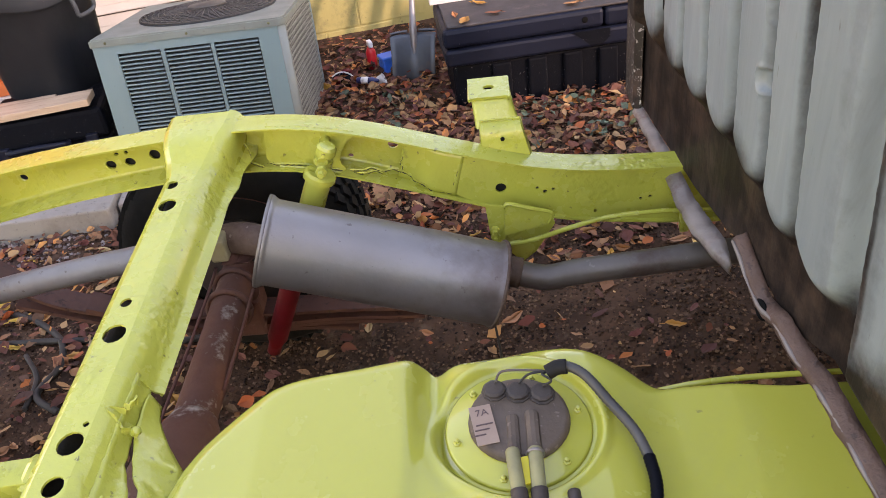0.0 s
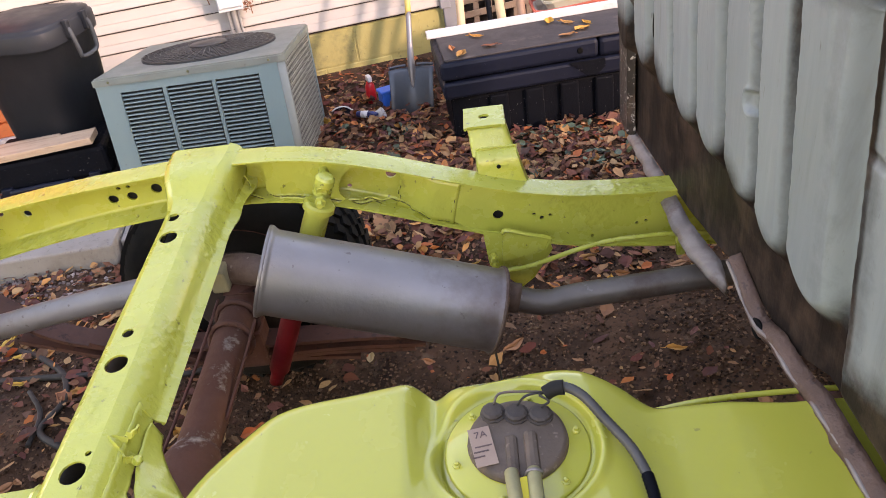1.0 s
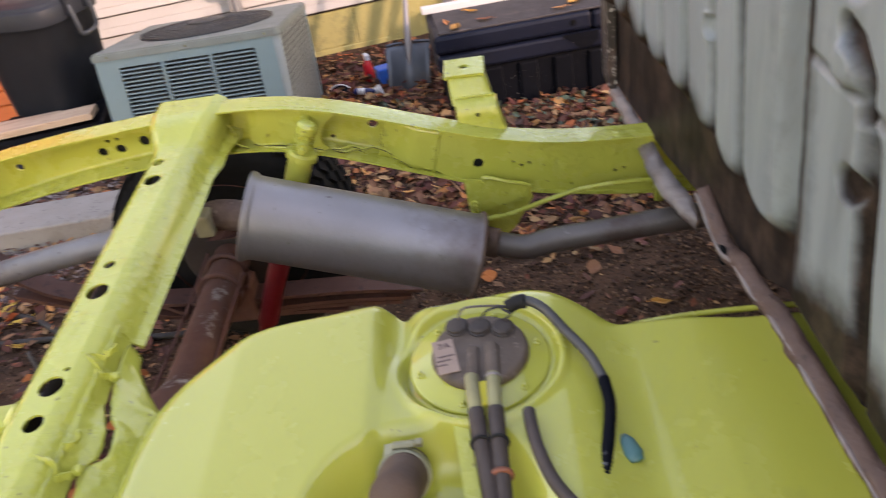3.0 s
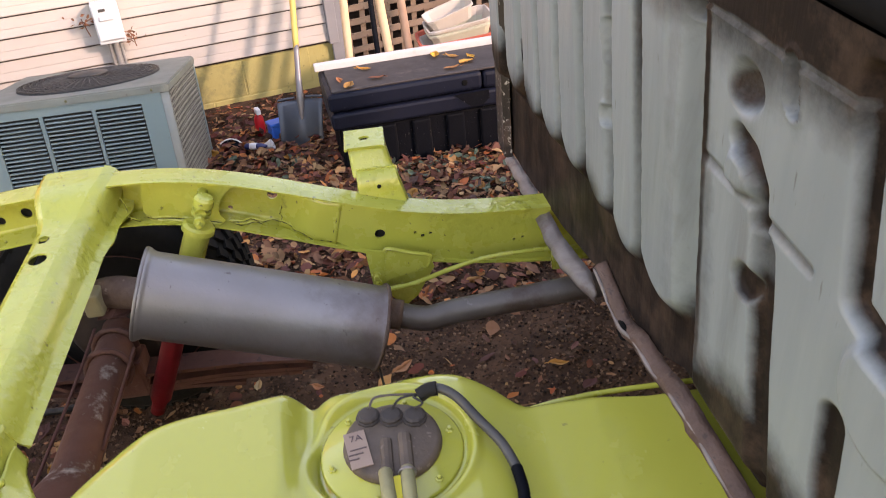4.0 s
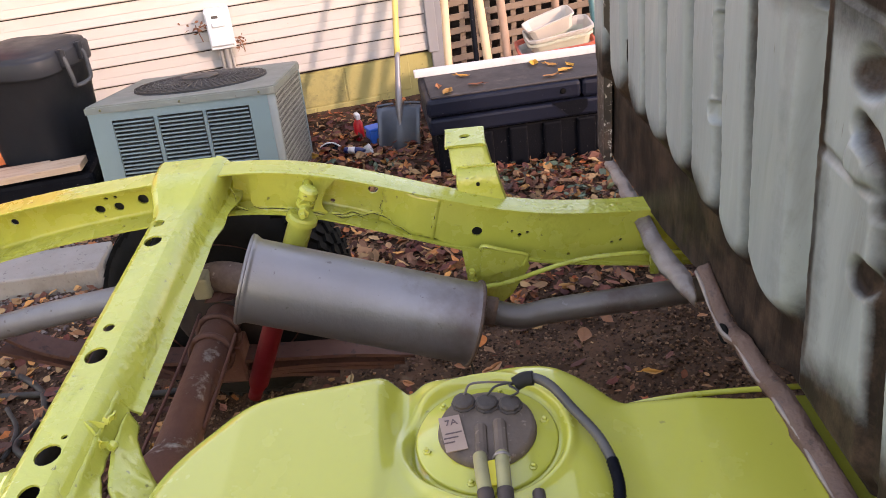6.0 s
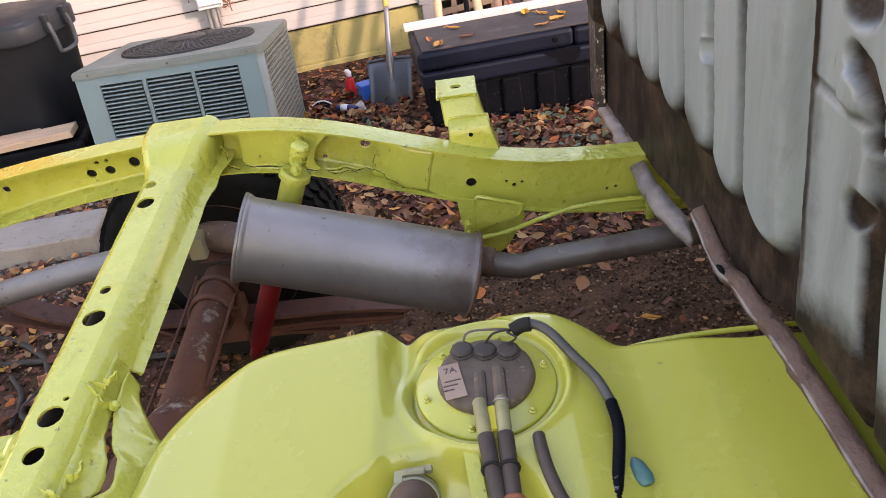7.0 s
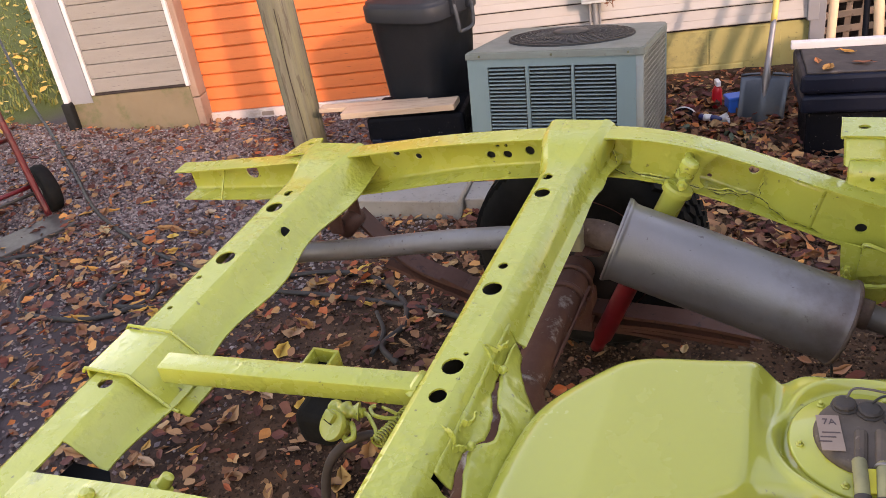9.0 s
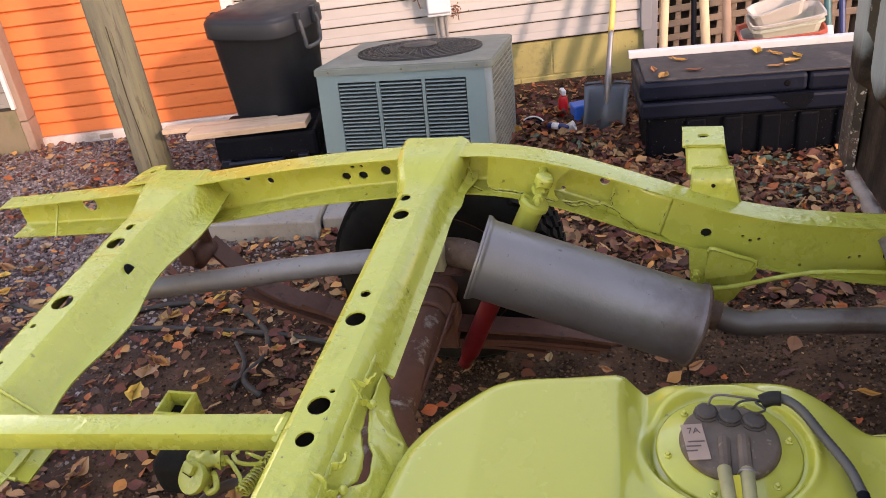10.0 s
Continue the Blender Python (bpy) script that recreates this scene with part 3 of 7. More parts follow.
def build_orange_door():
    door = thing("door_1", WALL, "bright orange horizontal board door above a worn white sill", "door", kind="structure")
    bm = bmesh.new()
    prof = [(0.0, 0.0), (0.010, 0.0), (0.016, 0.006), (0.012, 0.074), (0.002, 0.079), (0.0, 0.0825)]
    loops = [[bm.verts.new((u, -o, z)) for o, z in prof] for u in (0.02, 1.25)]
    for k in range(len(prof)):
        bm.faces.new((loops[0][k], loops[0][(k + 1) % len(prof)], loops[1][(k + 1) % len(prof)], loops[1][k]))
    bm.faces.new(loops[0][::-1]), bm.faces.new(loops[1])
    bmesh.ops.recalc_face_normals(bm, faces=bm.faces[:])
    first = part("slat", bm, orange_mat, door, m=Matrix.Translation((0, 0, 0.025)))
    for i in range(1, 26):
        share("slat", first.data, door, Matrix.Translation((0, 0, 0.025 + 0.0825 * i)))
    part("backing", box((0.0, 0.004, -0.2), (1.3, 0.2, 2.7)), orange_mat, door)
    sill = part("sill", box((-0.01, -0.035, -0.052), (1.3, 0.004, 0.024), 0.005), sill_mat, door, "worn white timber sill with flaking paint")
    part("footing", box((-0.03, -0.02, -0.3), (1.3, 0.004, -0.055), 0.004), concrete, door)
    part("sticker", box((0.36, -0.0375, -0.02), (0.44, -0.034, 0.006)), paper, sill)
    part("jamb", box((-0.035, -0.12, 0.17), (0.018, 0.1, 2.7), 0.006), jamb_mat, door, "brown weathered door jamb")
    part("jamb_foot", box((-0.03, -0.125, -0.25), (0.02, 0.1, 0.165), 0.006), jamb_mat, door)
    return door


def build_shed():
    shed = thing("shed_wall", WALL @ Matrix.Translation((0, -0.12, 0)), "weathered grey board shed wall with white trim on a tan base", "shed wall", kind="structure")
    part("wall_core", box((-0.86, 0.02, 0.1), (-0.03, 0.3, 2.7)), shed_base, shed)
    bm = box((-0.665, -0.012, 0), (-0.045, 0.018, 0.088), 0.004)
    first = part("board", bm, shed_board, shed, m=Matrix.Translation((0, 0, 0.262)))
    for i in range(1, 27):
        share("board", first.data, shed, Matrix.Translation((0, 0, 0.262 + 0.0915 * i)))
    part("bottom_rail", box((-0.70, -0.016, 0.246), (-0.02, 0.018, 0.26), 0.003), deck_dark, shed)
    for u in (-0.69, -0.042):
        part("trim", box((u, -0.022, 0.25), (u + 0.024, 0.018, 2.7), 0.003), white_trim, shed, "narrow white painted trim")
    part("corner_board", box((-0.85, -0.012, 0.2), (-0.70, 0.018, 2.7), 0.004), grey_trim, shed)
    part("side_wall", box((-0.86, 0.0, -0.2), (-0.80, 2.2, 2.7)), shed_board, shed)
    part("base", box((-0.85, -0.008, -0.3), (-0.03, 0.3, 0.243), 0.006), shed_base, shed, "tan rendered base stained green and brown")
    pipe = part("downpipe", box((-0.885, -0.045, 0.22), (-0.848, 0.0, 2.7), 0.008), white_trim, shed, "white square downpipe")
    part("boot", box((-0.905, -0.055, 0.0), (-0.84, 0.003, 0.22), 0.01), rubber, pipe, "black ribbed drain boot")
    return shed


def build_sun_block_wall():
    # Unseen wall added to keep the sun off the truck but not the house.
    wall = thing("sun_block_wall", Matrix.Translation((0, -3.2, 0)), "unseen grey board wall added to block the low sun", "wall", kind="structure")
    part("wall_core", box((1.6, -0.25, -0.3), (11.0, -0.02, 4.6)), shed_base, wall)
    bm = box((1.6, -0.022, 0.0), (11.0, 0.0, 0.178), 0.004, seg=1)
    first = part("board", bm, shed_board, wall, m=Matrix.Translation((0, 0, 0.02)))
    for i in range(1, 25):
        share("board", first.data, wall, Matrix.Translation((0, 0, 0.02 + 0.183 * i)))
    return wall


house = build_house()
build_sun_block_wall()
build_orange_door()
shed = build_shed()

# ---- the truck: a stripped chassis, leaning a little; x to its front, y across, z up from its crossmember ----
TRUCK = pose(0, 1.195, 0.755, 5.5)
truck = thing("pickup_truck", TRUCK, "stripped pickup truck chassis painted lime green, grey primered cab", "pickup truck")

RAIL_TOP = [(-1.86, -0.135), (-1.445, -0.089), (-1.19, -0.052), (-0.90, -0.008), (-0.67, 0.012), (-0.49, 0.025), (-0.40, 0.024), (-0.25, 0.0), (-0.15, -0.034), (0.04, -0.104), (0.17, -0.146), (0.30, -0.167), (0.49, -0.176), (0.70, -0.18), (2.0, -0.185)]
RAIL_LOW = [(-1.86, -0.236), (-1.48, -0.21), (-1.20, -0.182), (-0.90, -0.121), (-0.69, -0.097), (-0.48, -0.080), (-0.39, -0.087), (-0.28, -0.11), (-0.21, -0.138), (-0.03, -0.208), (0.04, -0.238), (0.22, -0.298), (0.50, -0.335), (0.70, -0.345), (2.0, -0.35)]


def eased(table):
    """The table's line, rounded off."""
    xs = np.linspace(table[0][0], table[-1][0], 160)
    ys = np.interp(xs, [a for a, _ in table], [b for _, b in table])
    ys = np.convolve(np.pad(ys, 4, "edge"), np.ones(9) / 9, "valid")
    return list(zip(xs.tolist(), ys.tolist()))


RAIL_TOP, RAIL_LOW = eased(RAIL_TOP), eased(RAIL_LOW)


def build_rail(web, inner, holes, name_label, boxed=True):
    """A pressed C rail open towards the inside: web sheet with holes, two flanges with rounded bends, closing plates."""
    side = 1 if web > inner else -1
    xs = [-1.86 + 0.05 * i for i in range(60)]
    top, low = [lerp(RAIL_TOP, x) for x in xs], [lerp(RAIL_LOW, x) for x in xs]
    outline = [(x, t - 0.012) for x, t in zip(xs, top)] + [(x, b + 0.012) for x, b in zip(xs[::-1], low[::-1])]
    bm = plate(outline, holes, 0.005 * side, lambda a, b, d: (a, web - 0.005 * side + d, b))

    def bend(x, sign):
        z = lerp(RAIL_TOP if sign > 0 else RAIL_LOW, x)
        pts = [(x, inner, z), (x, web - 0.012 * side, z)]
        for k in range(1, 5):
            a = math.pi / 2 * k / 4
            pts.append((x, web - 0.012 * side + 0.012 * side * math.sin(a), z - sign * 0.012 * (1 - math.cos(a))))
        return pts

    strip(lambda x: bend(x, 1), xs, 0.004, bm)
    strip(lambda x: bend(x, -1), xs, 0.004, bm)
    rail = part("frame_rail", bm, lime, truck, name_label)
    if boxed:
        def span(a, z, top, low, steps=14):
            st = [a + (z - a) * k / steps for k in range(steps + 1)]
            return [(x, lerp(RAIL_TOP, x) - top) for x in st], [(x, lerp(RAIL_LOW, x) + low) for x in st[::-1]]

        # the short plate behind the shock mount ends in a round scoop
        up, dn = span(-0.412, -0.205, 0.004, 0.004)
        scoop = [(-0.216, -0.022), (-0.234, -0.034), (-0.248, -0.048), (-0.257, -0.064), (-0.262, -0.082), (-0.261, -0.096), (-0.252, -0.108)]
        start = [(-0.423, -0.060), (-0.418, -0.030)]
        part("boxing_plate", plate(up + scoop + [p for p in dn if p[0] < -0.25] + start, [], 0.005, lambda p, q, d: (p, inner + 0.014 + d, q)), lime, rail)
        for line in (up[:-1], dn[4:-1]):
            part("weld_bead", tube([(x, inner + 0.012, z + (-0.002 if line is up[:-1] else 0.002) + 0.0015 * noise.noise(Vector((x * 160, 0, 0)))) for x, z in line], lambda t: 0.0028 + 0.001 * math.sin(t * 90), 6, per=2), lime, rail)
        # the long plate towards the cab
        up, dn = span(0.012, 1.1, 0.001, 0.003)
        hs = [(0.087, -0.197, 0.0125, 0.0125), (0.483, -0.255, 0.011, 0.011), (0.186, -0.218, 0.005, 0.005), (0.169, -0.206, 0.004, 0.004), (0.205, -0.213, 0.004, 0.004), (0.424, -0.258, 0.004, 0.004), (0.403, -0.262, 0.004, 0.004), (0.300, -0.285, 0.004, 0.004)]
        part("boxing_plate", plate(up + dn + [(-0.026, -0.196), (-0.008, -0.150), (0.004, -0.110)], hs, 0.005, lambda p, q, d: (p, inner + 0.012 + d, q)), lime, rail)
        # the dented plate between them, sunk at its free end and flush at the weld line
        def dented(x):
            sink = 0.030 * smooth_step(-0.045, -0.125, x)
            z0, z1 = lerp(RAIL_LOW, x - 0.015) + 0.004, lerp(RAIL_TOP, x + 0.015) - 0.008
            return [(x + 0.030 * (k / 8 - 0.5), inner + 0.0145 + sink + 0.002 * noise.noise(Vector((x * 25, k * 0.4, 5))), z0 + (z1 - z0) * k / 8) for k in range(9)]
        part("boxing_plate", strip(dented, [-0.130 + 0.128 * k / 18 for k in range(19)], 0.003), lime, rail, "", True)
        # Black plate added behind the holes as the shade inside the rail.
        inside_x = [0.03 + 0.05 * k for k in range(14)]
        part("inner_coating", plate([(x, lerp(RAIL_TOP, x) - 0.02) for x in inside_x] + [(x, lerp(RAIL_LOW, x) + 0.02) for x in inside_x[::-1]], [], 0.002, lambda p, q, d: (p, inner + 0.024 + d, q)), rubber, rail, "black plate standing for the shade inside the boxed rail")
        cracks = [[(0.008, -0.094), (0.000, -0.125), (-0.012, -0.158), (-0.025, -0.192)],
                  [(-0.245, -0.113), (-0.215, -0.117), (-0.196, -0.113), (-0.170, -0.124), (-0.148, -0.122), (-0.128, -0.131), (-0.112, -0.143), (-0.106, -0.156), (-0.085, -0.172), (-0.070, -0.188), (-0.045, -0.194), (-0.024, -0.203)],
                  [(-0.122, -0.090), (-0.130, -0.108), (-0.127, -0.120), (-0.134, -0.130)], [(-0.420, -0.072), (-0.405, -0.080), (-0.38, -0.082), (-0.345, -0.088), (-0.30, -0.100), (-0.262, -0.112)],
                  [(-0.238, -0.118), (-0.214, -0.126), (-0.188, -0.122), (-0.172, -0.130)], [(-0.462, -0.020), (-0.455, -0.045), (-0.460, -0.066), (-0.445, -0.078), (-0.432, -0.084)]]
        for line in cracks:
            pts = curve([(x, inner + 0.0125, z) for x, z in line], 5)
            part("open_joint", tube([p + Vector((0.002 * noise.noise(p * 190), 0, 0.002 * noise.noise(p * 170 + Vector((3, 3, 3))))) for p in pts], lambda t: 0.0002 + 0.0011 * abs(math.sin(t * 37 + line[0][0] * 90)), 5, per=1), joint_dirt, rail, "dirty open crack beside the boxing plate")
            part("weld_bead", tube([p + Vector((0, 0.001, 0.0035)) for p in pts], lambda t: 0.0016 + 0.0010 * math.sin(t * 61), 6, per=1), lime, rail)
    return rail


far_holes = [(-1.088, -0.075, 0.011, 0.009), (-1.02, -0.083, 0.01, 0.009), (-0.803, -0.071, 0.0125, 0.011), (-0.756, -0.068, 0.0125, 0.011), (-0.781, -0.044, 0.006, 0.004), (-0.757, -0.042, 0.005, 0.004), (-0.693, -0.055, 0.013, 0.013), (-1.612, -0.156, 0.024, 0.026), (-0.147, -0.088, 0.012, 0.011), (-0.247, -0.108, 0.006, 0.006)]
rail_far = build_rail(0.620, 0.548, far_holes, "lime green pressed steel frame rail arched over the axle")
rail_near = build_rail(-0.665, -0.600, [(-0.79, -0.056, 0.0125, 0.011)], "lime green pressed steel frame rail arched over the axle", False)
# Black plate added behind the web holes, so that they show dark.
part("bump_stop", box((-0.86, 0.628, -0.110), (-0.640, 0.652, -0.020), 0.006), rubber, rail_far, "black plate added behind the web holes")
rail_near.name = "frame_rail.001"
part("rail_tab", plate([(-1.445, 0.585), (-1.365, 0.585), (-1.348, 0.64), (-1.358, 0.675), (-1.40, 0.68), (-1.425, 0.65)], [(-1.385, 0.645, 0.009, 0.008)], 0.005, lambda a, b, d: (a, b, lerp(RAIL_TOP, a) + 0.006 + d)), lime, rail_far)
part("rail_stiffener", strip(lambda x: [(x, 0.535, -0.225 + 0.006), (x, 0.55, -0.20), (x, 0.59, -0.15), (x, 0.588, -0.115)], [-1.70, -1.695], 0.004), lime, rail_far)


def end_lift(v, top):
    """A crossmember's end steps up onto the rail."""
    return (0.027 if top > -0.03 else 0.006) * smooth_step(0.44, 0.545, v)


def cross_section(v, x0, x1, top, drop, reach, lip, flare_v=0.56, flare=0.030):
    """The hat section of a crossmember at v; its front side opens like a trumpet at the rail."""
    drop = drop + end_lift(v, top)
    top = top + end_lift(v, top)
    f = smooth_step(flare_v - 0.15, flare_v + 0.03, v) * flare * 1.15
    g = smooth_step(flare_v - 0.15, flare_v + 0.02, v) * flare * 0.5
    return [(x0 - f - 0.012, v, top - drop * 0.9), (x0 - f, v, top - 0.016), (x0 - f + 0.006, v, top - 0.005), (x0 - f + 0.017, v, top), (x1 + f - 0.024, v, top), (x1 + f - 0.013, v, top - 0.003), (x1 + f - 0.005, v, top - 0.009), (x1 + f + 0.001, v, top - 0.018),
            (x1 + 0.5 * (f + g) + 0.5 * reach, v, top - 0.55 * drop), (x1 + g + reach - 0.004, v, top - drop + 0.006), (x1 + g + reach + 0.003, v, top - drop - 0.001), (x1 + g + reach + 0.011, v, top - drop - 0.005), (x1 + g + reach + lip, v, top - drop - 0.007)]


def build_crossmember(x0, x1, top, drop, reach, lip, near, far, holes, wave, label, cut=-1.0, torn=None):
    """A crossmember: bent sides swept across, and a flat top sheet with holes; its front flank may be torn open between two places."""
    stations = [near + (far - near) * i / 48 for i in range(49)]

    def half(s, left):
        p = cross_section(s, x0, x1, top, drop, reach, lip + wave(s))
        return p[:4] if left else p[4:]

    bm = strip(lambda s: half(s, True), stations, 0.004)
    whole = [s for s in stations if s > near + cut]
    if torn:
        strip(lambda s: half(s, False), [s for s in whole if s > torn[1]], 0.004, bm)
        strip(lambda s: half(s, False), [s for s in whole if s < torn[0]], 0.004, bm)
        strip(lambda s: half(s, False)[:4], [s for s in whole if torn[0] - 0.03 < s < torn[1] + 0.03], 0.0045, bm)
    else:
        strip(lambda s: half(s, False), whole, 0.004, bm)
    rim = [(cross_section(s, x0, x1, top, drop, reach, lip)[3][0], s) for s in stations] + [(cross_section(s, x0, x1, top, drop, reach, lip)[4][0], s) for s in stations[::-1]]
    plate(rim, holes, 0.004, lambda a, b, d: (a, b, top + end_lift(b, top) - 0.004 + d), bm)
    return part("crossmember", bm, lime, truck, label)


cm_a = build_crossmember(-0.602, -0.506, 0.002, 0.055, 0.018, 0.009, -0.60, 0.628,
                         [(-0.575, 0.395, 0.013, 0.014), (-0.566, 0.325, 0.018, 0.020), (-0.562, 0.046, 0.010, 0.011), (-0.559, -0.028, 0.0195, 0.021), (-0.541, -0.214, 0.005, 0.005), (-0.553, -0.248, 0.0195, 0.021), (-0.551, -0.320, 0.0155, 0.017)],
                         lambda s: (0.010 + 0.006 * math.sin(s * 46)) * smooth_step(0.30, 0.5, s), "lime green hat-section crossmember with round holes", torn=(-0.455, -0.135))
cm_b = build_crossmember(-1.335, -1.222, -0.062, 0.055, 0.036, 0.020, -0.66, 0.628,
                         [(-1.287, 0.359, 0.012, 0.014), (-1.288, 0.289, 0.0215, 0.024), (-1.285, 0.062, 0.0235, 0.026), (-1.303, -0.02, 0.007, 0.007), (-1.300, -0.134, 0.0065, 0.0065), (-1.276, -0.374, 0.017, 0.014)],
                         lambda s: 0.014 + 0.014 * math.sin(s * 17 + 0.6), "lime green rear crossmember with a wavy lower lip", 0.115)
# Slots are flat black discs on the flank, painted as inner shade.
for cm, v in ((cm_a, 0.26), (cm_a, 0.16), (cm_b, 0.21)):
    x = -0.4985 if cm == cm_a else -1.207
    part("side_slot", lathe([(0.0, -0.002), (0.012 if cm == cm_a else 0.019, -0.002), (0.012 if cm == cm_a else 0.019, 0.0015), (0.0, 0.002)], 14, Matrix.Translation((x, v, -0.026 if cm == cm_a else -0.088)) @ Matrix.Rotation(radians(64), 4, "Y") @ Matrix.Diagonal((1.2, 0.75, 1, 1))), dark_void, cm)


# Plates coloured black so the holes above show the shade of a closed box.
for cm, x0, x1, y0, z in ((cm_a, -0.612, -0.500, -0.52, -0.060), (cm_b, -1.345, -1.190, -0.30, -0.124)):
    part("closing_plate", box((x0, y0, z), (x1, 0.53, z + 0.004)), rubber, cm, "closing plate blackened for the shade seen through the holes")


# the torn flank of the crossmember: one sheet still hangs on it, the other has split off and flares over the axle
HUNG = [(-0.13, -0.492), (-0.16, -0.494), (-0.195, -0.494), (-0.226, -0.492), (-0.255, -0.488), (-0.284, -0.478), (-0.304, -0.467), (-0.33, -0.463), (-0.355, -0.464), (-0.376, -0.482), (-0.39, -0.491), (-0.42, -0.487), (-0.46, -0.482)]
SPLIT = [(-0.13, -0.486), (-0.16, -0.490), (-0.193, -0.489), (-0.215, -0.486), (-0.255, -0.477), (-0.284, -0.466), (-0.302, -0.454), (-0.33, -0.447), (-0.354, -0.450), (-0.368, -0.470), (-0.39, -0.480), (-0.42, -0.472), (-0.46, -0.462), (-0.50, -0.452)]
FLARE = [(-0.13, -0.478), (-0.16, -0.472), (-0.202, -0.450), (-0.241, -0.421), (-0.295, -0.416), (-0.333, -0.416), (-0.361, -0.419), (-0.397, -0.422), (-0.50, -0.426)]


def wrinkled(p, much):
    """A place on battered sheet metal."""
    q = Vector(p)
    return tuple(q + much * Vector((noise.noise(q * 45), noise.noise(q * 45 + Vector((7, 0, 0))), noise.noise(q * 38 + Vector((0, 7, 0))))))


def hung_row(v):
    x0, x1 = -0.5035, lerp(HUNG[::-1], v)
    z0 = -0.012 - 0.003 * noise.noise(Vector((v * 60, 0, 0)))
    return [wrinkled((x0 + (x1 - x0) * k / 6, v, z0 - (0.048 + z0) * k / 6 - 0.006 * math.sin(math.pi * k / 6)), 0.0005 + 0.003 * (k / 6) ** 3) for k in range(7)]


def split_row(v):
    x0, x1 = lerp(SPLIT[::-1], v), lerp(FLARE[::-1], v)
    z0, z1 = -0.044 + 0.010 * smooth_step(-0.2, -0.13, v), -0.070 - 0.025 * smooth_step(-0.15, -0.24, v)
    return [wrinkled((x0 + (x1 - x0) * k / 8, v, z0 + (z1 - z0) * (k / 8) ** 1.7 - 0.006 * math.sin(math.pi * k / 8)), 0.0006 + 0.003 * (1 - k / 8) ** 3) for k in range(9)]


torn_bracket = part("torn_bracket", strip(split_row, [-0.13 - 0.37 * i / 60 for i in range(61)], 0.004), lime, cm_a, "torn and twisted lime green bracket", True)
part("hanging_sheet", strip(hung_row, [-0.105 - 0.355 * i / 60 for i in range(61)], 0.004), lime, cm_a, "", True)


def ragged(points, width, seed):
    """A narrow curled ribbon of torn sheet."""
    rr = random.Random(seed)
    pts = curve(points, 4)
    half = [width * (0.5 + 0.7 * rr.random()) for _ in pts]
    return strip(lambda i: [tuple(pts[i] + Vector((0.003 * rr.random(), 0, half[i] * 0.5))), tuple(pts[i] - Vector((0.004 * rr.random(), 0.004, half[i] * 0.7)))], range(len(pts)), 0.003)


for seed, line in ((1, [(-0.522, -0.184, 0.001), (-0.516, -0.192, 0.001), (-0.507, -0.198, -0.004), (-0.501, -0.204, -0.014), (-0.497, -0.212, -0.022), (-0.490, -0.206, -0.026), (-0.483, -0.206, -0.030)]),
                   (2, [(-0.500, -0.182, -0.014), (-0.497, -0.178, -0.004), (-0.488, -0.178, -0.006), (-0.481, -0.171, -0.003), (-0.479, -0.165, -0.006)]),
                   (3, [(-0.526, -0.378, 0.001), (-0.516, -0.384, 0.000), (-0.503, -0.385, -0.003), (-0.496, -0.391, -0.012), (-0.495, -0.402, -0.022), (-0.486, -0.396, -0.024), (-0.478, -0.392, -0.028)]),
                   (4, [(-0.497, -0.372, -0.016), (-0.497, -0.356, -0.008), (-0.488, -0.354, -0.010), (-0.481, -0.350, -0.008), (-0.478, -0.338, -0.004)])):
    part("torn_edge", ragged(line, 0.010, seed), lime, torn_bracket)
for x, y in ((-0.479, -0.208), (-0.473, -0.384)):
    part("torn_nut", lathe([(0.007, -0.006), (0.008, 0.0), (0.007, 0.005), (0.003, 0.008), (0.0, 0.009)], 7, Matrix.Translation((x, y, -0.030)) @ Matrix.Rotation(radians(40), 4, "Y"), smooth=False), lime, torn_bracket)

# the saddle clamp and the brace that runs forward from it
saddle = part("saddle_clamp", strip(lambda v: [(-1.352, v, -0.085), (-1.346, v, -0.056), (-1.336, v, -0.052), (-1.224, v, -0.052), (-1.210, v, -0.064), (-1.146, v, -0.129), (-1.112, v, -0.138)], [-0.225, -0.29, -0.352], 0.006), lime, truck, "lime green folded saddle plate bolted over the crossmember")
for v in (-0.220, -0.356):
    part("saddle_rib", tube([(-1.35, v, -0.06), (-1.34, v, -0.048), (-1.225, v, -0.048), (-1.15, v, -0.122), (-1.128, v, -0.127)], 0.004, 6, per=1), lime, saddle)
turn = math.atan2(0.05, 0.53)
brace = part("brace_tube", box((0, -0.024, -0.042), (0.545, 0.024, 0), 0.004, Matrix.Translation((-1.165, -0.312, -0.034)) @ Matrix.Rotation(turn, 4, "Z")), lime, truck, "lime green square tube brace, scuffed on top")
part("weld", tube([(-0.63, -0.285, -0.05), (-0.618, -0.262, -0.032), (-0.622, -0.24, -0.04)], 0.010, 8), lime, brace)
part("weld", tube([(-0.632, -0.285, -0.075), (-0.620, -0.275, -0.06), (-0.618, -0.262, -0.05)], 0.008, 8), lime, brace)

# body mount bracket on the rail
mount = part("body_mount", plate([(0.034, 0.660), (0.125, 0.660), (0.124, 0.752), (0.030, 0.752)], [(0.078, 0.705, 0.013, 0.010)], 0.006, lambda a, b, d: (a, b, -0.024 + d)), lime, truck, "lime green body mount bracket standing on the rail")
MOUNT = [(0.668, -0.024), (0.660, -0.027), (0.652, -0.034), (0.642, -0.052), (0.634, -0.068), (0.628, -0.080)]


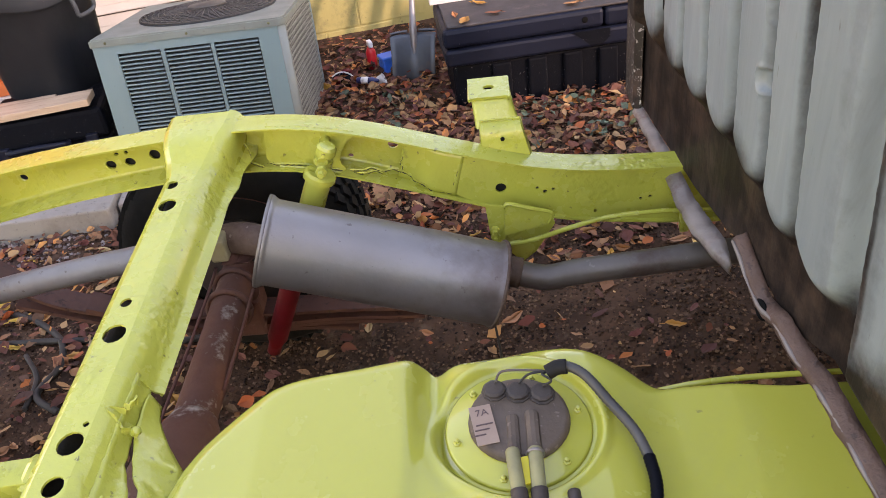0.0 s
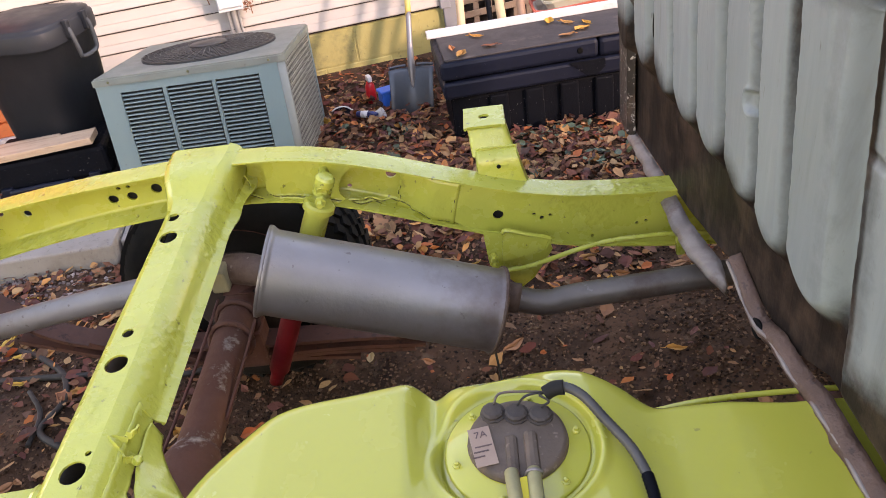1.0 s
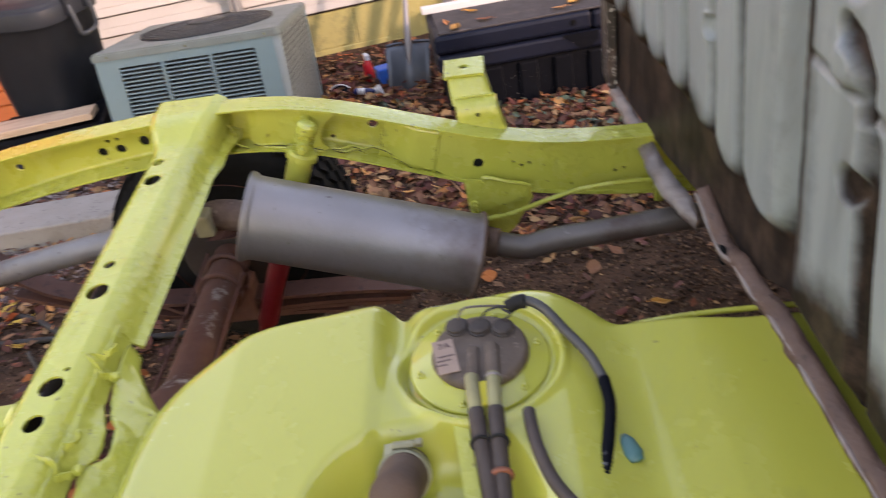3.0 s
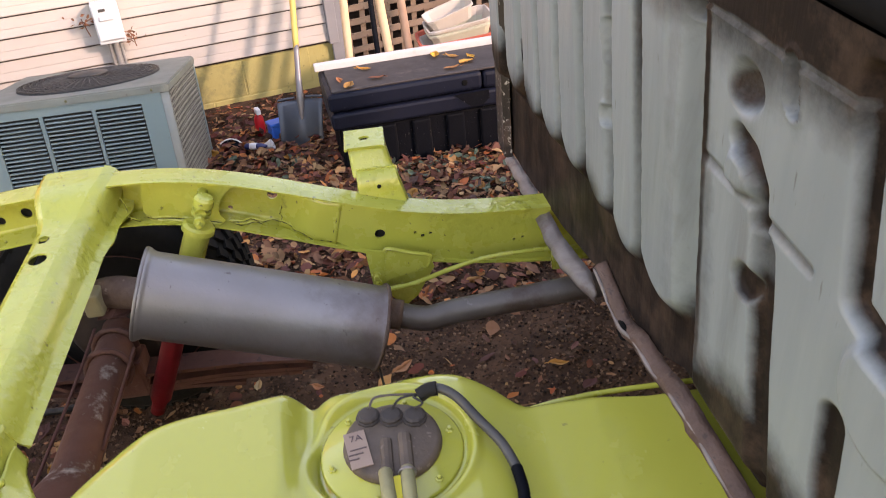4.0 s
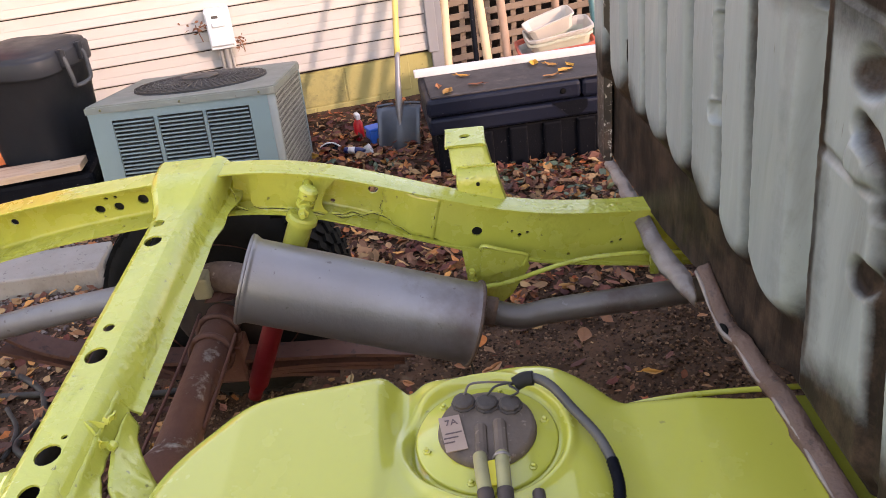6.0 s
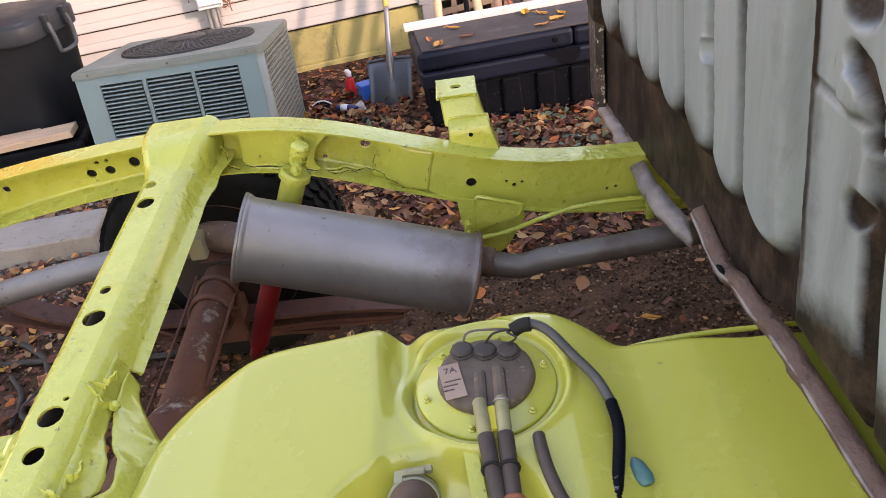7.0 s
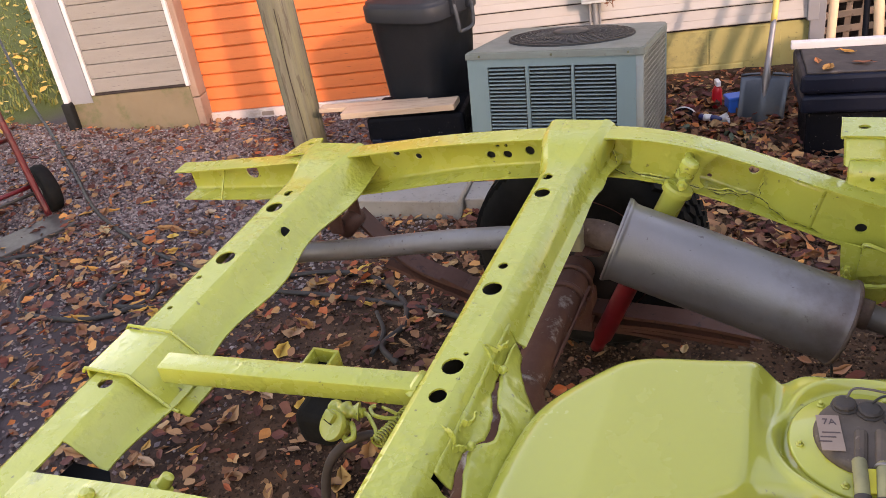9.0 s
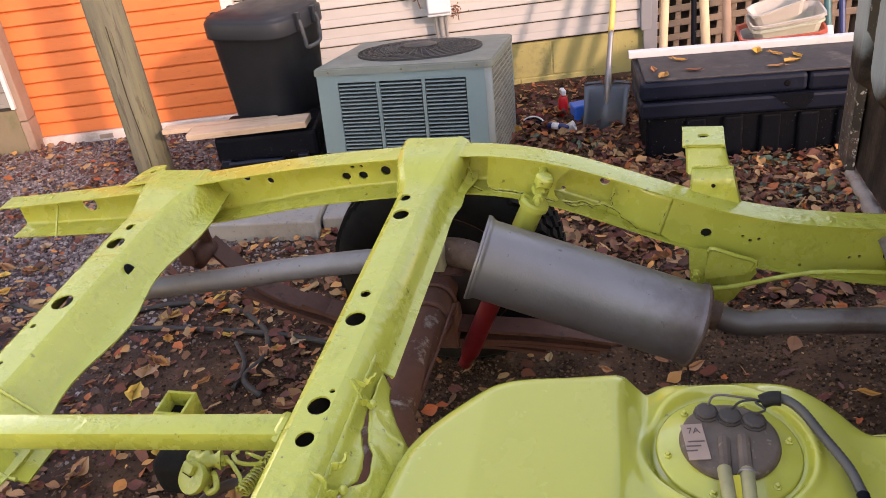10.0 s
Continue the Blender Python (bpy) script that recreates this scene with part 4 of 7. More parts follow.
def mount_row(q):
    """Across the bracket: a face with its two sides folded back."""
    y, z = q
    t = (0.668 - y) / 0.04
    a, b, back = 0.043 + 0.006 * t, 0.118 + 0.020 * t * t, 0.05 - 0.012 * t
    return [(a - 0.008, y + back, z - 0.020 * t), (a - 0.007, y + 0.010, z), (a - 0.004, y + 0.003, z), (a + 0.004, y, z), (b - 0.004, y, z), (b + 0.004, y + 0.003, z), (b + 0.007, y + 0.010, z), (b + 0.008, y + back, z - 0.020 * t)]


part("mount_face", strip(mount_row, MOUNT, 0.004), lime, mount)
for x in (0.0335, 0.1215):
    part("pad_lip", tube([(x, 0.655, -0.021), (x + 0.0005, 0.70, -0.021), (x + 0.001, 0.748, -0.021)], 0.0038, 6, per=1), lime, mount)
# the shoe welded on the rail: a short shelf, then a face that spreads onto the flange
shoe = [(0.640, -0.066), (0.622, -0.068), (0.612, -0.072), (0.606, -0.080), (0.602, -0.100), (0.598, -0.125), (0.596, -0.148)]
part("mount_shoe", strip(lambda q: [(0.050 - 0.05 * (q[1] + 0.066) * -0.6, q[0] + 0.012, q[1] - 0.004), (0.052, q[0], q[1]), (0.142 - 0.25 * (q[1] + 0.066), q[0], q[1]), (0.146 - 0.27 * (q[1] + 0.066), q[0] + 0.014, q[1] - 0.004)], shoe, 0.004), lime, mount)
# Black disc painted as the shade of a small hole.
part("shoe_hole", lathe([(0.0, 0.0), (0.005, 0.0), (0.0048, 0.0012), (0.0, 0.0014)], 12, Matrix.Translation((0.100, 0.6018, -0.094)) @ Matrix.Rotation(radians(82), 4, "X")), dark_void, mount)
part("weld", tube([(0.052, 0.637, -0.064), (0.08, 0.636, -0.063), (0.11, 0.637, -0.0635), (0.142, 0.636, -0.064)], lambda t: 0.003 + 0.0012 * math.sin(t * 40), 7), lime, mount)

# bracket under the rail, brake line and its fitting
hanger = part("line_bracket", plate([(0.048, -0.218), (0.090, -0.228), (0.090, -0.300), (0.079, -0.349), (0.054, -0.310)], [], 0.005, lambda a, b, d: (a, 0.530 + d, b)), lime, truck, "lime green line bracket welded below the rail")
part("bracket_tail", plate([(0.082, -0.240), (0.196, -0.262), (0.205, -0.296), (0.158, -0.376), (0.124, -0.405), (0.079, -0.349)], [], 0.005, lambda a, b, d: (a, 0.540 + d, b)), lime, hanger)
part("bracket_face", plate([(0.094, -0.216), (0.104, -0.210), (0.198, -0.246), (0.187, -0.280), (0.085, -0.303)], [], 0.005, lambda a, b, d: (a, 0.518 + d, b)), lime, hanger)
part("bracket_rib", tube([(0.092, 0.518, -0.219), (0.102, 0.516, -0.211), (0.150, 0.515, -0.229), (0.197, 0.517, -0.247), (0.189, 0.519, -0.276)], 0.0048, 7, per=3), lime, hanger)
for z in (-0.285, -0.305):
    part("hex_bolt", lathe([(0.011, 0), (0.011, 0.006), (0.006, 0.008), (0.006, 0.016), (0.0, 0.017)], 6, Matrix.Translation((0.066, 0.522, z)) @ Matrix.Rotation(radians(90), 4, "X"), smooth=False), lime, hanger)
part("fitting", lathe([(0.006, -0.03), (0.010, -0.025), (0.010, -0.008), (0.013, -0.006), (0.013, 0.008), (0.007, 0.012), (0.006, 0.04)], 8, Matrix.Translation((0.082, 0.515, -0.330)) @ Matrix.Rotation(radians(80), 4, "Y"), smooth=False), lime, hanger)
brake_line = part("brake_line", tube([(0.09, 0.515, -0.328), (0.15, 0.512, -0.318), (0.24, 0.512, -0.290), (0.32, 0.513, -0.272), (0.42, 0.515, -0.268), (0.53, 0.517, -0.276), (0.7, 0.517, -0.29)], 0.0058, 8), lime, truck, "thin lime green brake line")
part("line_clip", box((0.485, 0.508, -0.33), (0.505, 0.53, -0.262), 0.003), lime, brake_line)

# muffler and exhaust
M0, M1 = Vector((-0.420, 0.38, -0.150)), Vector((0.062, 0.38, -0.328))
aim = (M1 - M0).to_track_quat("Z", "Y").to_matrix().to_4x4()
length = (M1 - M0).length
muffler = part("muffler", lathe([(0.0, 0.004), (0.085, 0.004), (0.089, 0.0), (0.098, -0.004), (0.100, 0.004), (0.096, 0.010), (0.093, 0.016), (0.093, length - 0.016), (0.095, length - 0.008), (0.099, length - 0.002), (0.096, length + 0.004), (0.088, length), (0.085, length - 0.006), (0.0, length - 0.006)], 40, Matrix.Translation(M0) @ aim), muffler_mat, truck, "aluminised steel muffler with crimped ends and rust patches")
part("rivet", lathe([(0.006, 0), (0.006, 0.002), (0.003, 0.004), (0.0, 0.0045)], 10, Matrix.Translation((-0.008, 0.322, -0.236)) @ Matrix.Rotation(radians(35), 4, "X")), steel_grey, muffler)
for z, r, m1 in ((-0.001, 0.0995, steel_grey), (length - 0.001, 0.0992, elbow_mat)):
    part("crimped_rim", lathe([(0.094, z - 0.004), (r, z - 0.004), (r + 0.0015, z), (r, z + 0.004), (0.094, z + 0.004)], 44, Matrix.Translation(M0) @ aim), m1, muffler, "rusty crimped rim" if m1 == elbow_mat else "")
front_pipe = part("front_pipe", tube([(0.05, 0.40, -0.300), (0.095, 0.395, -0.306), (0.14, 0.39, -0.320), (0.18, 0.385, -0.324), (0.24, 0.383, -0.312), (0.40, 0.38, -0.298), (0.60, 0.38, -0.286), (1.1, 0.38, -0.28)], 0.0285, 18), front_pipe_mat, truck, "grey steel exhaust pipe, scuffed")
part("pipe_sleeve", tube([(0.055, 0.398, -0.302), (0.085, 0.396, -0.304), (0.115, 0.392, -0.311)], 0.034, 18, per=3), elbow_mat, front_pipe, "rusted slip sleeve")
tail_pipe = part("tail_pipe", tube([(-0.60, 0.40, -0.178), (-0.70, 0.40, -0.182), (-0.90, 0.40, -0.212), (-1.10, 0.40, -0.250), (-1.25, 0.395, -0.272), (-1.38, 0.38, -0.285), (-1.50, 0.34, -0.30)], 0.029, 18), pipe_grey, truck, "grey steel tail pipe over the axle")
elbow = part("inlet_elbow", tube([(-0.40, 0.385, -0.165), (-0.45, 0.39, -0.150), (-0.50, 0.40, -0.150), (-0.56, 0.40, -0.168), (-0.62, 0.40, -0.180)], lambda t: 0.030 + 0.005 * math.sin(5 * t), 16), elbow_mat, truck, "brown rusted elbow pipe at the muffler inlet")
part("hanger_block", box((-0.532, 0.345, -0.172), (-0.494, 0.392, -0.118), 0.006), hanger_mat, elbow, "cream rubber hanger block")
part("heat_shield_flap", strip(lambda t: [(-0.52 + 0.06 * t, 0.36, -0.19), (-0.50 + 0.05 * t, 0.40, -0.15 - 0.05 * t)], [0, 0.5, 1.0], 0.004), rust, elbow)

# axle, spring, shock absorber and wheel
AX = (-0.615, -0.465)
axle = part("axle_tube", tube([(AX[0], 0.70, AX[1]), (AX[0], 0.45, AX[1]), (AX[0] - 0.005, 0.2, AX[1]), (AX[0] - 0.01, 0.05, AX[1])], 0.048, 22, per=3), axle_mat, truck, "brown rusted rear axle tube with flaking paint")
for v in (0.60, 0.52):
    part("axle_band", tube([(AX[0] + 0.054 * math.cos(a), v + 0.01 * math.sin(a), AX[1] + 0.054 * math.sin(a)) for a in [2 * math.pi * k / 16 for k in range(17)]], 0.008, 7, per=1), primer_red, axle)
part("differential", lathe([(0.0, -0.155), (0.051, -0.152), (0.058, -0.135), (0.066, -0.115), (0.084, -0.07), (0.100, 0.0), (0.100, 0.06), (0.085, 0.13), (0.055, 0.17), (0.05, 0.22), (0.0, 0.221)], 26, Matrix.Translation((AX[0] - 0.005, 0.02, AX[1])) @ Matrix.Rotation(radians(90), 4, "X")), axle_mat, axle, "rusted differential housing")
part("axle_tube_end", tube([(AX[0] - 0.01, -0.24, AX[1]), (AX[0] - 0.01, -0.7, AX[1])], 0.046, 20, per=1), rust, axle)
part("axle_line", tube([(-0.655, 0.62, -0.41), (-0.66, 0.50, -0.42), (-0.675, 0.36, -0.44), (-0.70, 0.22, -0.47), (-0.72, 0.15, -0.50)], 0.004, 6), rust, axle)
part("axle_line", tube([(-0.55, 0.55, -0.43), (-0.555, 0.40, -0.44), (-0.57, 0.25, -0.46)], 0.004, 6), rust, axle)


def leaf(line, width, thick, v):
    """One leaf of a spring along (x, z) pairs."""
    pts = curve([(x, v, z) for x, z in line], 6)
    return strip(lambda q: [(q[0], v - width / 2, q[2]), (q[0], v + width / 2, q[2])], pts, thick)


spring = part("leaf_spring", leaf([(-1.27, -0.29), (-1.18, -0.40), (-1.08, -0.475), (-0.9, -0.53), (-0.6, -0.555), (-0.3, -0.566), (-0.11, -0.588)], 0.065, 0.010, 0.615), primer_red, truck, "red-brown leaf spring pack below the axle")
for i, (a, b) in enumerate(((-1.20, -0.14), (-1.02, -0.17), (-0.86, -0.32))):
    z = -0.012 * (i + 1)
    part("spring_leaf", leaf([(a, -0.445 + z + 0.10 * (a + 1.2) * -1), ((a - 0.6) / 2, -0.56 + z), (-0.6, -0.582 + z), ((b - 0.6) / 2, -0.580 + z), (b, -0.596 + z)], 0.066, 0.011, 0.615), primer_red, spring)
part("spring_eye", lathe([(0.0, -0.04), (0.03, -0.04), (0.03, 0.04), (0.0, 0.04)], 18, Matrix.Translation((-1.262, 0.56, -0.282)) @ Matrix.Rotation(radians(90), 4, "X")), primer_red, spring)
part("shackle", box((-1.275, 0.575, -0.29), (-1.235, 0.59, -0.15), 0.006, Matrix.Translation((0, 0, 0))), rust, spring, "rusted spring shackle")
part("shackle", box((-1.32, 0.50, -0.29), (-1.275, 0.515, -0.17), 0.006, Matrix.Translation((0.02, 0, 0))), rust, spring)
part("spring_clamp", box((-0.67, 0.575, -0.62), (-0.56, 0.655, -0.50), 0.01), rust, spring)

S0, S1 = Vector((-0.288, 0.530, -0.055)), Vector((-0.53, 0.50, -0.600))
ax = (S1 - S0).to_track_quat("Z", "Y").to_matrix().to_4x4()
shock = part("shock_absorber", lathe([(0.0, 0.035), (0.030, 0.035), (0.036, 0.040), (0.037, 0.052), (0.029, 0.056), (0.029, 0.26), (0.0, 0.26)], 22, Matrix.Translation(S0) @ ax), lime, truck, "shock absorber, lime green above and red below")
part("shock_body", lathe([(0.0, 0.25), (0.025, 0.25), (0.026, 0.26), (0.026, 0.55), (0.018, 0.57), (0.018, 0.60), (0.0, 0.60)], 20, Matrix.Translation(S0) @ ax), red_paint, shock, "red shock absorber body")
part("shock_bushing", lathe([(0.0, -0.028), (0.017, -0.028), (0.022, -0.022), (0.022, -0.006), (0.016, -0.003), (0.016, 0.004), (0.021, 0.006), (0.021, 0.018), (0.010, 0.026), (0.0, 0.026)], 18, Matrix.Translation(S0 + Vector((0.004, -0.01, 0.012))) @ ax), lime, shock)
part("shock_nut", lathe([(0.013, 0), (0.013, 0.010), (0.007, 0.011), (0.007, 0.024), (0.0, 0.026)], 6, Matrix.Translation(S0 + Vector((0.0, -0.045, 0.0))) @ Matrix.Rotation(radians(90), 4, "X"), smooth=False), lime, shock)
part("shock_stud", tube([S0 + Vector((0.002, -0.03, 0.01)), S0 + Vector((0.004, 0.06, 0.035))], 0.012, 12, per=1), lime, shock)


def build_wheel(v, name_label):
    c = Matrix.Translation((AX[0], v, AX[1] + 0.0)) @ Matrix.Rotation(radians(90), 4, "X")
    tyre = part("tyre", lathe([(0.205, -0.085), (0.225, -0.100), (0.265, -0.108), (0.300, -0.100), (0.322, -0.082), (0.328, -0.06), (0.330, 0.0), (0.328, 0.06), (0.322, 0.082), (0.300, 0.100), (0.265, 0.108), (0.225, 0.100), (0.205, 0.085)], 48, c), tyre_mat, truck, name_label)
    lugs = bmesh.new()
    for k in range(54):
        a = 2 * math.pi * k / 54
        for j, z in enumerate((-0.066, -0.024, 0.024, 0.066)):
            box((-0.013, -0.015, -0.004), (0.013, 0.015, 0.010), 0.0, c @ Matrix.Rotation(a + 0.03 * (j % 2), 4, "Z") @ Matrix.Translation((0.328 if abs(z) < 0.05 else 0.324, 0, z)) @ Matrix.Rotation(0.5 if z > 0 else -0.5, 4, "X") @ Matrix.Rotation(radians(90), 4, "Y"), lugs)
    part("tread", lugs, tyre_mat, tyre)
    part("rim", lathe([(0.06, -0.05), (0.12, -0.045), (0.17, -0.06), (0.195, -0.08), (0.21, -0.088), (0.212, -0.08), (0.19, -0.05), (0.19, 0.05), (0.212, 0.088), (0.0, 0.02)], 32, c), rust, tyre, "rusted steel rim")
    part("brake_drum", lathe([(0.0, 0.13), (0.12, 0.13), (0.135, 0.12), (0.137, 0.05), (0.0, 0.04)], 28, c), deck_dark, tyre)
    return tyre


build_wheel(0.80, "worn black tyre behind the frame rail")

# fuel tank: lofted shell with shoulders, a crease, a sender recess and a sump for the hoses
TANK = [(-0.415, -0.62), (-0.432, -0.50), (-0.427, -0.355), (-0.405, -0.258), (-0.345, -0.180), (-0.275, -0.124), (-0.16, -0.101), (-0.068, -0.086), (-0.036, -0.098), (0.05, -0.092), (0.12, -0.082), (0.175, -0.082), (0.22, -0.098), (0.26, -0.118), (0.30, -0.146), (0.345, -0.146), (0.43, -0.146), (0.50, -0.150), (0.66, -0.155), (0.72, -0.30), (0.70, -0.50), (0.66, -0.63), (0.3, -0.66), (-0.1, -0.66), (-0.32, -0.655)]


def tank_top(x, v):
    h = -0.034
    h -= 0.036 * smooth_step(0.19, 0.31, x)
    h -= 0.03 * max(0.0, x - 0.30) + 0.09 * max(0.0, x - 0.40)
    crease = math.exp(-((x + 0.040 + 0.16 * max(0.0, -0.16 - v) * -1) / 0.024) ** 2)
    h -= 0.026 * crease * smooth_step(-0.38, -0.2, v)
    h += 0.007 * smooth_step(-0.05, -0.08, x)
    d = math.hypot(x - 0.084, (v + 0.240) * 1.0)
    h -= 0.010 * smooth_step(0.118, 0.108, d)
    h += 0.006 * math.exp(-((d - 0.122) / 0.008) ** 2)
    s = math.hypot((x - 0.01) / 0.16, (v + 0.50) / 0.155)
    h -= 0.075 * smooth_step(1.05, 0.55, s)
    h -= 0.12 * max(0.0, -0.285 - x)
    return h


def build_tank():
    rim = [Vector((*p, 0)) for p in TANK]
    ring = [q for q in curve(rim + [rim[0]], 14)][:-1]
    ring = [0.5 * ring[i] + 0.25 * ring[i - 1] + 0.25 * ring[(i + 1) % len(ring)] for i in range(len(ring))]
    mid = Vector((0.09, -0.36, 0))
    bm = bmesh.new()
    loops = []
    for z, grow in ((-0.28, 0.97), (-0.20, 1.0), (-0.14, 1.0)):
        loops.append([bm.verts.new((*(mid + (q - mid) * grow).xy, z)) for q in ring])
    r = 0.04
    for k in range(0, 9):
        a = math.pi / 2 * k / 8
        row = []
        for q in ring:
            away = (q - mid).length
            p = mid + (q - mid) * (1 - r * (1 - math.cos(a)) / away)
            row.append(bm.verts.new((p.x, p.y, tank_top(p.x, p.y) - r * (1 - math.sin(a)) * 0.9)))
        loops.append(row)
    for k in range(1, 96):
        row = []
        for q in ring:
            away = (q - mid).length
            p = mid + (q - mid) * (1 - r / away) * (1 - k / 96)
            row.append(bm.verts.new((p.x, p.y, tank_top(p.x, p.y))))
        loops.append(row)
    n_ring = len(ring)
    for a, b in zip(loops, loops[1:]):
        for k in range(n_ring):
            bm.faces.new((a[k], a[(k + 1) % n_ring], b[(k + 1) % n_ring], b[k])).smooth = True
    bm.faces.new(loops[0][::-1])
    bm.faces.new(loops[-1])
    bmesh.ops.recalc_face_normals(bm, faces=bm.faces[:])
    return part("fuel_tank", bm, lime_tank, truck, "lime green painted fuel tank with hoses and a dusty sender unit", True)


tank = build_tank()
part("tank_scratch", tube([(-0.125, -0.225, -0.0325), (-0.11, -0.222, -0.0325), (-0.095, -0.214, -0.0325)], 0.0012, 5), rust, tank)
part("tank_scratch", tube([(-0.128, -0.200, -0.0325), (-0.119, -0.214, -0.0325), (-0.112, -0.228, -0.0325)], 0.0010, 5), rust, tank)
FL = Vector((0.084, -0.240, -0.046))
flange = part("sender_ring", lathe([(0.0, 0.0), (0.100, 0.0), (0.104, 0.003), (0.100, 0.007), (0.0, 0.007)], 44, Matrix.Translation(FL)), lime_tank, tank, "lime green bolted ring")
for k in range(6):
    a = radians(14 + 60 * k)
    part("ring_bolt", lathe([(0.0062, 0), (0.0062, 0.003), (0.0035, 0.004), (0.0035, 0.008), (0.0, 0.009)], 6, Matrix.Translation(FL + Vector((0.089 * math.cos(a), 0.089 * math.sin(a), 0.006))), smooth=False), lime_tank, flange)
sender = part("sender_unit", lathe([(0.0, 0.0), (0.070, 0.0), (0.072, 0.004), (0.070, 0.013), (0.064, 0.016), (0.0, 0.016)], 36, Matrix.Translation(FL + Vector((0.002, 0.008, 0.006)))), sender_mat, tank, "round brown fuel sender covered in dust")
for x, y in ((-0.030, 0.058), (0.004, 0.052), (0.038, 0.046)):
    part("connector", lathe([(0.0, 0.0), (0.019, 0.0), (0.019, 0.006), (0.0165, 0.007), (0.0165, 0.011), (0.013, 0.013), (0.0, 0.0135)], 10, Matrix.Translation(FL + Vector((x, y - 0.004, 0.018))), smooth=False), sender_dark, sender, "dark ribbed connector cap")
part("outlet", box((-0.016, -0.070, 0.014), (0.002, 0.010, 0.028), 0.006, Matrix.Translation(FL)), sender_mat, sender)
part("outlet", box((0.010, -0.066, 0.014), (0.030, 0.015, 0.030), 0.007, Matrix.Translation(FL)), sender_mat, sender)
tag = part("label", box((-0.0155, -0.034, 0), (0.0155, 0.034, 0.0012), 0.0, Matrix.Translation(FL + Vector((-0.047, -0.006, 0.0235))) @ Matrix.Rotation(radians(10), 4, "Z")), paper, sender, "faded paper label")
words = bpy.data.curves.new("writing", "FONT")
words.body, words.size, words.extrude = "7A", 0.016, 0.0003
words.materials.append(ink)
writing = new("writing", words)
writing.parent = tag
writing.matrix_basis = Matrix.Translation(FL + Vector((-0.058, 0.008, 0.0250))) @ Matrix.Rotation(radians(10), 4, "Z")
for i in range(3):
    part("print_line", box((-0.012, -0.001, 0), (0.012 - 0.003 * i, 0.001, 0.0006), 0.0, Matrix.Translation(FL + Vector((-0.046 - 0.002 * i, -0.006 - 0.009 * i, 0.0248))) @ Matrix.Rotation(radians(10), 4, "Z")), ink, tag)

# wires, conduit and hoses on the tank
conduit = part("wiring_conduit", tube([(0.136, -0.172, -0.004), (0.158, -0.170, 0.002), (0.184, -0.188, 0.000), (0.212, -0.226, -0.014), (0.240, -0.268, -0.026), (0.254, -0.310, -0.034)], 0.0074, 10, per=14, rings=0.06), conduit_mat, tank, "dusty corrugated wiring conduit, black at its end")
part("conduit_end", tube([(0.253, -0.306, -0.033), (0.256, -0.345, -0.040), (0.248, -0.39, -0.046), (0.238, -0.43, -0.050), (0.228, -0.48, -0.056), (0.216, -0.58, -0.066)], 0.0082, 10, per=14, rings=0.09), box_black, conduit)
part("tape_wrap", tube([(0.132, -0.174, -0.005), (0.146, -0.171, 0.001), (0.160, -0.172, 0.003)], 0.011, 10), rubber, conduit)
for k, (x, y) in enumerate(((-0.028, 0.060), (0.006, 0.055), (0.040, 0.048))):
    part("wire", tube([FL + Vector((x, y, 0.034)), FL + Vector((x + 0.012, y + 0.012 - 0.006 * k, 0.044)), (0.112 + 0.006 * k, -0.172 - 0.004 * k, 0.000), (0.134, -0.173, -0.004)], 0.0018, 6), hose_grey if k == 0 else cable_mat, conduit)
for (x, dx, m1) in ((0.074, 0.012, hose_spray), (0.104, 0.002, hose_spray)):
    hose = part("fuel_hose", tube([(x, -0.300, -0.014), (x + 0.2 * dx, -0.335, -0.010), (x + 0.5 * dx, -0.372, -0.016)], 0.0098, 14), m1, tank, "dusty grey fuel hose")
    part("hose_sleeve", tube([(x + 0.4 * dx, -0.360, -0.014), (x + 0.7 * dx, -0.40, -0.022), (x + 1.2 * dx, -0.45, -0.040), (x + 1.9 * dx, -0.53, -0.06)], 0.0112, 14), hose_brown, hose)
    part("hose_clamp", tube([(x + 0.75 * dx + 0.0125 * math.cos(a), -0.408 + 0.002 * math.sin(a), -0.024 + 0.0125 * math.sin(a)) for a in [2 * math.pi * k / 14 for k in range(15)]], 0.0025, 6, per=1), rubber, hose)
part("outlet_band", tube([(0.104 + 0.0108 * math.cos(a), -0.306, -0.014 + 0.0108 * math.sin(a)) for a in [2 * math.pi * k / 14 for k in range(15)]], 0.0025, 6, per=1), steel_grey, tank)
part("yellow_clip", box((-0.008, -0.03, 0), (0.008, 0.012, 0.004), 0.001, Matrix.Translation((0.089, -0.322, -0.016)) @ Matrix.Rotation(radians(12), 4, "Z")), yellow, tank, "yellow plastic clip")
part("strap", strip(lambda t: [(0.045 + 0.01 * t, -0.355 - 0.10 * t, -0.038 - 0.04 * t), (0.064 + 0.012 * t, -0.352 - 0.10 * t, -0.036 - 0.04 * t)], [0, 0.3, 0.6, 1.0], 0.004), lime, tank)
part("vent_hose", tube([(0.148, -0.362, -0.022), (0.150, -0.392, -0.020), (0.156, -0.43, -0.022), (0.170, -0.47, -0.030), (0.196, -0.51, -0.034), (0.24, -0.56, -0.036)], 0.0085, 10), hose_brown, tank, "short brown vent hose")
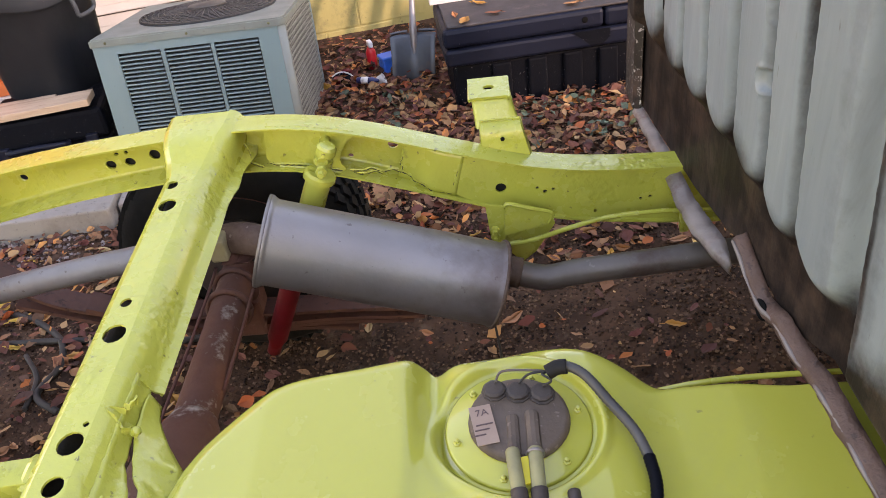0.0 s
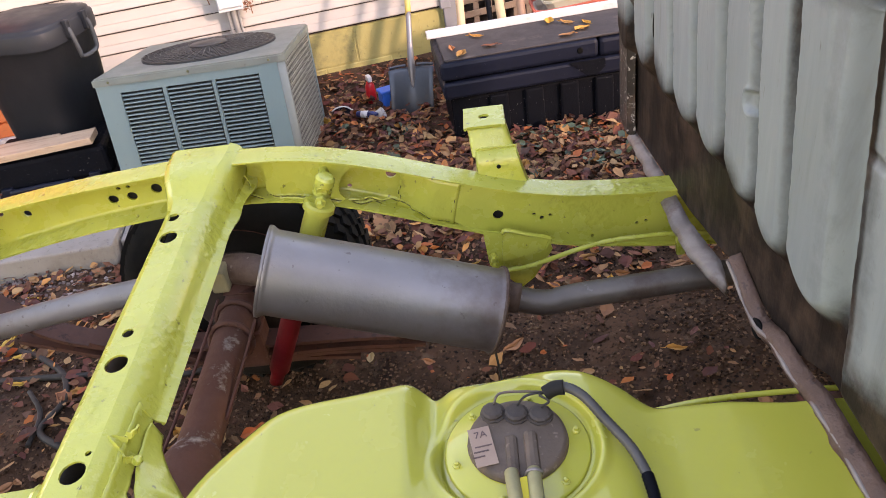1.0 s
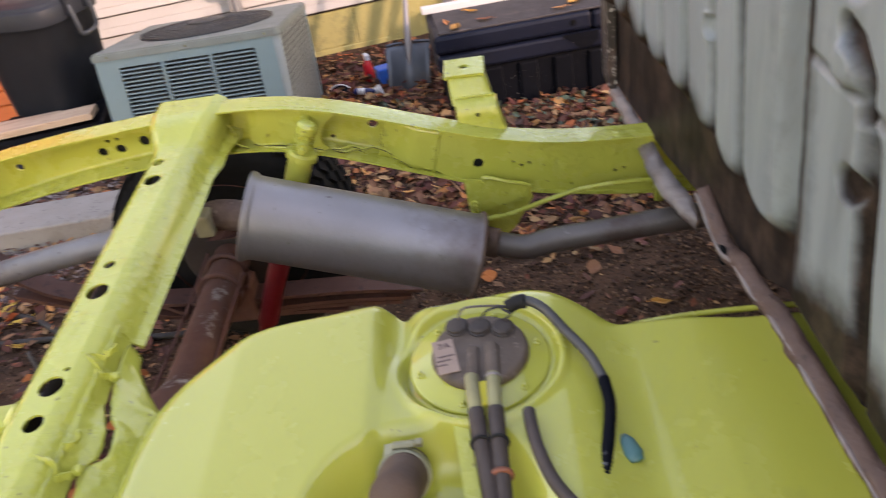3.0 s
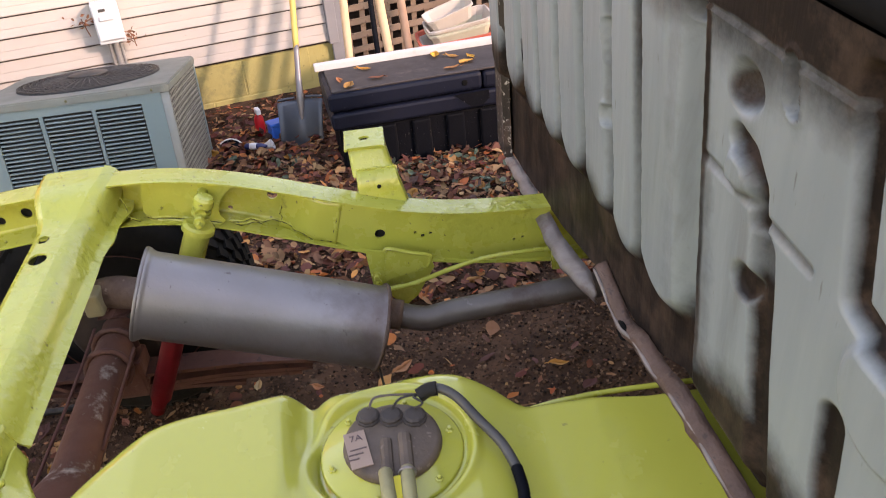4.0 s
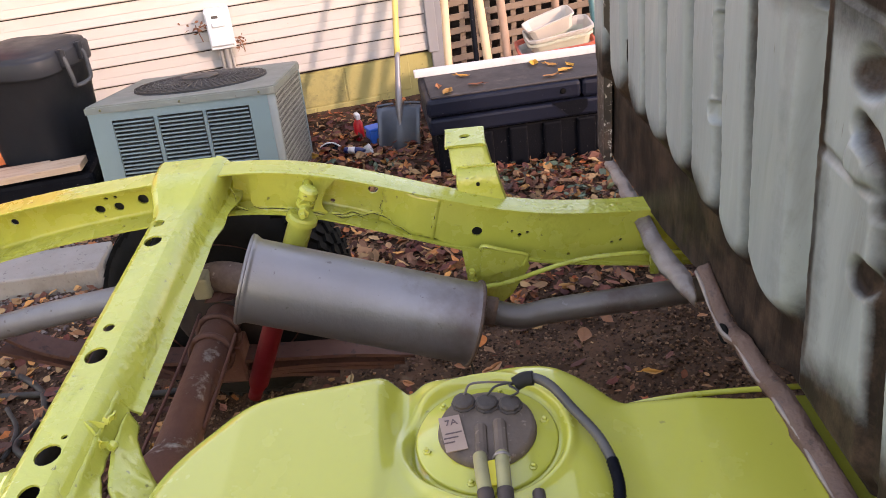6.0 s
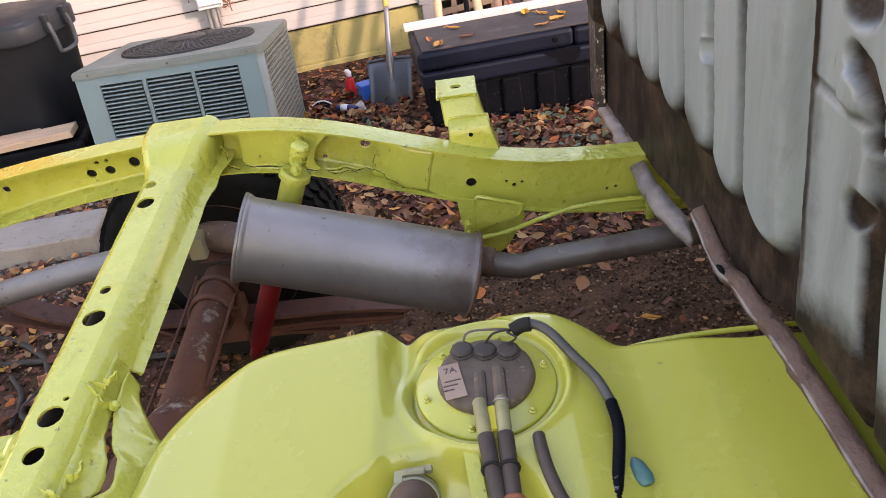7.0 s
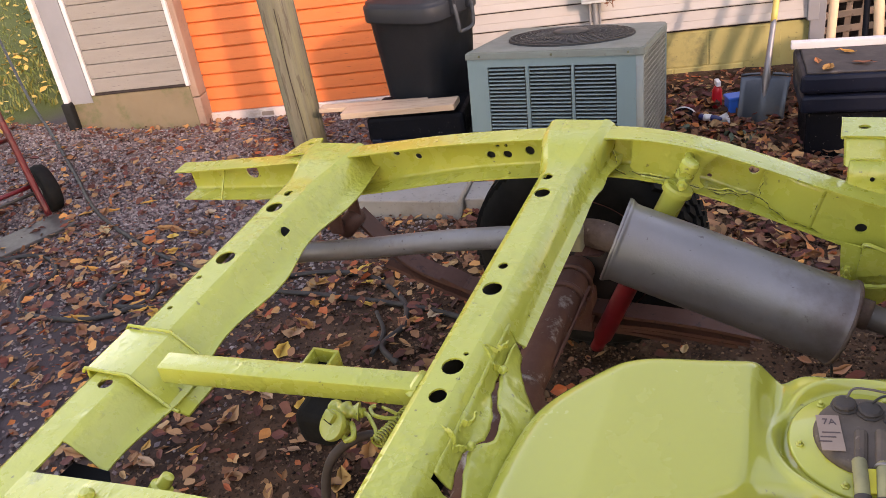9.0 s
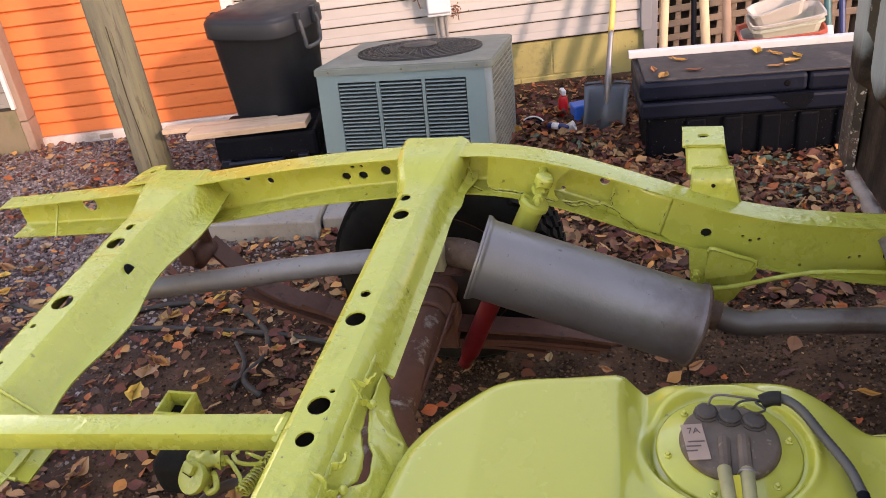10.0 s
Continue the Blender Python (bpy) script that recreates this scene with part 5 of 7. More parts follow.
part("vent_tip", lathe([(0.0, 0), (0.009, 0.002), (0.013, 0.014), (0.010, 0.034), (0.004, 0.044), (0.0, 0.045)], 12, Matrix.Translation((0.278, -0.43, tank_top(0.278, -0.41) + 0.004)) @ Matrix.Rotation(radians(15), 4, "Z") @ Matrix.Rotation(radians(-86), 4, "X") @ Matrix.Diagonal((1, 0.5, 1, 1))), teal, tank, "teal plastic plug")
part("orange_clamp", tube([(0.1066 + 0.0122 * math.cos(a), -0.448, -0.0395 + 0.0122 * math.sin(a)) for a in [2 * math.pi * k / 14 for k in range(15)]], 0.004, 6, per=1), clamp_mat, tank)
FILLER = Matrix.Translation((-0.024, -0.420, -0.062)) @ Matrix.Rotation(radians(52), 4, "X")
filler = part("filler_neck", lathe([(0.0, -0.05), (0.031, -0.05), (0.033, -0.02), (0.033, 0.018), (0.030, 0.024), (0.030, 0.09), (0.0, 0.09)], 24, FILLER), filler_mat, tank, "brown rubber filler hose with a clamp")
part("filler_clamp", lathe([(0.033, -0.014), (0.0365, -0.014), (0.0365, 0.000), (0.033, 0.000)], 24, FILLER), clamp_steel, filler, "dull steel worm clamp")
screw = FILLER @ Matrix.Translation((0.004, 0.036, -0.007))
part("clamp_screw", box((-0.016, 0.0, -0.006), (0.016, 0.010, 0.006), 0.003, screw), clamp_steel, filler)
part("clamp_screw", lathe([(0.006, 0), (0.006, 0.008), (0.003, 0.009), (0.0, 0.009)], 8, screw @ Matrix.Translation((0.016, 0.006, 0)) @ Matrix.Rotation(radians(90), 4, "Y"), smooth=False), clamp_steel, filler)
part("clamp_tail", strip(lambda t: [(-0.036 - 0.012 * t, -0.402 + 0.002 * t, -0.036 - 0.004 * t), (-0.034 - 0.012 * t, -0.388 + 0.002 * t, -0.030 - 0.004 * t)], [0, 0.5, 1], 0.0015), clamp_steel, filler)
part("tank_line", tube([(0.30, -0.136, -0.108), (0.36, -0.132, -0.101), (0.45, -0.128, -0.100), (0.60, -0.128, -0.102)], 0.0048, 10), lime_tank, tank)
part("tank_line", tube([(0.035, 0.36, -0.36), (0.05, 0.33, -0.42), (0.062, 0.28, -0.55)], 0.003, 6), cable_mat, tank)

# hitch receiver, trailer plug and cables under the brace
# The receiver's floor is a black plate for the shade inside its walls.
receiver = part("hitch_receiver", plate([(-0.03, -0.03), (0.03, -0.03), (0.03, 0.03), (-0.03, 0.03)], [], 0.004, lambda a, b, d: (-1.085 + a, 0.048 + b, -0.37 + d)), dark_void, truck, "lime green square hitch receiver")
for a, b, c, d in ((-0.037, -0.037, 0.037, -0.029), (-0.037, 0.029, 0.037, 0.037), (-0.037, -0.029, -0.029, 0.029), (0.029, -0.029, 0.037, 0.029)):
    part("receiver_wall", box((-1.085 + a, 0.034 + b, -0.41), (-1.085 + c, 0.034 + d, -0.325), 0.002), lime, receiver)
part("skid_block", box((-1.14, -0.075, -0.53), (-1.03, 0.035, -0.42), 0.03, seg=4), tyre_mat, receiver)
PLUG = Matrix.Translation((-0.826, -0.282, -0.172)) @ Matrix.Rotation(radians(38), 4, "X") @ Matrix.Rotation(radians(-14), 4, "Y")
plug = part("trailer_plug", lathe([(0.0, -0.030), (0.022, -0.030), (0.024, -0.010), (0.030, -0.006), (0.031, 0.002), (0.029, 0.006), (0.012, 0.008), (0.0, 0.008)], 28, PLUG), lime, truck, "lime green trailer wiring plug with curled wires")
part("plug_cap", box((-0.014, -0.004, 0.004), (0.013, 0.016, 0.018), 0.003, PLUG @ Matrix.Translation((-0.003, 0.010, 0)) @ Matrix.Rotation(radians(-20), 4, "Z")), lime, plug)
part("cap_shadow_gap", box((-0.014, -0.008, 0.007), (0.010, -0.003, 0.009), 0.0005, PLUG @ Matrix.Translation((-0.003, 0.010, 0)) @ Matrix.Rotation(radians(-20), 4, "Z")), dark_void, plug)
part("plug_neck", tube([(-0.846, -0.240, -0.175), (-0.828, -0.243, -0.166), (-0.806, -0.246, -0.166), (-0.786, -0.240, -0.168)], lambda t: 0.016 + 0.004 * math.sin(t * 14), 12), lime, plug)
part("plug_clip", tube([(-0.796, -0.262, -0.180), (-0.784, -0.276, -0.176), (-0.777, -0.292, -0.182), (-0.790, -0.298, -0.188), (-0.800, -0.290, -0.190)], 0.006, 8), lime, plug)
part("plug_nut", lathe([(0.010, -0.008), (0.010, 0.008), (0.006, 0.010), (0.0, 0.010)], 6, Matrix.Translation((-0.782, -0.243, -0.166)) @ Matrix.Rotation(radians(80), 4, "Y"), smooth=False), lime, plug)
part("plug_wire", tube([(-0.782, -0.243, -0.166), (-0.766, -0.246, -0.164), (-0.752, -0.257, -0.168), (-0.736, -0.272, -0.172), (-0.726, -0.292, -0.182)], 0.0042, 8), lime, plug)
part("plug_wire", tube([(-0.763, -0.218, -0.168), (-0.766, -0.230, -0.164), (-0.755, -0.242, -0.166), (-0.738, -0.246, -0.166), (-0.716, -0.246, -0.164), (-0.694, -0.242, -0.162)], 0.0042, 8), lime, plug)
part("plug_wire", tube([(-0.740, -0.226, -0.160), (-0.722, -0.236, -0.152), (-0.700, -0.240, -0.156)], 0.0036, 8), lime, plug)
part("coil_wire", tube([(-0.728 + 0.034 * k / 108 + 0.012 * math.cos(k * 0.85), -0.292 + 0.082 * k / 108, -0.186 + 0.015 * math.sin(k * 0.85) + 0.010 * k / 108) for k in range(109)], 0.0023, 6, per=1), lime, plug)
part("brake_hose", tube([(-0.68, -0.23, -0.24), (-0.73, -0.235, -0.225), (-0.79, -0.26, -0.22), (-0.84, -0.30, -0.25), (-0.86, -0.33, -0.33), (-0.855, -0.35, -0.45)], 0.010, 10), hose_brown, truck, "dusty brown rubber brake hose")
part("shock_mount_stub", lathe([(0.0, 0.0), (0.026, 0.0), (0.028, 0.03), (0.026, 0.10), (0.030, 0.105), (0.030, 0.12), (0.020, 0.125), (0.016, 0.15), (0.0, 0.155)], 18, Matrix.Translation((-1.04, -0.60, -0.15)) @ Matrix.Rotation(radians(35), 4, "Y") @ Matrix.Rotation(radians(-30), 4, "X") @ Matrix.Diagonal((0.7, 0.7, 0.8, 1))), lime, truck, "lime green shock mount beside the rail")
# Flat black sheet that stands for the shade in the open gap.
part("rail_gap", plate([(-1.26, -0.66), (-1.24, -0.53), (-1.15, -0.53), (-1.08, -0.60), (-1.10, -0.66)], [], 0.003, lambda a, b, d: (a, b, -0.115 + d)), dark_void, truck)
for x, v in ((-1.37, -0.63), (-1.06, -0.635)):
    part("rail_bolt", lathe([(0.014, 0), (0.014, 0.005), (0.009, 0.012), (0.0, 0.013)], 12, Matrix.Translation((x, v, lerp(RAIL_TOP, x) + 0.004))), lime, rail_near)

# cab: ribbed rear panel, ragged bottom seam, window and the closed cab behind it


def panel_x(v):
    return 0.535 - 0.075 * v


RIBS = [(0.93, 0.060), (0.757, 0.066), (0.592, 0.066), (0.455, 0.066), (0.314, 0.064), (0.169, 0.064), (0.042, 0.054), (-0.095, 0.074)]
FEET = (-0.03, 0.0, 0.012, 0.022, 0.030, 0.030, 0.018, 0.020)
SLOTS = [(0.154, 0.373, 0.008, 0.036), (-0.107, 0.526, 0.009, 0.030), (0.145, 0.250, 0.014, 0.018), (0.33, 0.50, 0.008, 0.03), (0.187, 0.498, 0.012, 0.038), (0.085, 0.522, 0.010, 0.026), (-0.347, 0.512, 0.012, 0.032)]
HOOK = [(-0.258, 0.412), (-0.290, 0.404), (-0.314, 0.378), (-0.322, 0.334)]
STRIPE = [(-0.338, 0.310), (-0.350, 0.250), (-0.362, 0.180), (-0.382, 0.090), (-0.400, 0.010), (-0.412, -0.060)]
BEND = [(-0.458, 0.56), (-0.471, 0.488), (-0.495, 0.355), (-0.541, 0.340), (-0.60, 0.334)]
LOW_STRIPE = [(-0.505, 0.205), (-0.517, 0.100), (-0.546, 0.000), (-0.556, -0.060)]
CREASE = [(-0.190, 0.352), (-0.300, 0.350), (-0.422, 0.342)]


def lean(w):
    return 0.12 * (w - 0.07)


def to_line(v, w, line):
    """How far a place lies from a bent line."""
    best = 9.0
    p = Vector((v, w))
    for a, b in zip(line, line[1:]):
        a, b = Vector(a), Vector(b)
        t = min(1.0, max(0.0, (p - a).dot(b - a) / (b - a).length_squared))
        best = min(best, (p - a - (b - a) * t).length)
    return best


def rib_height(v, w):
    u = v - lean(w)
    high = 0.0
    for (c, half), foot in zip(RIBS, FEET):
        d = u - c
        if abs(d) < half + 0.02:
            side = smooth_step(half, half - (0.014 if d > 0 else 0.026), abs(d))
            low = smooth_step(foot, foot + 0.05, w - 0.05 * (d / half) ** 2)
            step = 1 - 0.16 * smooth_step(-0.104, -0.114, u) * smooth_step(0.36, 0.47, w) if c == -0.095 else 1.0
            high = max(high, side * low * step * smooth_step(0.545, 0.532, w))
    if u < -0.195:
        high = max(high, 0.85 * smooth_step(-0.200, -0.214, u) * smooth_step(-0.05, 0.0, w) * smooth_step(0.542, 0.533, w))
    return high


def panel_depth(v, w):
    """How far the pressing stands out towards the rear."""
    high = max(rib_height(v, w), 0.86 * smooth_step(0.528, 0.540, w))
    out = 0.030 * high + 0.0025 * high * math.exp(-((w - 0.533) / 0.005) ** 2)
    if v < -0.12:
        out -= 0.024 * smooth_step(1.15, 0.30, math.hypot((v + 0.262) / 0.036, (w - 0.474) / 0.031))
        out -= 0.018 * smooth_step(0.022, 0.006, to_line(v, w, HOOK))
        out -= 0.016 * smooth_step(0.030, 0.012, to_line(v, w, STRIPE))
        out -= 0.012 * smooth_step(1.2, 0.6, math.hypot((v + 0.310) / 0.026, (w - 0.244) / 0.024))
        out += 0.008 * smooth_step(1.1, 0.6, math.hypot((v + 0.270) / 0.028, (w - 0.374) / 0.032))
        out -= 0.005 * smooth_step(0.012, 0.0, to_line(v, w, CREASE))
        out -= 0.020 * smooth_step(0.024, 0.008, to_line(v, w, BEND))
        out -= 0.014 * smooth_step(0.026, 0.010, to_line(v, w, LOW_STRIPE))
        out += 0.012 * smooth_step(1.05, 0.8, math.hypot((v + 0.575) / 0.075, (w - 0.285) / 0.07))
    for cv, cw, rv, rw in SLOTS:
        if abs(v - cv) < 0.04 and abs(w - cw) < 0.07:
            # a pressed slot with round ends and a raised rim
            d = math.hypot(v - cv - 0.2 * (w - cw), max(0.0, abs(w - cw) - (rw - rv))) / rv
            out += 0.0035 * math.exp(-((d - 1.25) / 0.22) ** 2) - 0.013 * smooth_step(1.15, 0.75, d)
    return out + 0.004 * math.sin(v * 3 + w * 2) + 0.0012 * noise.noise(Vector((v * 14, w * 14, 1)))


def undercoat_and_shade(v, w):
    """How dark the panel is coloured: black undercoat left bare by the grey spray at the hem, the pressed grooves and
    the top, and shade painted into slots, dimples and below the top edge.
    """
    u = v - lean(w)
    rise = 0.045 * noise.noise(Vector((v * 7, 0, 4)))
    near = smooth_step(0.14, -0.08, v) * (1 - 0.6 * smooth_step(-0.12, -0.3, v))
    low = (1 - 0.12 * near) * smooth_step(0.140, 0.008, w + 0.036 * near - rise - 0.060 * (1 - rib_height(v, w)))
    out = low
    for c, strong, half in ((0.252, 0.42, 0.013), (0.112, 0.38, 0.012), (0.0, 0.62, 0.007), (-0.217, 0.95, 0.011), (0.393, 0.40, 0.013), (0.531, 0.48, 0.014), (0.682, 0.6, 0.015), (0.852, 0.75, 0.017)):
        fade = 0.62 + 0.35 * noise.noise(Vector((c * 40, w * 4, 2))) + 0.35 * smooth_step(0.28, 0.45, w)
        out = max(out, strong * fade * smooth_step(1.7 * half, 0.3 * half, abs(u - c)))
    # Soft upright bands of shade put into the colour.
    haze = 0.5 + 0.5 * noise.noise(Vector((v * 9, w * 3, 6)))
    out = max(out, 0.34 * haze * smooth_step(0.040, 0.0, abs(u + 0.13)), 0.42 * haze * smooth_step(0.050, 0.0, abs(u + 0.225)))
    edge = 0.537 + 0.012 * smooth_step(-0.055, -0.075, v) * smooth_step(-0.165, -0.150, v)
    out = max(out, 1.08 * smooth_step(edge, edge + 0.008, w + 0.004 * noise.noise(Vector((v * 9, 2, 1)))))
    # Gradient under the top edge: shading and thin spray painted as one.
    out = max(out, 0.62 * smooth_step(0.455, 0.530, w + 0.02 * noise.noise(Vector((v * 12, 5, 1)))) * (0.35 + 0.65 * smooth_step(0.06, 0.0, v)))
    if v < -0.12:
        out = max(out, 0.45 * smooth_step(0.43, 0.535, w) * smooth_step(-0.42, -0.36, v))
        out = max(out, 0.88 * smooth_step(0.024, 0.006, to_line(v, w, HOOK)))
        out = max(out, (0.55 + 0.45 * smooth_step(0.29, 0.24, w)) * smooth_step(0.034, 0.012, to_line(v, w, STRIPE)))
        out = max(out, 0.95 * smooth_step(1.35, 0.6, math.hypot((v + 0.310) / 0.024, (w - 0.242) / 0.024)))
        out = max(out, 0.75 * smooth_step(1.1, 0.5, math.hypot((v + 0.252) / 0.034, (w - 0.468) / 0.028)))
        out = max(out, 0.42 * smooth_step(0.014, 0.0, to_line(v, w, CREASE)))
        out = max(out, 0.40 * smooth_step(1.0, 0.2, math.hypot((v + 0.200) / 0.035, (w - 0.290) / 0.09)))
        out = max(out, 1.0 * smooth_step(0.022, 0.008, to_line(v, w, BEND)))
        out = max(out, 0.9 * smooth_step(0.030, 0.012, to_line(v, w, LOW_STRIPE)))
    # Slot insides are painted dark, as shade.
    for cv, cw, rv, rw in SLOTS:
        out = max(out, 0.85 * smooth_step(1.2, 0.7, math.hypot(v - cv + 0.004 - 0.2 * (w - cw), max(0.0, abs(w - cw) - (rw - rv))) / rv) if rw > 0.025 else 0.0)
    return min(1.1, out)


def build_cab():
    cab = part("cab_rear_panel", bmesh.new(), cab_primer, truck, "ribbed cab rear panel in patchy grey primer over black")
    nv, nw = 600, 190
    verts, faces = [], []
    black = []
    for j in range(nw + 1):
        for i in range(nv + 1):
            v = -0.98 + 1.98 * i / nv
            low = lerp([(-0.98, -0.05), (-0.15, -0.05), (-0.05, -0.10), (0.0, -0.115), (0.18, -0.10), (0.26, -0.135), (0.45, -0.17), (0.62, -0.19), (0.88, -0.215), (1.0, -0.22)], v)
            w = low + (0.60 - low) * j / nw
            verts.append((panel_x(v) - panel_depth(v, w), v, w))
            black.append(undercoat_and_shade(v, w))
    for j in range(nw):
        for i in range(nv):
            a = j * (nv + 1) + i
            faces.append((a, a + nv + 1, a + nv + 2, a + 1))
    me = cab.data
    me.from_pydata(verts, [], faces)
    me.attributes.new("undercoat_and_shade", "FLOAT", "POINT").data.foreach_set("value", black)
    for fc in me.polygons:
        fc.use_smooth = True
    part("panel_back", box((0.62, -0.97, -0.09), (0.66, 0.96, 0.60)), dark_void, cab)

    def seam(a, b, lows, depths):
        def sec(s):
            v = a + (b - a) * s
            z, depth = lerp(lows, v), lerp(depths, v)
            j = 0.005 * noise.noise(Vector((v * 22, 0, 7))) + 0.003 * noise.noise(Vector((v * 75, 3, 1)))
            return [(panel_x(v) - 0.002, v, z + 0.014 + j), (panel_x(v) - 0.42 * depth + j, v, z + 0.009), (panel_x(v) - 0.8 * depth, v, z + 0.007 + j), (panel_x(v) - depth + j, v, z + j), (panel_x(v) - depth + 0.004, v, z - 0.010 + j)]
        return strip(sec, [k / 90 for k in range(91)], 0.004)

    part("bottom_seam", seam(0.23, 0.90, [(0.23, -0.205), (0.27, -0.180), (0.45, -0.215), (0.62, -0.212), (0.90, -0.235)], [(0.23, 0.004), (0.27, 0.036), (0.36, 0.040), (0.5, 0.034), (0.9, 0.022)]), seam_grey, cab, "ragged rusted bottom seam of the cab", True)
    part("bottom_seam", seam(-0.98, 0.185, [(-0.98, -0.084), (-0.17, -0.082), (-0.115, -0.100), (-0.012, -0.106), (0.05, -0.130), (0.12, -0.112), (0.185, -0.090)], [(-0.98, 0.025), (-0.5, 0.025), (-0.31, 0.026), (-0.17, 0.028), (-0.11, 0.027), (0.0, 0.026), (0.2, 0.024)]), seam_rust, cab, "ragged rusted bottom seam of the cab", True)
    # Pale tube laid along the rim as a painted edge highlight.
    part("seam_edge", tube([(panel_x(v) - 0.027 + 0.003 * noise.noise(Vector((v * 30, 1, 2))), v, lerp([(-0.98, -0.084), (-0.17, -0.082), (-0.115, -0.100), (-0.012, -0.106), (0.05, -0.130), (0.12, -0.112), (0.185, -0.090)], v) + 0.003) for v in [-0.9 + 0.036 * k for k in range(31)]], lambda t: 0.0035 + 0.0015 * math.sin(t * 60), 6, per=2), seam_grey, cab, "pale strip standing for the highlight on the seam edge")
    part("corner_flange", strip(lambda w: [(panel_x(0.965) - 0.004, 0.885, w), (panel_x(0.965) - 0.022, 0.900 + 0.002 * noise.noise(Vector((w * 9, 0, 3))), w), (panel_x(0.965) - 0.024, 0.985, w), (panel_x(1.0) - 0.012, 1.004, w)], [-0.225 + 0.03 * k for k in range(28)], 0.004), speckled_mat, cab, "black corner flange speckled with chipped paint")
    # Black disc laid on the seam for the dark inside of a slot.
    part("seam_slot", lathe([(0.0, -0.002), (0.010, -0.002), (0.010, 0.002), (0.0, 0.003)], 12, Matrix.Translation((panel_x(0.035) - 0.026, 0.035, -0.122)) @ Matrix.Rotation(radians(-70), 4, "Y") @ Matrix.Diagonal((1.3, 2.4, 1, 1))), dark_void, cab)
    part("corner_pillar", strip(lambda w: [(panel_x(1.0) - 0.006, 1.0, w), (panel_x(1.0) - 0.018, 1.015, w), (panel_x(1.0) - 0.008, 1.032, w), (panel_x(1.0) + 0.06, 1.04, w)], [-0.24 + 0.05 * k for k in range(28)], 0.004), gasket, cab, "rusty edge of the cab corner")
    part("paint_drip", tube([(panel_x(0.67) - 0.024, 0.672, 0.190), (panel_x(0.67) - 0.026, 0.668, 0.165), (panel_x(0.67) - 0.024, 0.672, 0.140)], 0.006, 6), dark_void, cab)
    for dv, dw in ((0.0, 0.0), (-0.012, -0.016)):
        part("chip", lathe([(0.0, 0.0), (0.005, 0.0), (0.004, 0.0015), (0.0, 0.002)], 8, Matrix.Translation((panel_x(0.21) - 0.022, 0.212 + dv, 0.302 + dw)) @ Matrix.Rotation(radians(-90), 4, "Y")), dark_void, cab)
    part("window_seal", tube([(0.605, -0.97, 0.612), (0.570, -0.5, 0.612), (0.535, 0.0, 0.610), (0.497, 0.5, 0.612), (0.464, 0.95, 0.612)], 0.020, 10), dark_void, cab)
    part("rear_window", strip(lambda w: [(panel_x(v) + 0.02 + 0.25 * (w - 0.61), v, w) for v in (-0.97, -0.3, 0.4, 0.98)], [0.61, 0.8, 1.0], 0.004), dark_void, cab)
    shell = part("cab_shell", box((0.70, -0.98, 0.95), (1.9, 1.0, 1.02), 0.05), cab_primer, cab)
    part("cab_side", box((0.50, 0.96, -0.18), (1.9, 1.03, 0.98), 0.02), cab_primer, shell)
    part("cab_side", box((0.64, -1.03, -0.12), (1.9, -0.98, 0.98), 0.02), cab_primer, shell)
    part("cab_floor", box((0.62, -0.98, -0.10), (1.9, 0.97, -0.06), 0.0), rust, shell)
    part("cab_front", box((1.86, -0.98, -0.06), (1.9, 0.97, 0.98), 0.0), cab_primer, shell)
    return cab


build_cab()
part("front_axle_stand", box((1.5, -0.5, -0.86), (1.75, 0.6, -0.35), 0.04), rust, truck)

# ---- things in the yard ----


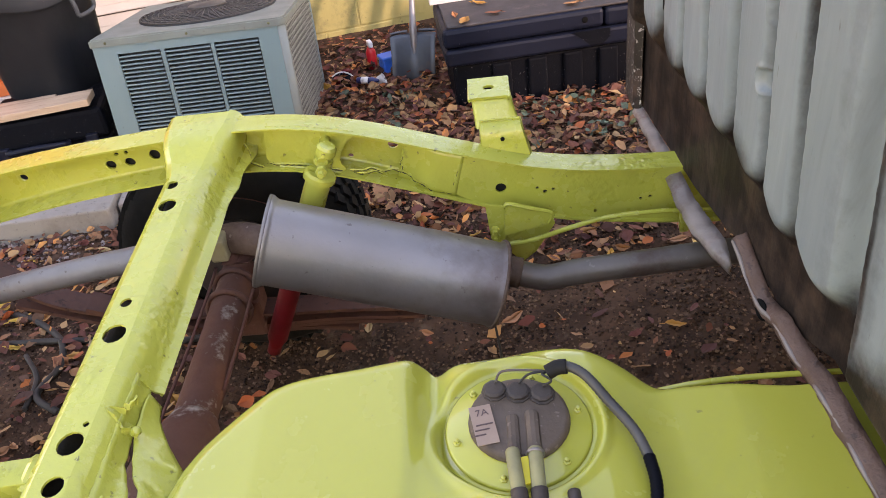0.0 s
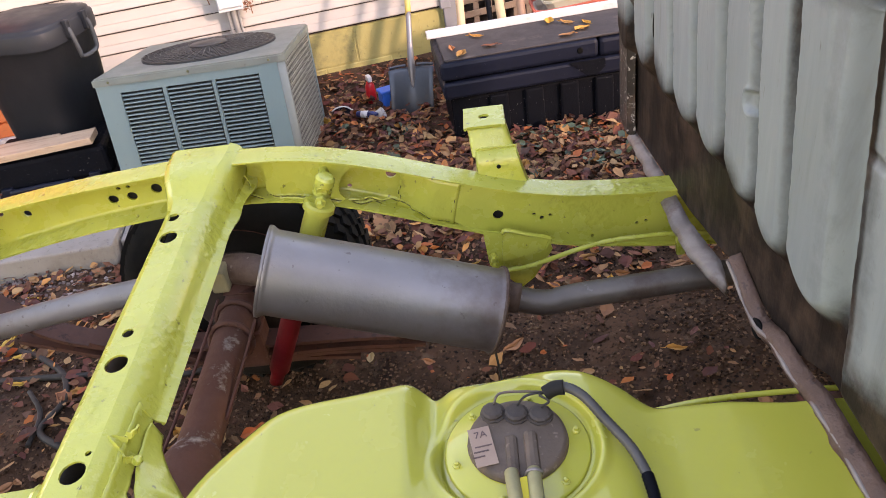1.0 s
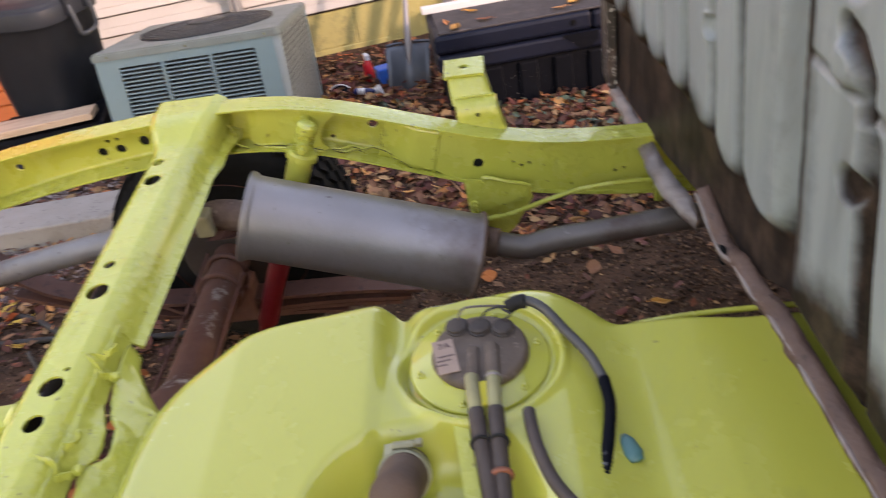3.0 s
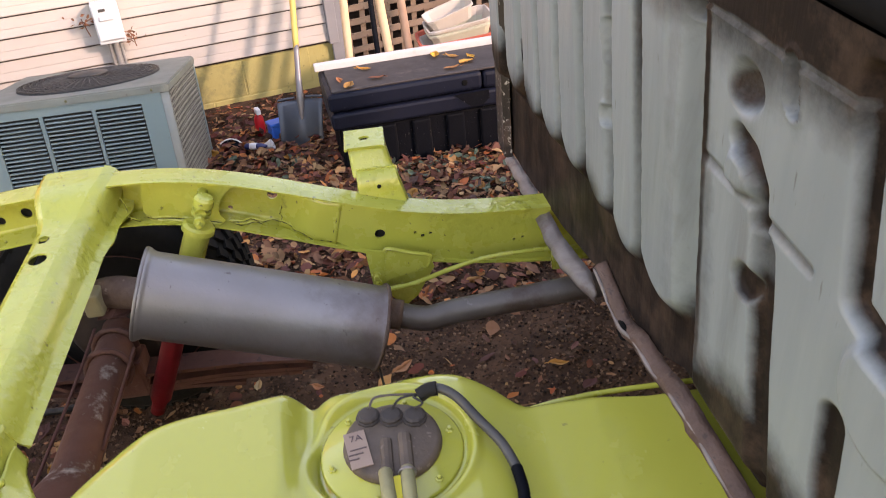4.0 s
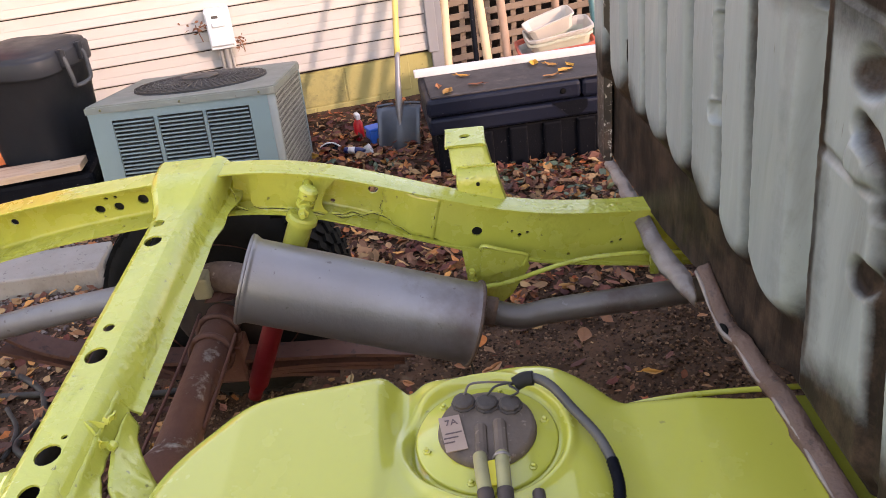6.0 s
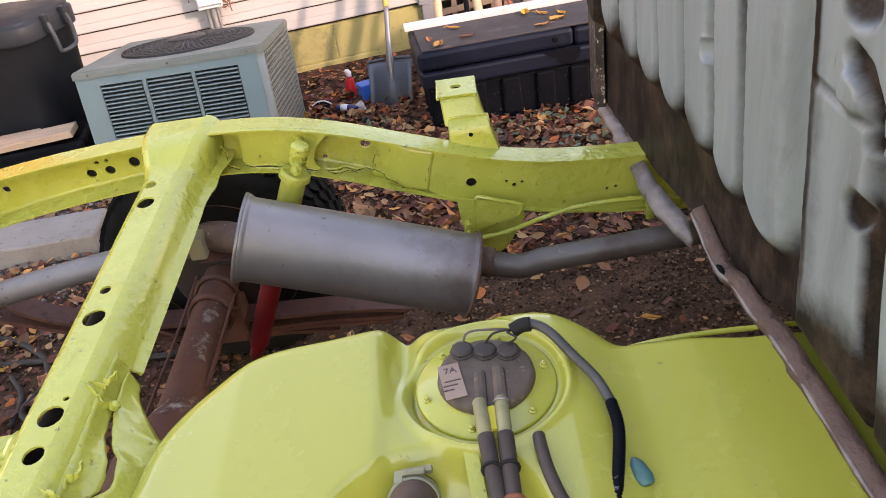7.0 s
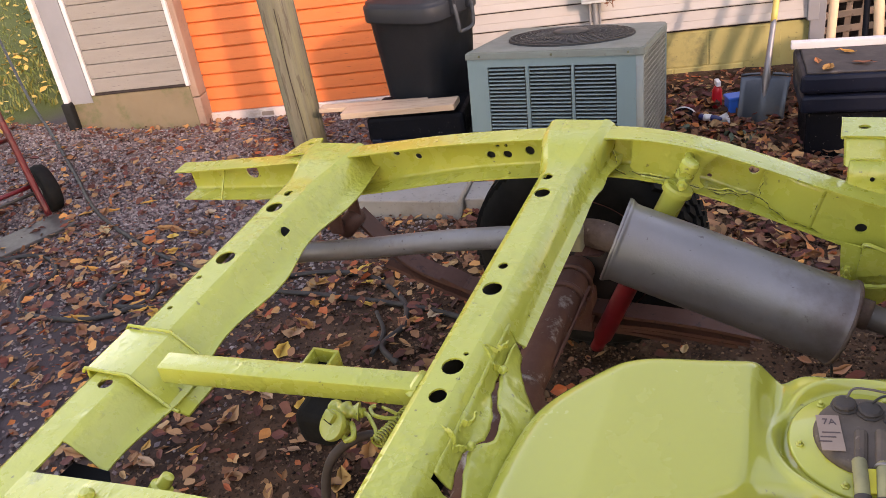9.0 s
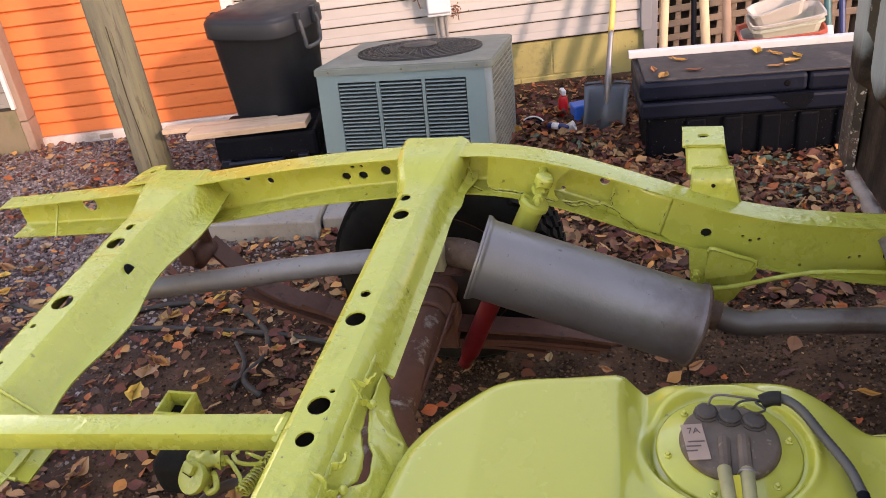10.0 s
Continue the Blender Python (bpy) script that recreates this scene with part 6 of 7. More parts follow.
def build_ac():
    m = Matrix.Translation((-1.515, 3.345, 0.55)) @ Matrix.Rotation(radians(2.8), 4, "Z") @ Matrix.Rotation(radians(-7.5), 4, "X") @ Matrix.Translation((0, 0, -0.615))
    ac = thing("air_conditioner", m, "blue-grey outdoor air conditioner with louvred front and dusty top", "air conditioner")
    W, D, Hh, R = 0.790, 0.78, 0.615, 0.03
    part("pad", box((-0.06, -0.04, -0.06), (W + 0.06, D + 0.06, 0.03), 0.01), concrete, ac, "pale concrete pad")
    part("base_pan", box((0.0, 0.0, 0.03), (W - 0.02, D, 0.07), 0.006), ac_mat, ac)
    part("core", box((0.03, 0.034, 0.06), (W - 0.006, D - 0.052, Hh - 0.03)), ac_dark, ac)
    # front sheet with three louvred windows
    cols = [(0.095, 0.272), (0.288, 0.480), (0.494, 0.678)]
    outline = [(0, 0.06), (W - R, 0.06), (W - R, Hh - 0.02), (0, Hh - 0.02)]
    gaps = [[(a, 0.10), (b, 0.10), (b, Hh - 0.058), (a, Hh - 0.058)] for a, b in cols]
    body = part("front_panel", plate(outline, gaps, 0.014, lambda a, b, d: (a, d, b)), ac_mat, ac)
    for a, b in cols:
        first = None
        for k in range(27):
            z = 0.108 + 0.0168 * k
            if first is None:
                bm = bmesh.new()
                sec = [(-0.005, -0.002), (-0.003, -0.004), (0.013, -0.001), (0.013, 0.0025), (-0.004, 0.002)]
                ls = [[bm.verts.new((x, y, zz)) for y, zz in sec] for x in (a + 0.004, b - 0.004)]
                for q in range(5):
                    bm.faces.new((ls[0][q], ls[0][(q + 1) % 5], ls[1][(q + 1) % 5], ls[1][q]))
                bm.faces.new(ls[0][::-1]), bm.faces.new(ls[1])
                bmesh.ops.recalc_face_normals(bm, faces=bm.faces[:])
                first = part("louvre", bm, ac_mat, body, m=Matrix.Translation((0, 0, z)))
            else:
                share("louvre", first.data, body, Matrix.Translation((0, 0, z)))
    part("side_panel", box((0.0, 0.019, 0.07), (0.012, D, Hh - 0.02), 0.002), ac_mat, ac)
    part("back_panel", box((0.012, D - 0.012, 0.07), (W - 0.012, D, Hh - 0.02), 0.002), ac_mat, ac)
    guard = part("corner_post", strip(lambda z: [(W - R + R * math.sin(a), R - R * math.cos(a), z) for a in [math.pi / 2 * k / 8 for k in range(9)]], [0.065, 0.3, Hh - 0.02], 0.006), ac_side_mat, ac, smooth=True)
    part("corner_post", box((W - 0.012, D - 0.05, 0.07), (W, D - 0.013, Hh - 0.02), 0.002), ac_mat, ac)
    wires = bmesh.new()
    for k in range(21):
        box((W - 0.0025, 0.034, 0.085 + 0.0245 * k), (W - 0.0005, D - 0.052, 0.0925 + 0.0245 * k), 0, None, wires)
    for k in range(22):
        box((W - 0.0020, 0.036 + 0.0315 * k, 0.075), (W, 0.0455 + 0.0315 * k, Hh - 0.021), 0, None, wires)
    tagged(part("coil_guard", wires, guard_mat, guard, "grey perforated coil guard"), kind="stuff")
    def rounded(grow):
        ring = [(-grow, -grow)]
        for cx, cy, a0 in ((W - R, R, -90), (W - 0.04, D - 0.04, 0)):
            r = (R if a0 else 0.04) + grow
            ring += [(cx + r * math.cos(radians(a0 + 15 * k)), cy + r * math.sin(radians(a0 + 15 * k))) for k in range(7)]
        return ring + [(-grow, D + grow)]

    lid = plate(rounded(0.006), [], 0.026, lambda a, b, d: (a, b, Hh - 0.022 + d))
    plate(rounded(0.0), [], 0.006, lambda a, b, d: (a, b, Hh + 0.004 + d), lid)
    top = part("top_panel", lid, ac_top_mat, ac, "dusty grey top with a round fan opening")
    # The top is closed; a dark disc stands for the shaded fan opening.
    part("fan_well", lathe([(0.0, 0.0), (0.300, 0.0), (0.300, 0.004), (0.285, 0.006), (0.0, 0.003)], 48, Matrix.Translation((W / 2, D / 2, Hh + 0.0095))), ac_dark, top)
    rings = bmesh.new()
    for k in range(9):
        r = 0.085 + 0.0262 * k
        z = Hh + 0.012 + 0.02 * math.cos(r / 0.34 * 1.4)
        tube([(W / 2 + r * math.cos(a), D / 2 + r * math.sin(a), z) for a in [2 * math.pi * q / 40 for q in range(41)]], 0.003, 5, per=1, bm=rings)
    for k in range(48):
        a = 2 * math.pi * k / 48
        tube([(W / 2 + r * math.cos(a), D / 2 + r * math.sin(a), Hh + 0.014 + 0.02 * math.cos(r / 0.34 * 1.4)) for r in (0.08, 0.19, 0.298)], 0.002, 4, per=1, bm=rings)
    part("fan_grille", rings, grille_mat, top, "dark wire fan grille")
    part("fan_cap", lathe([(0.0, 0.0), (0.085, 0.0), (0.08, 0.008), (0.0, 0.012)], 28, Matrix.Translation((W / 2, D / 2, Hh + 0.034))), grille_mat, top)
    for x in (0.06, W / 2, W - 0.06):
        part("screw", lathe([(0.0, 0), (0.006, 0), (0.004, 0.003), (0.0, 0.003)], 8, Matrix.Translation((x, -0.007, Hh - 0.008)) @ Matrix.Rotation(radians(90), 4, "X")), bolt_mat, top)


def square_lathe(profile, power=4.6, seg=56, depth=0.94):
    """A turned shape drawn out to a rounded square, from (half width, height) pairs."""
    bm = bmesh.new()
    loops = []
    for r, z in profile:
        row = []
        for k in range(seg):
            c, q = math.cos(2 * math.pi * k / seg), math.sin(2 * math.pi * k / seg)
            f = r / (abs(c) ** power + abs(q) ** power) ** (1 / power)
            row.append(bm.verts.new((f * c, depth * f * q, z)))
        loops.append(row)
    for a, b in zip(loops, loops[1:]):
        for k in range(seg):
            bm.faces.new((a[k], a[(k + 1) % seg], b[(k + 1) % seg], b[k])).smooth = True
    bm.faces.new(loops[0][::-1]), bm.faces.new(loops[-1])
    bmesh.ops.recalc_face_normals(bm, faces=bm.faces[:])
    return bm


def build_trash_can():
    m = Matrix.Translation((-1.88, 3.68, 0.0)) @ Matrix.Rotation(radians(-12), 4, "Z") @ Matrix.Diagonal((0.98, 0.98, 1.04, 1))
    can = thing("trash_can", m, "tall black plastic trash can with lid and bail handles", "trash can")
    part("body", square_lathe([(0.165, 0.0), (0.172, 0.012), (0.176, 0.06), (0.222, 0.640), (0.232, 0.644), (0.234, 0.668), (0.226, 0.672)]), can_mat, can)
    part("lid", square_lathe([(0.232, 0.648), (0.240, 0.645), (0.242, 0.655), (0.243, 0.712), (0.239, 0.719), (0.232, 0.721), (0.231, 0.731), (0.226, 0.737), (0.200, 0.739), (0.19, 0.747), (0.10, 0.750), (0.04, 0.751)]), can_mat, can, "black plastic lid with stepped edge")
    for side in (1, -1):
        x = 0.243 * side
        handle = part("handle", tube([(x, 0.062, 0.700), (x + 0.022 * side, 0.070, 0.690), (x + 0.030 * side, 0.064, 0.610), (x + 0.026 * side, 0.048, 0.575), (x + 0.026 * side, -0.048, 0.575), (x + 0.030 * side, -0.064, 0.610), (x + 0.022 * side, -0.070, 0.690), (x, -0.062, 0.700)], 0.0095, 8, per=4), grip_mat, can, "dusty grey bail handle")
        for y in (-0.066, 0.066):
            part("latch", box((-0.012, -0.014, -0.03), (0.014, 0.014, 0.045), 0.005, Matrix.Translation((x + 0.008 * side, y, 0.690))), can_mat, handle)


def build_tool_case():
    case = thing("tool_case", Matrix.Translation((-2.00, 3.47, 0.0)) @ Matrix.Rotation(radians(12), 4, "Z"), "black plastic tool case lying under a plank", "tool case")
    body = part("body", box((-0.10, -0.22, 0.0), (0.40, 0.12, 0.14), 0.02), box_black, case)
    part("lid", box((-0.095, -0.215, 0.142), (0.395, 0.115, 0.276), 0.02), box_black, case)
    part("handle", tube([(-0.02, -0.22, 0.15), (-0.01, -0.27, 0.165), (0.10, -0.275, 0.17), (0.21, -0.27, 0.165), (0.22, -0.22, 0.15)], 0.012, 10), navy_mat, case, "dark grey carry handle")
    for x in (-0.05, 0.32):
        part("latch", box((x - 0.025, -0.232, 0.10), (x + 0.025, -0.21, 0.17), 0.005), navy_mat, case)


def build_plank():
    ob = part("plank", box((-0.16, -0.06, 0.0), (0.42, 0.06, 0.030), 0.003), lumber, None, m=Matrix.Translation((-2.02, 3.30, 0.285)) @ Matrix.Rotation(radians(9), 4, "Z") @ Matrix.Rotation(radians(-2), 4, "Y"))
    tagged(ob, "raw pale lumber plank with a splintered end", "plank")
    back = part("plank", box((-0.30, -0.035, 0.0), (0.26, 0.035, 0.022), 0.003), lumber, None, m=Matrix.Translation((-2.06, 3.395, 0.280)) @ Matrix.Rotation(radians(12), 4, "Z"))
    tagged(back, "narrow pale lumber board lying behind the plank", "plank")
    bag = part("black_bag", lathe([(0.0, 0.0), (0.16, 0.0), (0.20, 0.06), (0.18, 0.16), (0.11, 0.25), (0.05, 0.282), (0.0, 0.284)], 18), rubber, None, m=Matrix.Translation((-1.72, 3.44, -0.03)) @ Matrix.Diagonal((0.85, 0.7, 0.85, 1)))
    for v in bag.data.vertices:
        v.co += 0.035 * Vector((noise.noise(v.co * 9), noise.noise(v.co * 9 + Vector((5, 0, 0))), 0.4 * noise.noise(v.co * 7 + Vector((0, 5, 0)))))
    tagged(bag, "crumpled black plastic bag beneath the plank end", "bag")


def build_post():
    m = Matrix.Translation((-2.52, 3.42, -0.1)) @ Matrix.Rotation(radians(-1.5), 4, "Y") @ Matrix.Rotation(radians(12), 4, "Z")
    bm = bmesh.new()
    k, rings = 20, 30
    loops = []
    for j in range(rings + 1):
        z = 2.7 * j / rings
        row = []
        for i in range(k):
            a = 2 * math.pi * i / k
            r = 0.086 * (1 + 0.05 * noise.noise(Vector((math.cos(a) * 2, math.sin(a) * 2, z * 0.8))) + 0.02 * noise.noise(Vector((math.cos(a) * 8, math.sin(a) * 8, z * 2))))
            sq = 1 / max(abs(math.cos(a)), abs(math.sin(a))) ** 0.22
            row.append(bm.verts.new((r * sq * math.cos(a), r * sq * math.sin(a), z)))
        loops.append(row)
    for a, b in zip(loops, loops[1:]):
        for i in range(k):
            bm.faces.new((a[i], a[(i + 1) % k], b[(i + 1) % k], b[i]))
    bm.faces.new(loops[0][::-1]), bm.faces.new(loops[-1])
    ob = part("wooden_post", bm, post_mat, None, m=m)
    tagged(ob, "weathered grey-brown wooden post set in the gravel", "post")
    for a0, z0, z1 in ((4.2, 0.3, 1.4), (4.9, 0.1, 0.9), (5.4, 0.7, 2.0)):
        crack = tube([(0.0875 * math.cos(a0 + 0.05 * math.sin(q)), 0.0875 * math.sin(a0 + 0.05 * math.sin(q)), z0 + (z1 - z0) * q / 8) for q in range(9)], 0.002, 5)
        part("crack", crack, deck_dark, ob)


def build_disconnect():
    m = WALL @ Matrix.Translation((2.405, -0.02, 0.465))
    ob = thing("electrical_box", m, "pale grey electrical disconnect box on the siding", "electrical box")
    part("box_body", box((0.0, -0.07, 0.0), (0.135, 0.03, 0.21), 0.006), box_grey, ob)
    cover = part("cover", box((0.004, -0.085, 0.02), (0.131, -0.07, 0.205), 0.008), box_grey, ob)
    part("handle", box((0.03, -0.095, 0.125), (0.10, -0.084, 0.15), 0.004), box_grey, cover)
    part("knockout", box((0.035, -0.09, 0.17), (0.07, -0.084, 0.185), 0.002), grille_mat, cover)
    for x, r in ((0.045, 0.009), (0.075, 0.017), (0.10, 0.008)):
        part("conduit", tube([(x, -0.03, 0.0), (x, -0.03, -0.10), (x + 0.01, -0.05, -0.30), (x + 0.02, -0.2, -0.42)], r, 10), conduit_grey if r < 0.016 else conduit_grey, ob, "grey conduit running down")
    rr = random.Random(5)
    for x0, z0, count in ((-0.045, 0.12, 22), (0.165, 0.03, 16)):
        tuft = bmesh.new()
        for k in range(count):
            turn_leaf = Euler((rr.uniform(0, 6), rr.uniform(0, 6), rr.uniform(0, 6))).to_matrix().to_4x4()
            spot = Matrix.Translation((x0 + rr.gauss(0, 0.026), -0.05 + rr.gauss(0, 0.012), z0 + rr.gauss(0, 0.026))) @ turn_leaf @ Matrix.Diagonal((0.03, 0.03, 0.03, 1))
            ring = [tuft.verts.new(spot @ Vector(p)) for p in ((0, -0.5, 0), (0.25, 0, 0.1), (0, 0.6, 0.05), (-0.25, 0, 0.1))]
            tuft.faces.new(ring)
        tube([(0.06, -0.05, z0 - 0.02), ((x0 + 0.06) / 2, -0.07, z0 + 0.02), (x0, -0.05, z0), (x0 + 0.01, -0.04, z0 - 0.07)], 0.003, 5, bm=tuft)
        tagged(part("vine_tuft", tuft, vine_mat, ob, "dry brown vine leaves"), kind="stuff")


def pole(name, a, b, r, material, label, category="tool handle"):
    ob = part(name, tube([a, tuple(0.5 * (p + q) for p, q in zip(a, b)), b], r, 12, per=2), material)
    tagged(ob, label, category, "tools leaning at the wall")
    return ob


def build_shovel():
    ob = thing("shovel", Matrix.Translation((-0.285, 4.10, 0.0)), "square steel shovel with a yellow wooden handle against the wall", "shovel")
    def blade(s):
        z = 0.185 - 0.275 * s
        half = 0.113 - 0.008 * math.sin(s * 3)
        y = -0.05 + 0.09 * (1 - s) - 0.02 * math.sin(s * math.pi)
        return [(half * t - 0.02 * s, y + 0.045 * (t * t) * (-1) + 0.012 * max(0.0, 1 - 4 * abs(t)) * (1 - s), z - (0.008 * (1 - abs(t)) if s == 0 else 0)) for t in (-1, -0.75, -0.45, -0.2, 0, 0.2, 0.45, 0.75, 1)]
    bl = part("blade", strip(blade, [0, 0.08, 0.2, 0.4, 0.6, 0.8, 1.0], 0.004), blade_mat, ob, "worn blue-grey steel blade", True)
    part("step", tube([(-0.113, 0.02, 0.187), (-0.07, 0.035, 0.188), (-0.028, 0.04, 0.188)], 0.008, 6), blade_mat, bl)
    part("step", tube([(0.028, 0.04, 0.188), (0.07, 0.035, 0.188), (0.112, 0.02, 0.186)], 0.008, 6), blade_mat, bl)
    part("socket", tube([(-0.004, 0.005, 0.06), (0.0, 0.035, 0.16), (0.004, 0.07, 0.25), (0.014, 0.18, 0.42)], lambda t: 0.014 + 0.010 * math.sin(math.pi * min(1, t * 1.2)) * (1 - t), 12), steel_grey, ob)
    part("handle", tube([(0.012, 0.17, 0.40), (0.03, 0.34, 0.72), (0.055, 0.60, 1.25)], 0.0155, 12), yellow_grip, ob, "yellow varnished handle")


def build_toolbox():
    m = Matrix.Translation((-0.105, 3.56, -0.06)) @ Matrix.Rotation(radians(7.5), 4, "Z")
    ob = thing("storage_chest", m, "dark navy plastic storage chest with a dusty lid", "storage chest")
    Wd, Dp, Hh = 1.22, 0.42, 0.40
    body = part("body", box((0.03, 0.03, 0.0), (Wd - 0.03, Dp - 0.02, 0.26), 0.02), box_black, ob, "black ribbed lower body")
    for x in (0.20, 0.36, 0.52, 0.68, 0.84, 1.0):
        part("rib", box((x, 0.012, 0.01), (x + 0.085, 0.035, 0.245), 0.01), box_black, body)
    part("rim", box((0.0, 0.0, 0.258), (Wd, Dp, 0.335), 0.014), navy_mat, ob)
    lid = part("lid", box((-0.004, 0.004, 0.342), (0.70, Dp + 0.004, 0.425), 0.018), navy_mat, ob, "navy plastic lid")
    part("lid_end", box((0.704, 0.010, 0.338), (Wd + 0.004, Dp + 0.004, 0.42), 0.018), navy_mat, lid)
    part("lid_top", box((0.02, 0.02, 0.424), (Wd - 0.02, Dp - 0.01, 0.436), 0.006), lid_top, lid, "dusty brown lid top")
    # Recess and lid hole are flat black shapes for the shade inside them.
    part("latch_recess", plate([(0.56, 0.337), (0.725, 0.337), (0.725, 0.30), (0.69, 0.268), (0.64, 0.268)], [], 0.004, lambda a, b, d: (a, -0.003 + d, b)), box_black, ob)
    part("lid_hole", lathe([(0.0, 0.0), (0.012, 0.0), (0.014, 0.003), (0.009, 0.004), (0.0, 0.003)], 16, Matrix.Translation((0.615, 0.0055, 0.385)) @ Matrix.Rotation(radians(90), 4, "X")), dark_void, lid)
    bar = part("white_batten", box((-0.02, Dp - 0.07, 0.0), (Wd - 0.10, Dp - 0.03, 0.032), 0.003), white_trim, None, m=m @ Matrix.Translation((0, 0, 0.436)))
    tagged(bar, "long white painted batten lying on the chest lid", "batten")
    return m


def build_lattice():
    ob = thing("lattice_skirt", Matrix.Translation((-0.10, 5.0, 0)) @ Matrix.Rotation(radians(8), 4, "Z"), "brown wooden lattice skirting below the deck", "lattice")
    part("frame", box((-0.03, -0.03, -0.1), (0.05, 0.03, 1.3), 0.004), grey_trim, ob)
    # Dark sheet that stands for the shade behind the slats.
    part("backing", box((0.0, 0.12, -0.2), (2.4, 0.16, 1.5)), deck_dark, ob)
    part("top_rail", box((0.0, -0.02, 1.2), (2.4, 0.05, 1.32), 0.005), lattice_mat, ob)
    bm_h, bm_v = box((0.0, -0.006, -0.019), (1.6, 0.004, 0.019), 0.002, seg=1), box((-0.016, 0.006, 0.0), (0.016, 0.015, 1.2), 0.002, seg=1)
    h = part("slat", bm_h, lattice_mat, ob, m=Matrix.Translation((0, 0, 0.06)))
    for k in range(1, 15):
        share("slat", h.data, ob, Matrix.Translation((0, 0, 0.06 + 0.083 * k)) @ Matrix.Rotation(radians(-4 + random.random()), 4, "Y"))
    v = part("slat", bm_v, lattice_mat, ob, m=Matrix.Translation((0.08, 0, 0)))
    for k in range(1, 20):
        share("slat", v.data, ob, Matrix.Translation((0.08 + 0.08 * k, 0, 0)) @ Matrix.Rotation(radians(3 * random.random()), 4, "Y"))


def build_leaners():
    pole("wooden_pole", (-0.02, 4.10, 0.0), (0.01, 4.72, 1.25), 0.021, pale_handle, "pale wooden tool handle leaning at the lattice")
    pole("black_pole", (0.14, 4.12, 0.0), (0.12, 4.70, 1.25), 0.014, box_black, "thin black pole leaning at the lattice", "pole")
    pole("wooden_pole", (0.215, 4.10, 0.0), (0.13, 4.72, 1.25), 0.023, pale_handle, "pale wooden tool handle leaning at the lattice")
    pole("wooden_pole", (0.31, 4.12, 0.0), (0.255, 4.74, 1.25), 0.022, old_handle, "old brown wooden tool handle leaning at the lattice")
    g = pole("green_pole", (0.78, 4.14, 0.0), (0.72, 4.78, 1.25), 0.017, green_pole, "dark green pole with a white joint", "pole")
    part("joint", tube([(0.766, 4.29, 0.29), (0.762, 4.33, 0.37)], 0.024, 12, per=1), white_plastic, g, "white plastic joint")
    pole("navy_pole", (0.84, 4.16, 0.0), (0.80, 4.78, 1.25), 0.015, navy_pole, "navy blue pole leaning at the lattice", "pole")
    pole("brown_pole", (0.60, 4.66, 0.0), (0.60, 4.88, 1.25), 0.022, old_handle, "weathered brown pole leaning at the lattice", "pole")
    kinds = {"white": (pot_white, "dirty white plastic planter trough in a stack"), "red": (pot_red, "terracotta-red plastic planter trough in a stack"), "pale": (pot_pale, "pale greenish plastic planter trough in a stack")}
    for half, z, tall, tilt, yaw, dx, colour in ((0.185, 0.02, 0.15, 0, 3, 0.0, "white"), (0.178, 0.17, 0.15, -1, 4, -0.008, "white"), (0.190, 0.250, 0.105, -2.5, 5, 0.0, "white"), (0.203, 0.265, 0.112, -3.5, 5, 0.0, "red"), (0.172, 0.325, 0.095, -6, 7, 0.020, "pale"), (0.176, 0.352, 0.092, -7, 7, 0.022, "white"), (0.130, 0.425, 0.075, -15, 10, -0.020, "white")):
        bm = bmesh.new()
        rows = [(half * 0.80, 0.0, 0.52), (half * 0.93, tall * 0.84, 0.52), (half, tall * 0.86, 0.54), (half, tall, 0.54), (half * 0.95, tall, 0.50), (half * 0.90, tall * 0.8, 0.48), (half * 0.78, 0.012, 0.46)]
        loops = []
        for r, h, d in rows:
            ring = []
            for k in range(28):
                c, q = math.cos(2 * math.pi * k / 28), math.sin(2 * math.pi * k / 28)
                f = r / (abs(c) ** 7 + abs(q) ** 7) ** (1 / 7)
                ring.append(bm.verts.new((f * c, d * f * q, h)))
            loops.append(ring)
        for a, b in zip(loops, loops[1:]):
            for k in range(28):
                bm.faces.new((a[k], a[(k + 1) % 28], b[(k + 1) % 28], b[k]))
        bm.faces.new(loops[0][::-1]), bm.faces.new(loops[-1])
        bmesh.ops.recalc_face_normals(bm, faces=bm.faces[:])
        ob = part("planter", bm, kinds[colour][0], None, m=Matrix.Translation((0.55 + dx, 4.34, z)) @ Matrix.Rotation(radians(yaw), 4, "Z") @ Matrix.Rotation(radians(tilt), 4, "Y") @ Matrix.Rotation(radians(9), 4, "X"))
        tagged(ob, kinds[colour][1], "planter", "stack of planters")


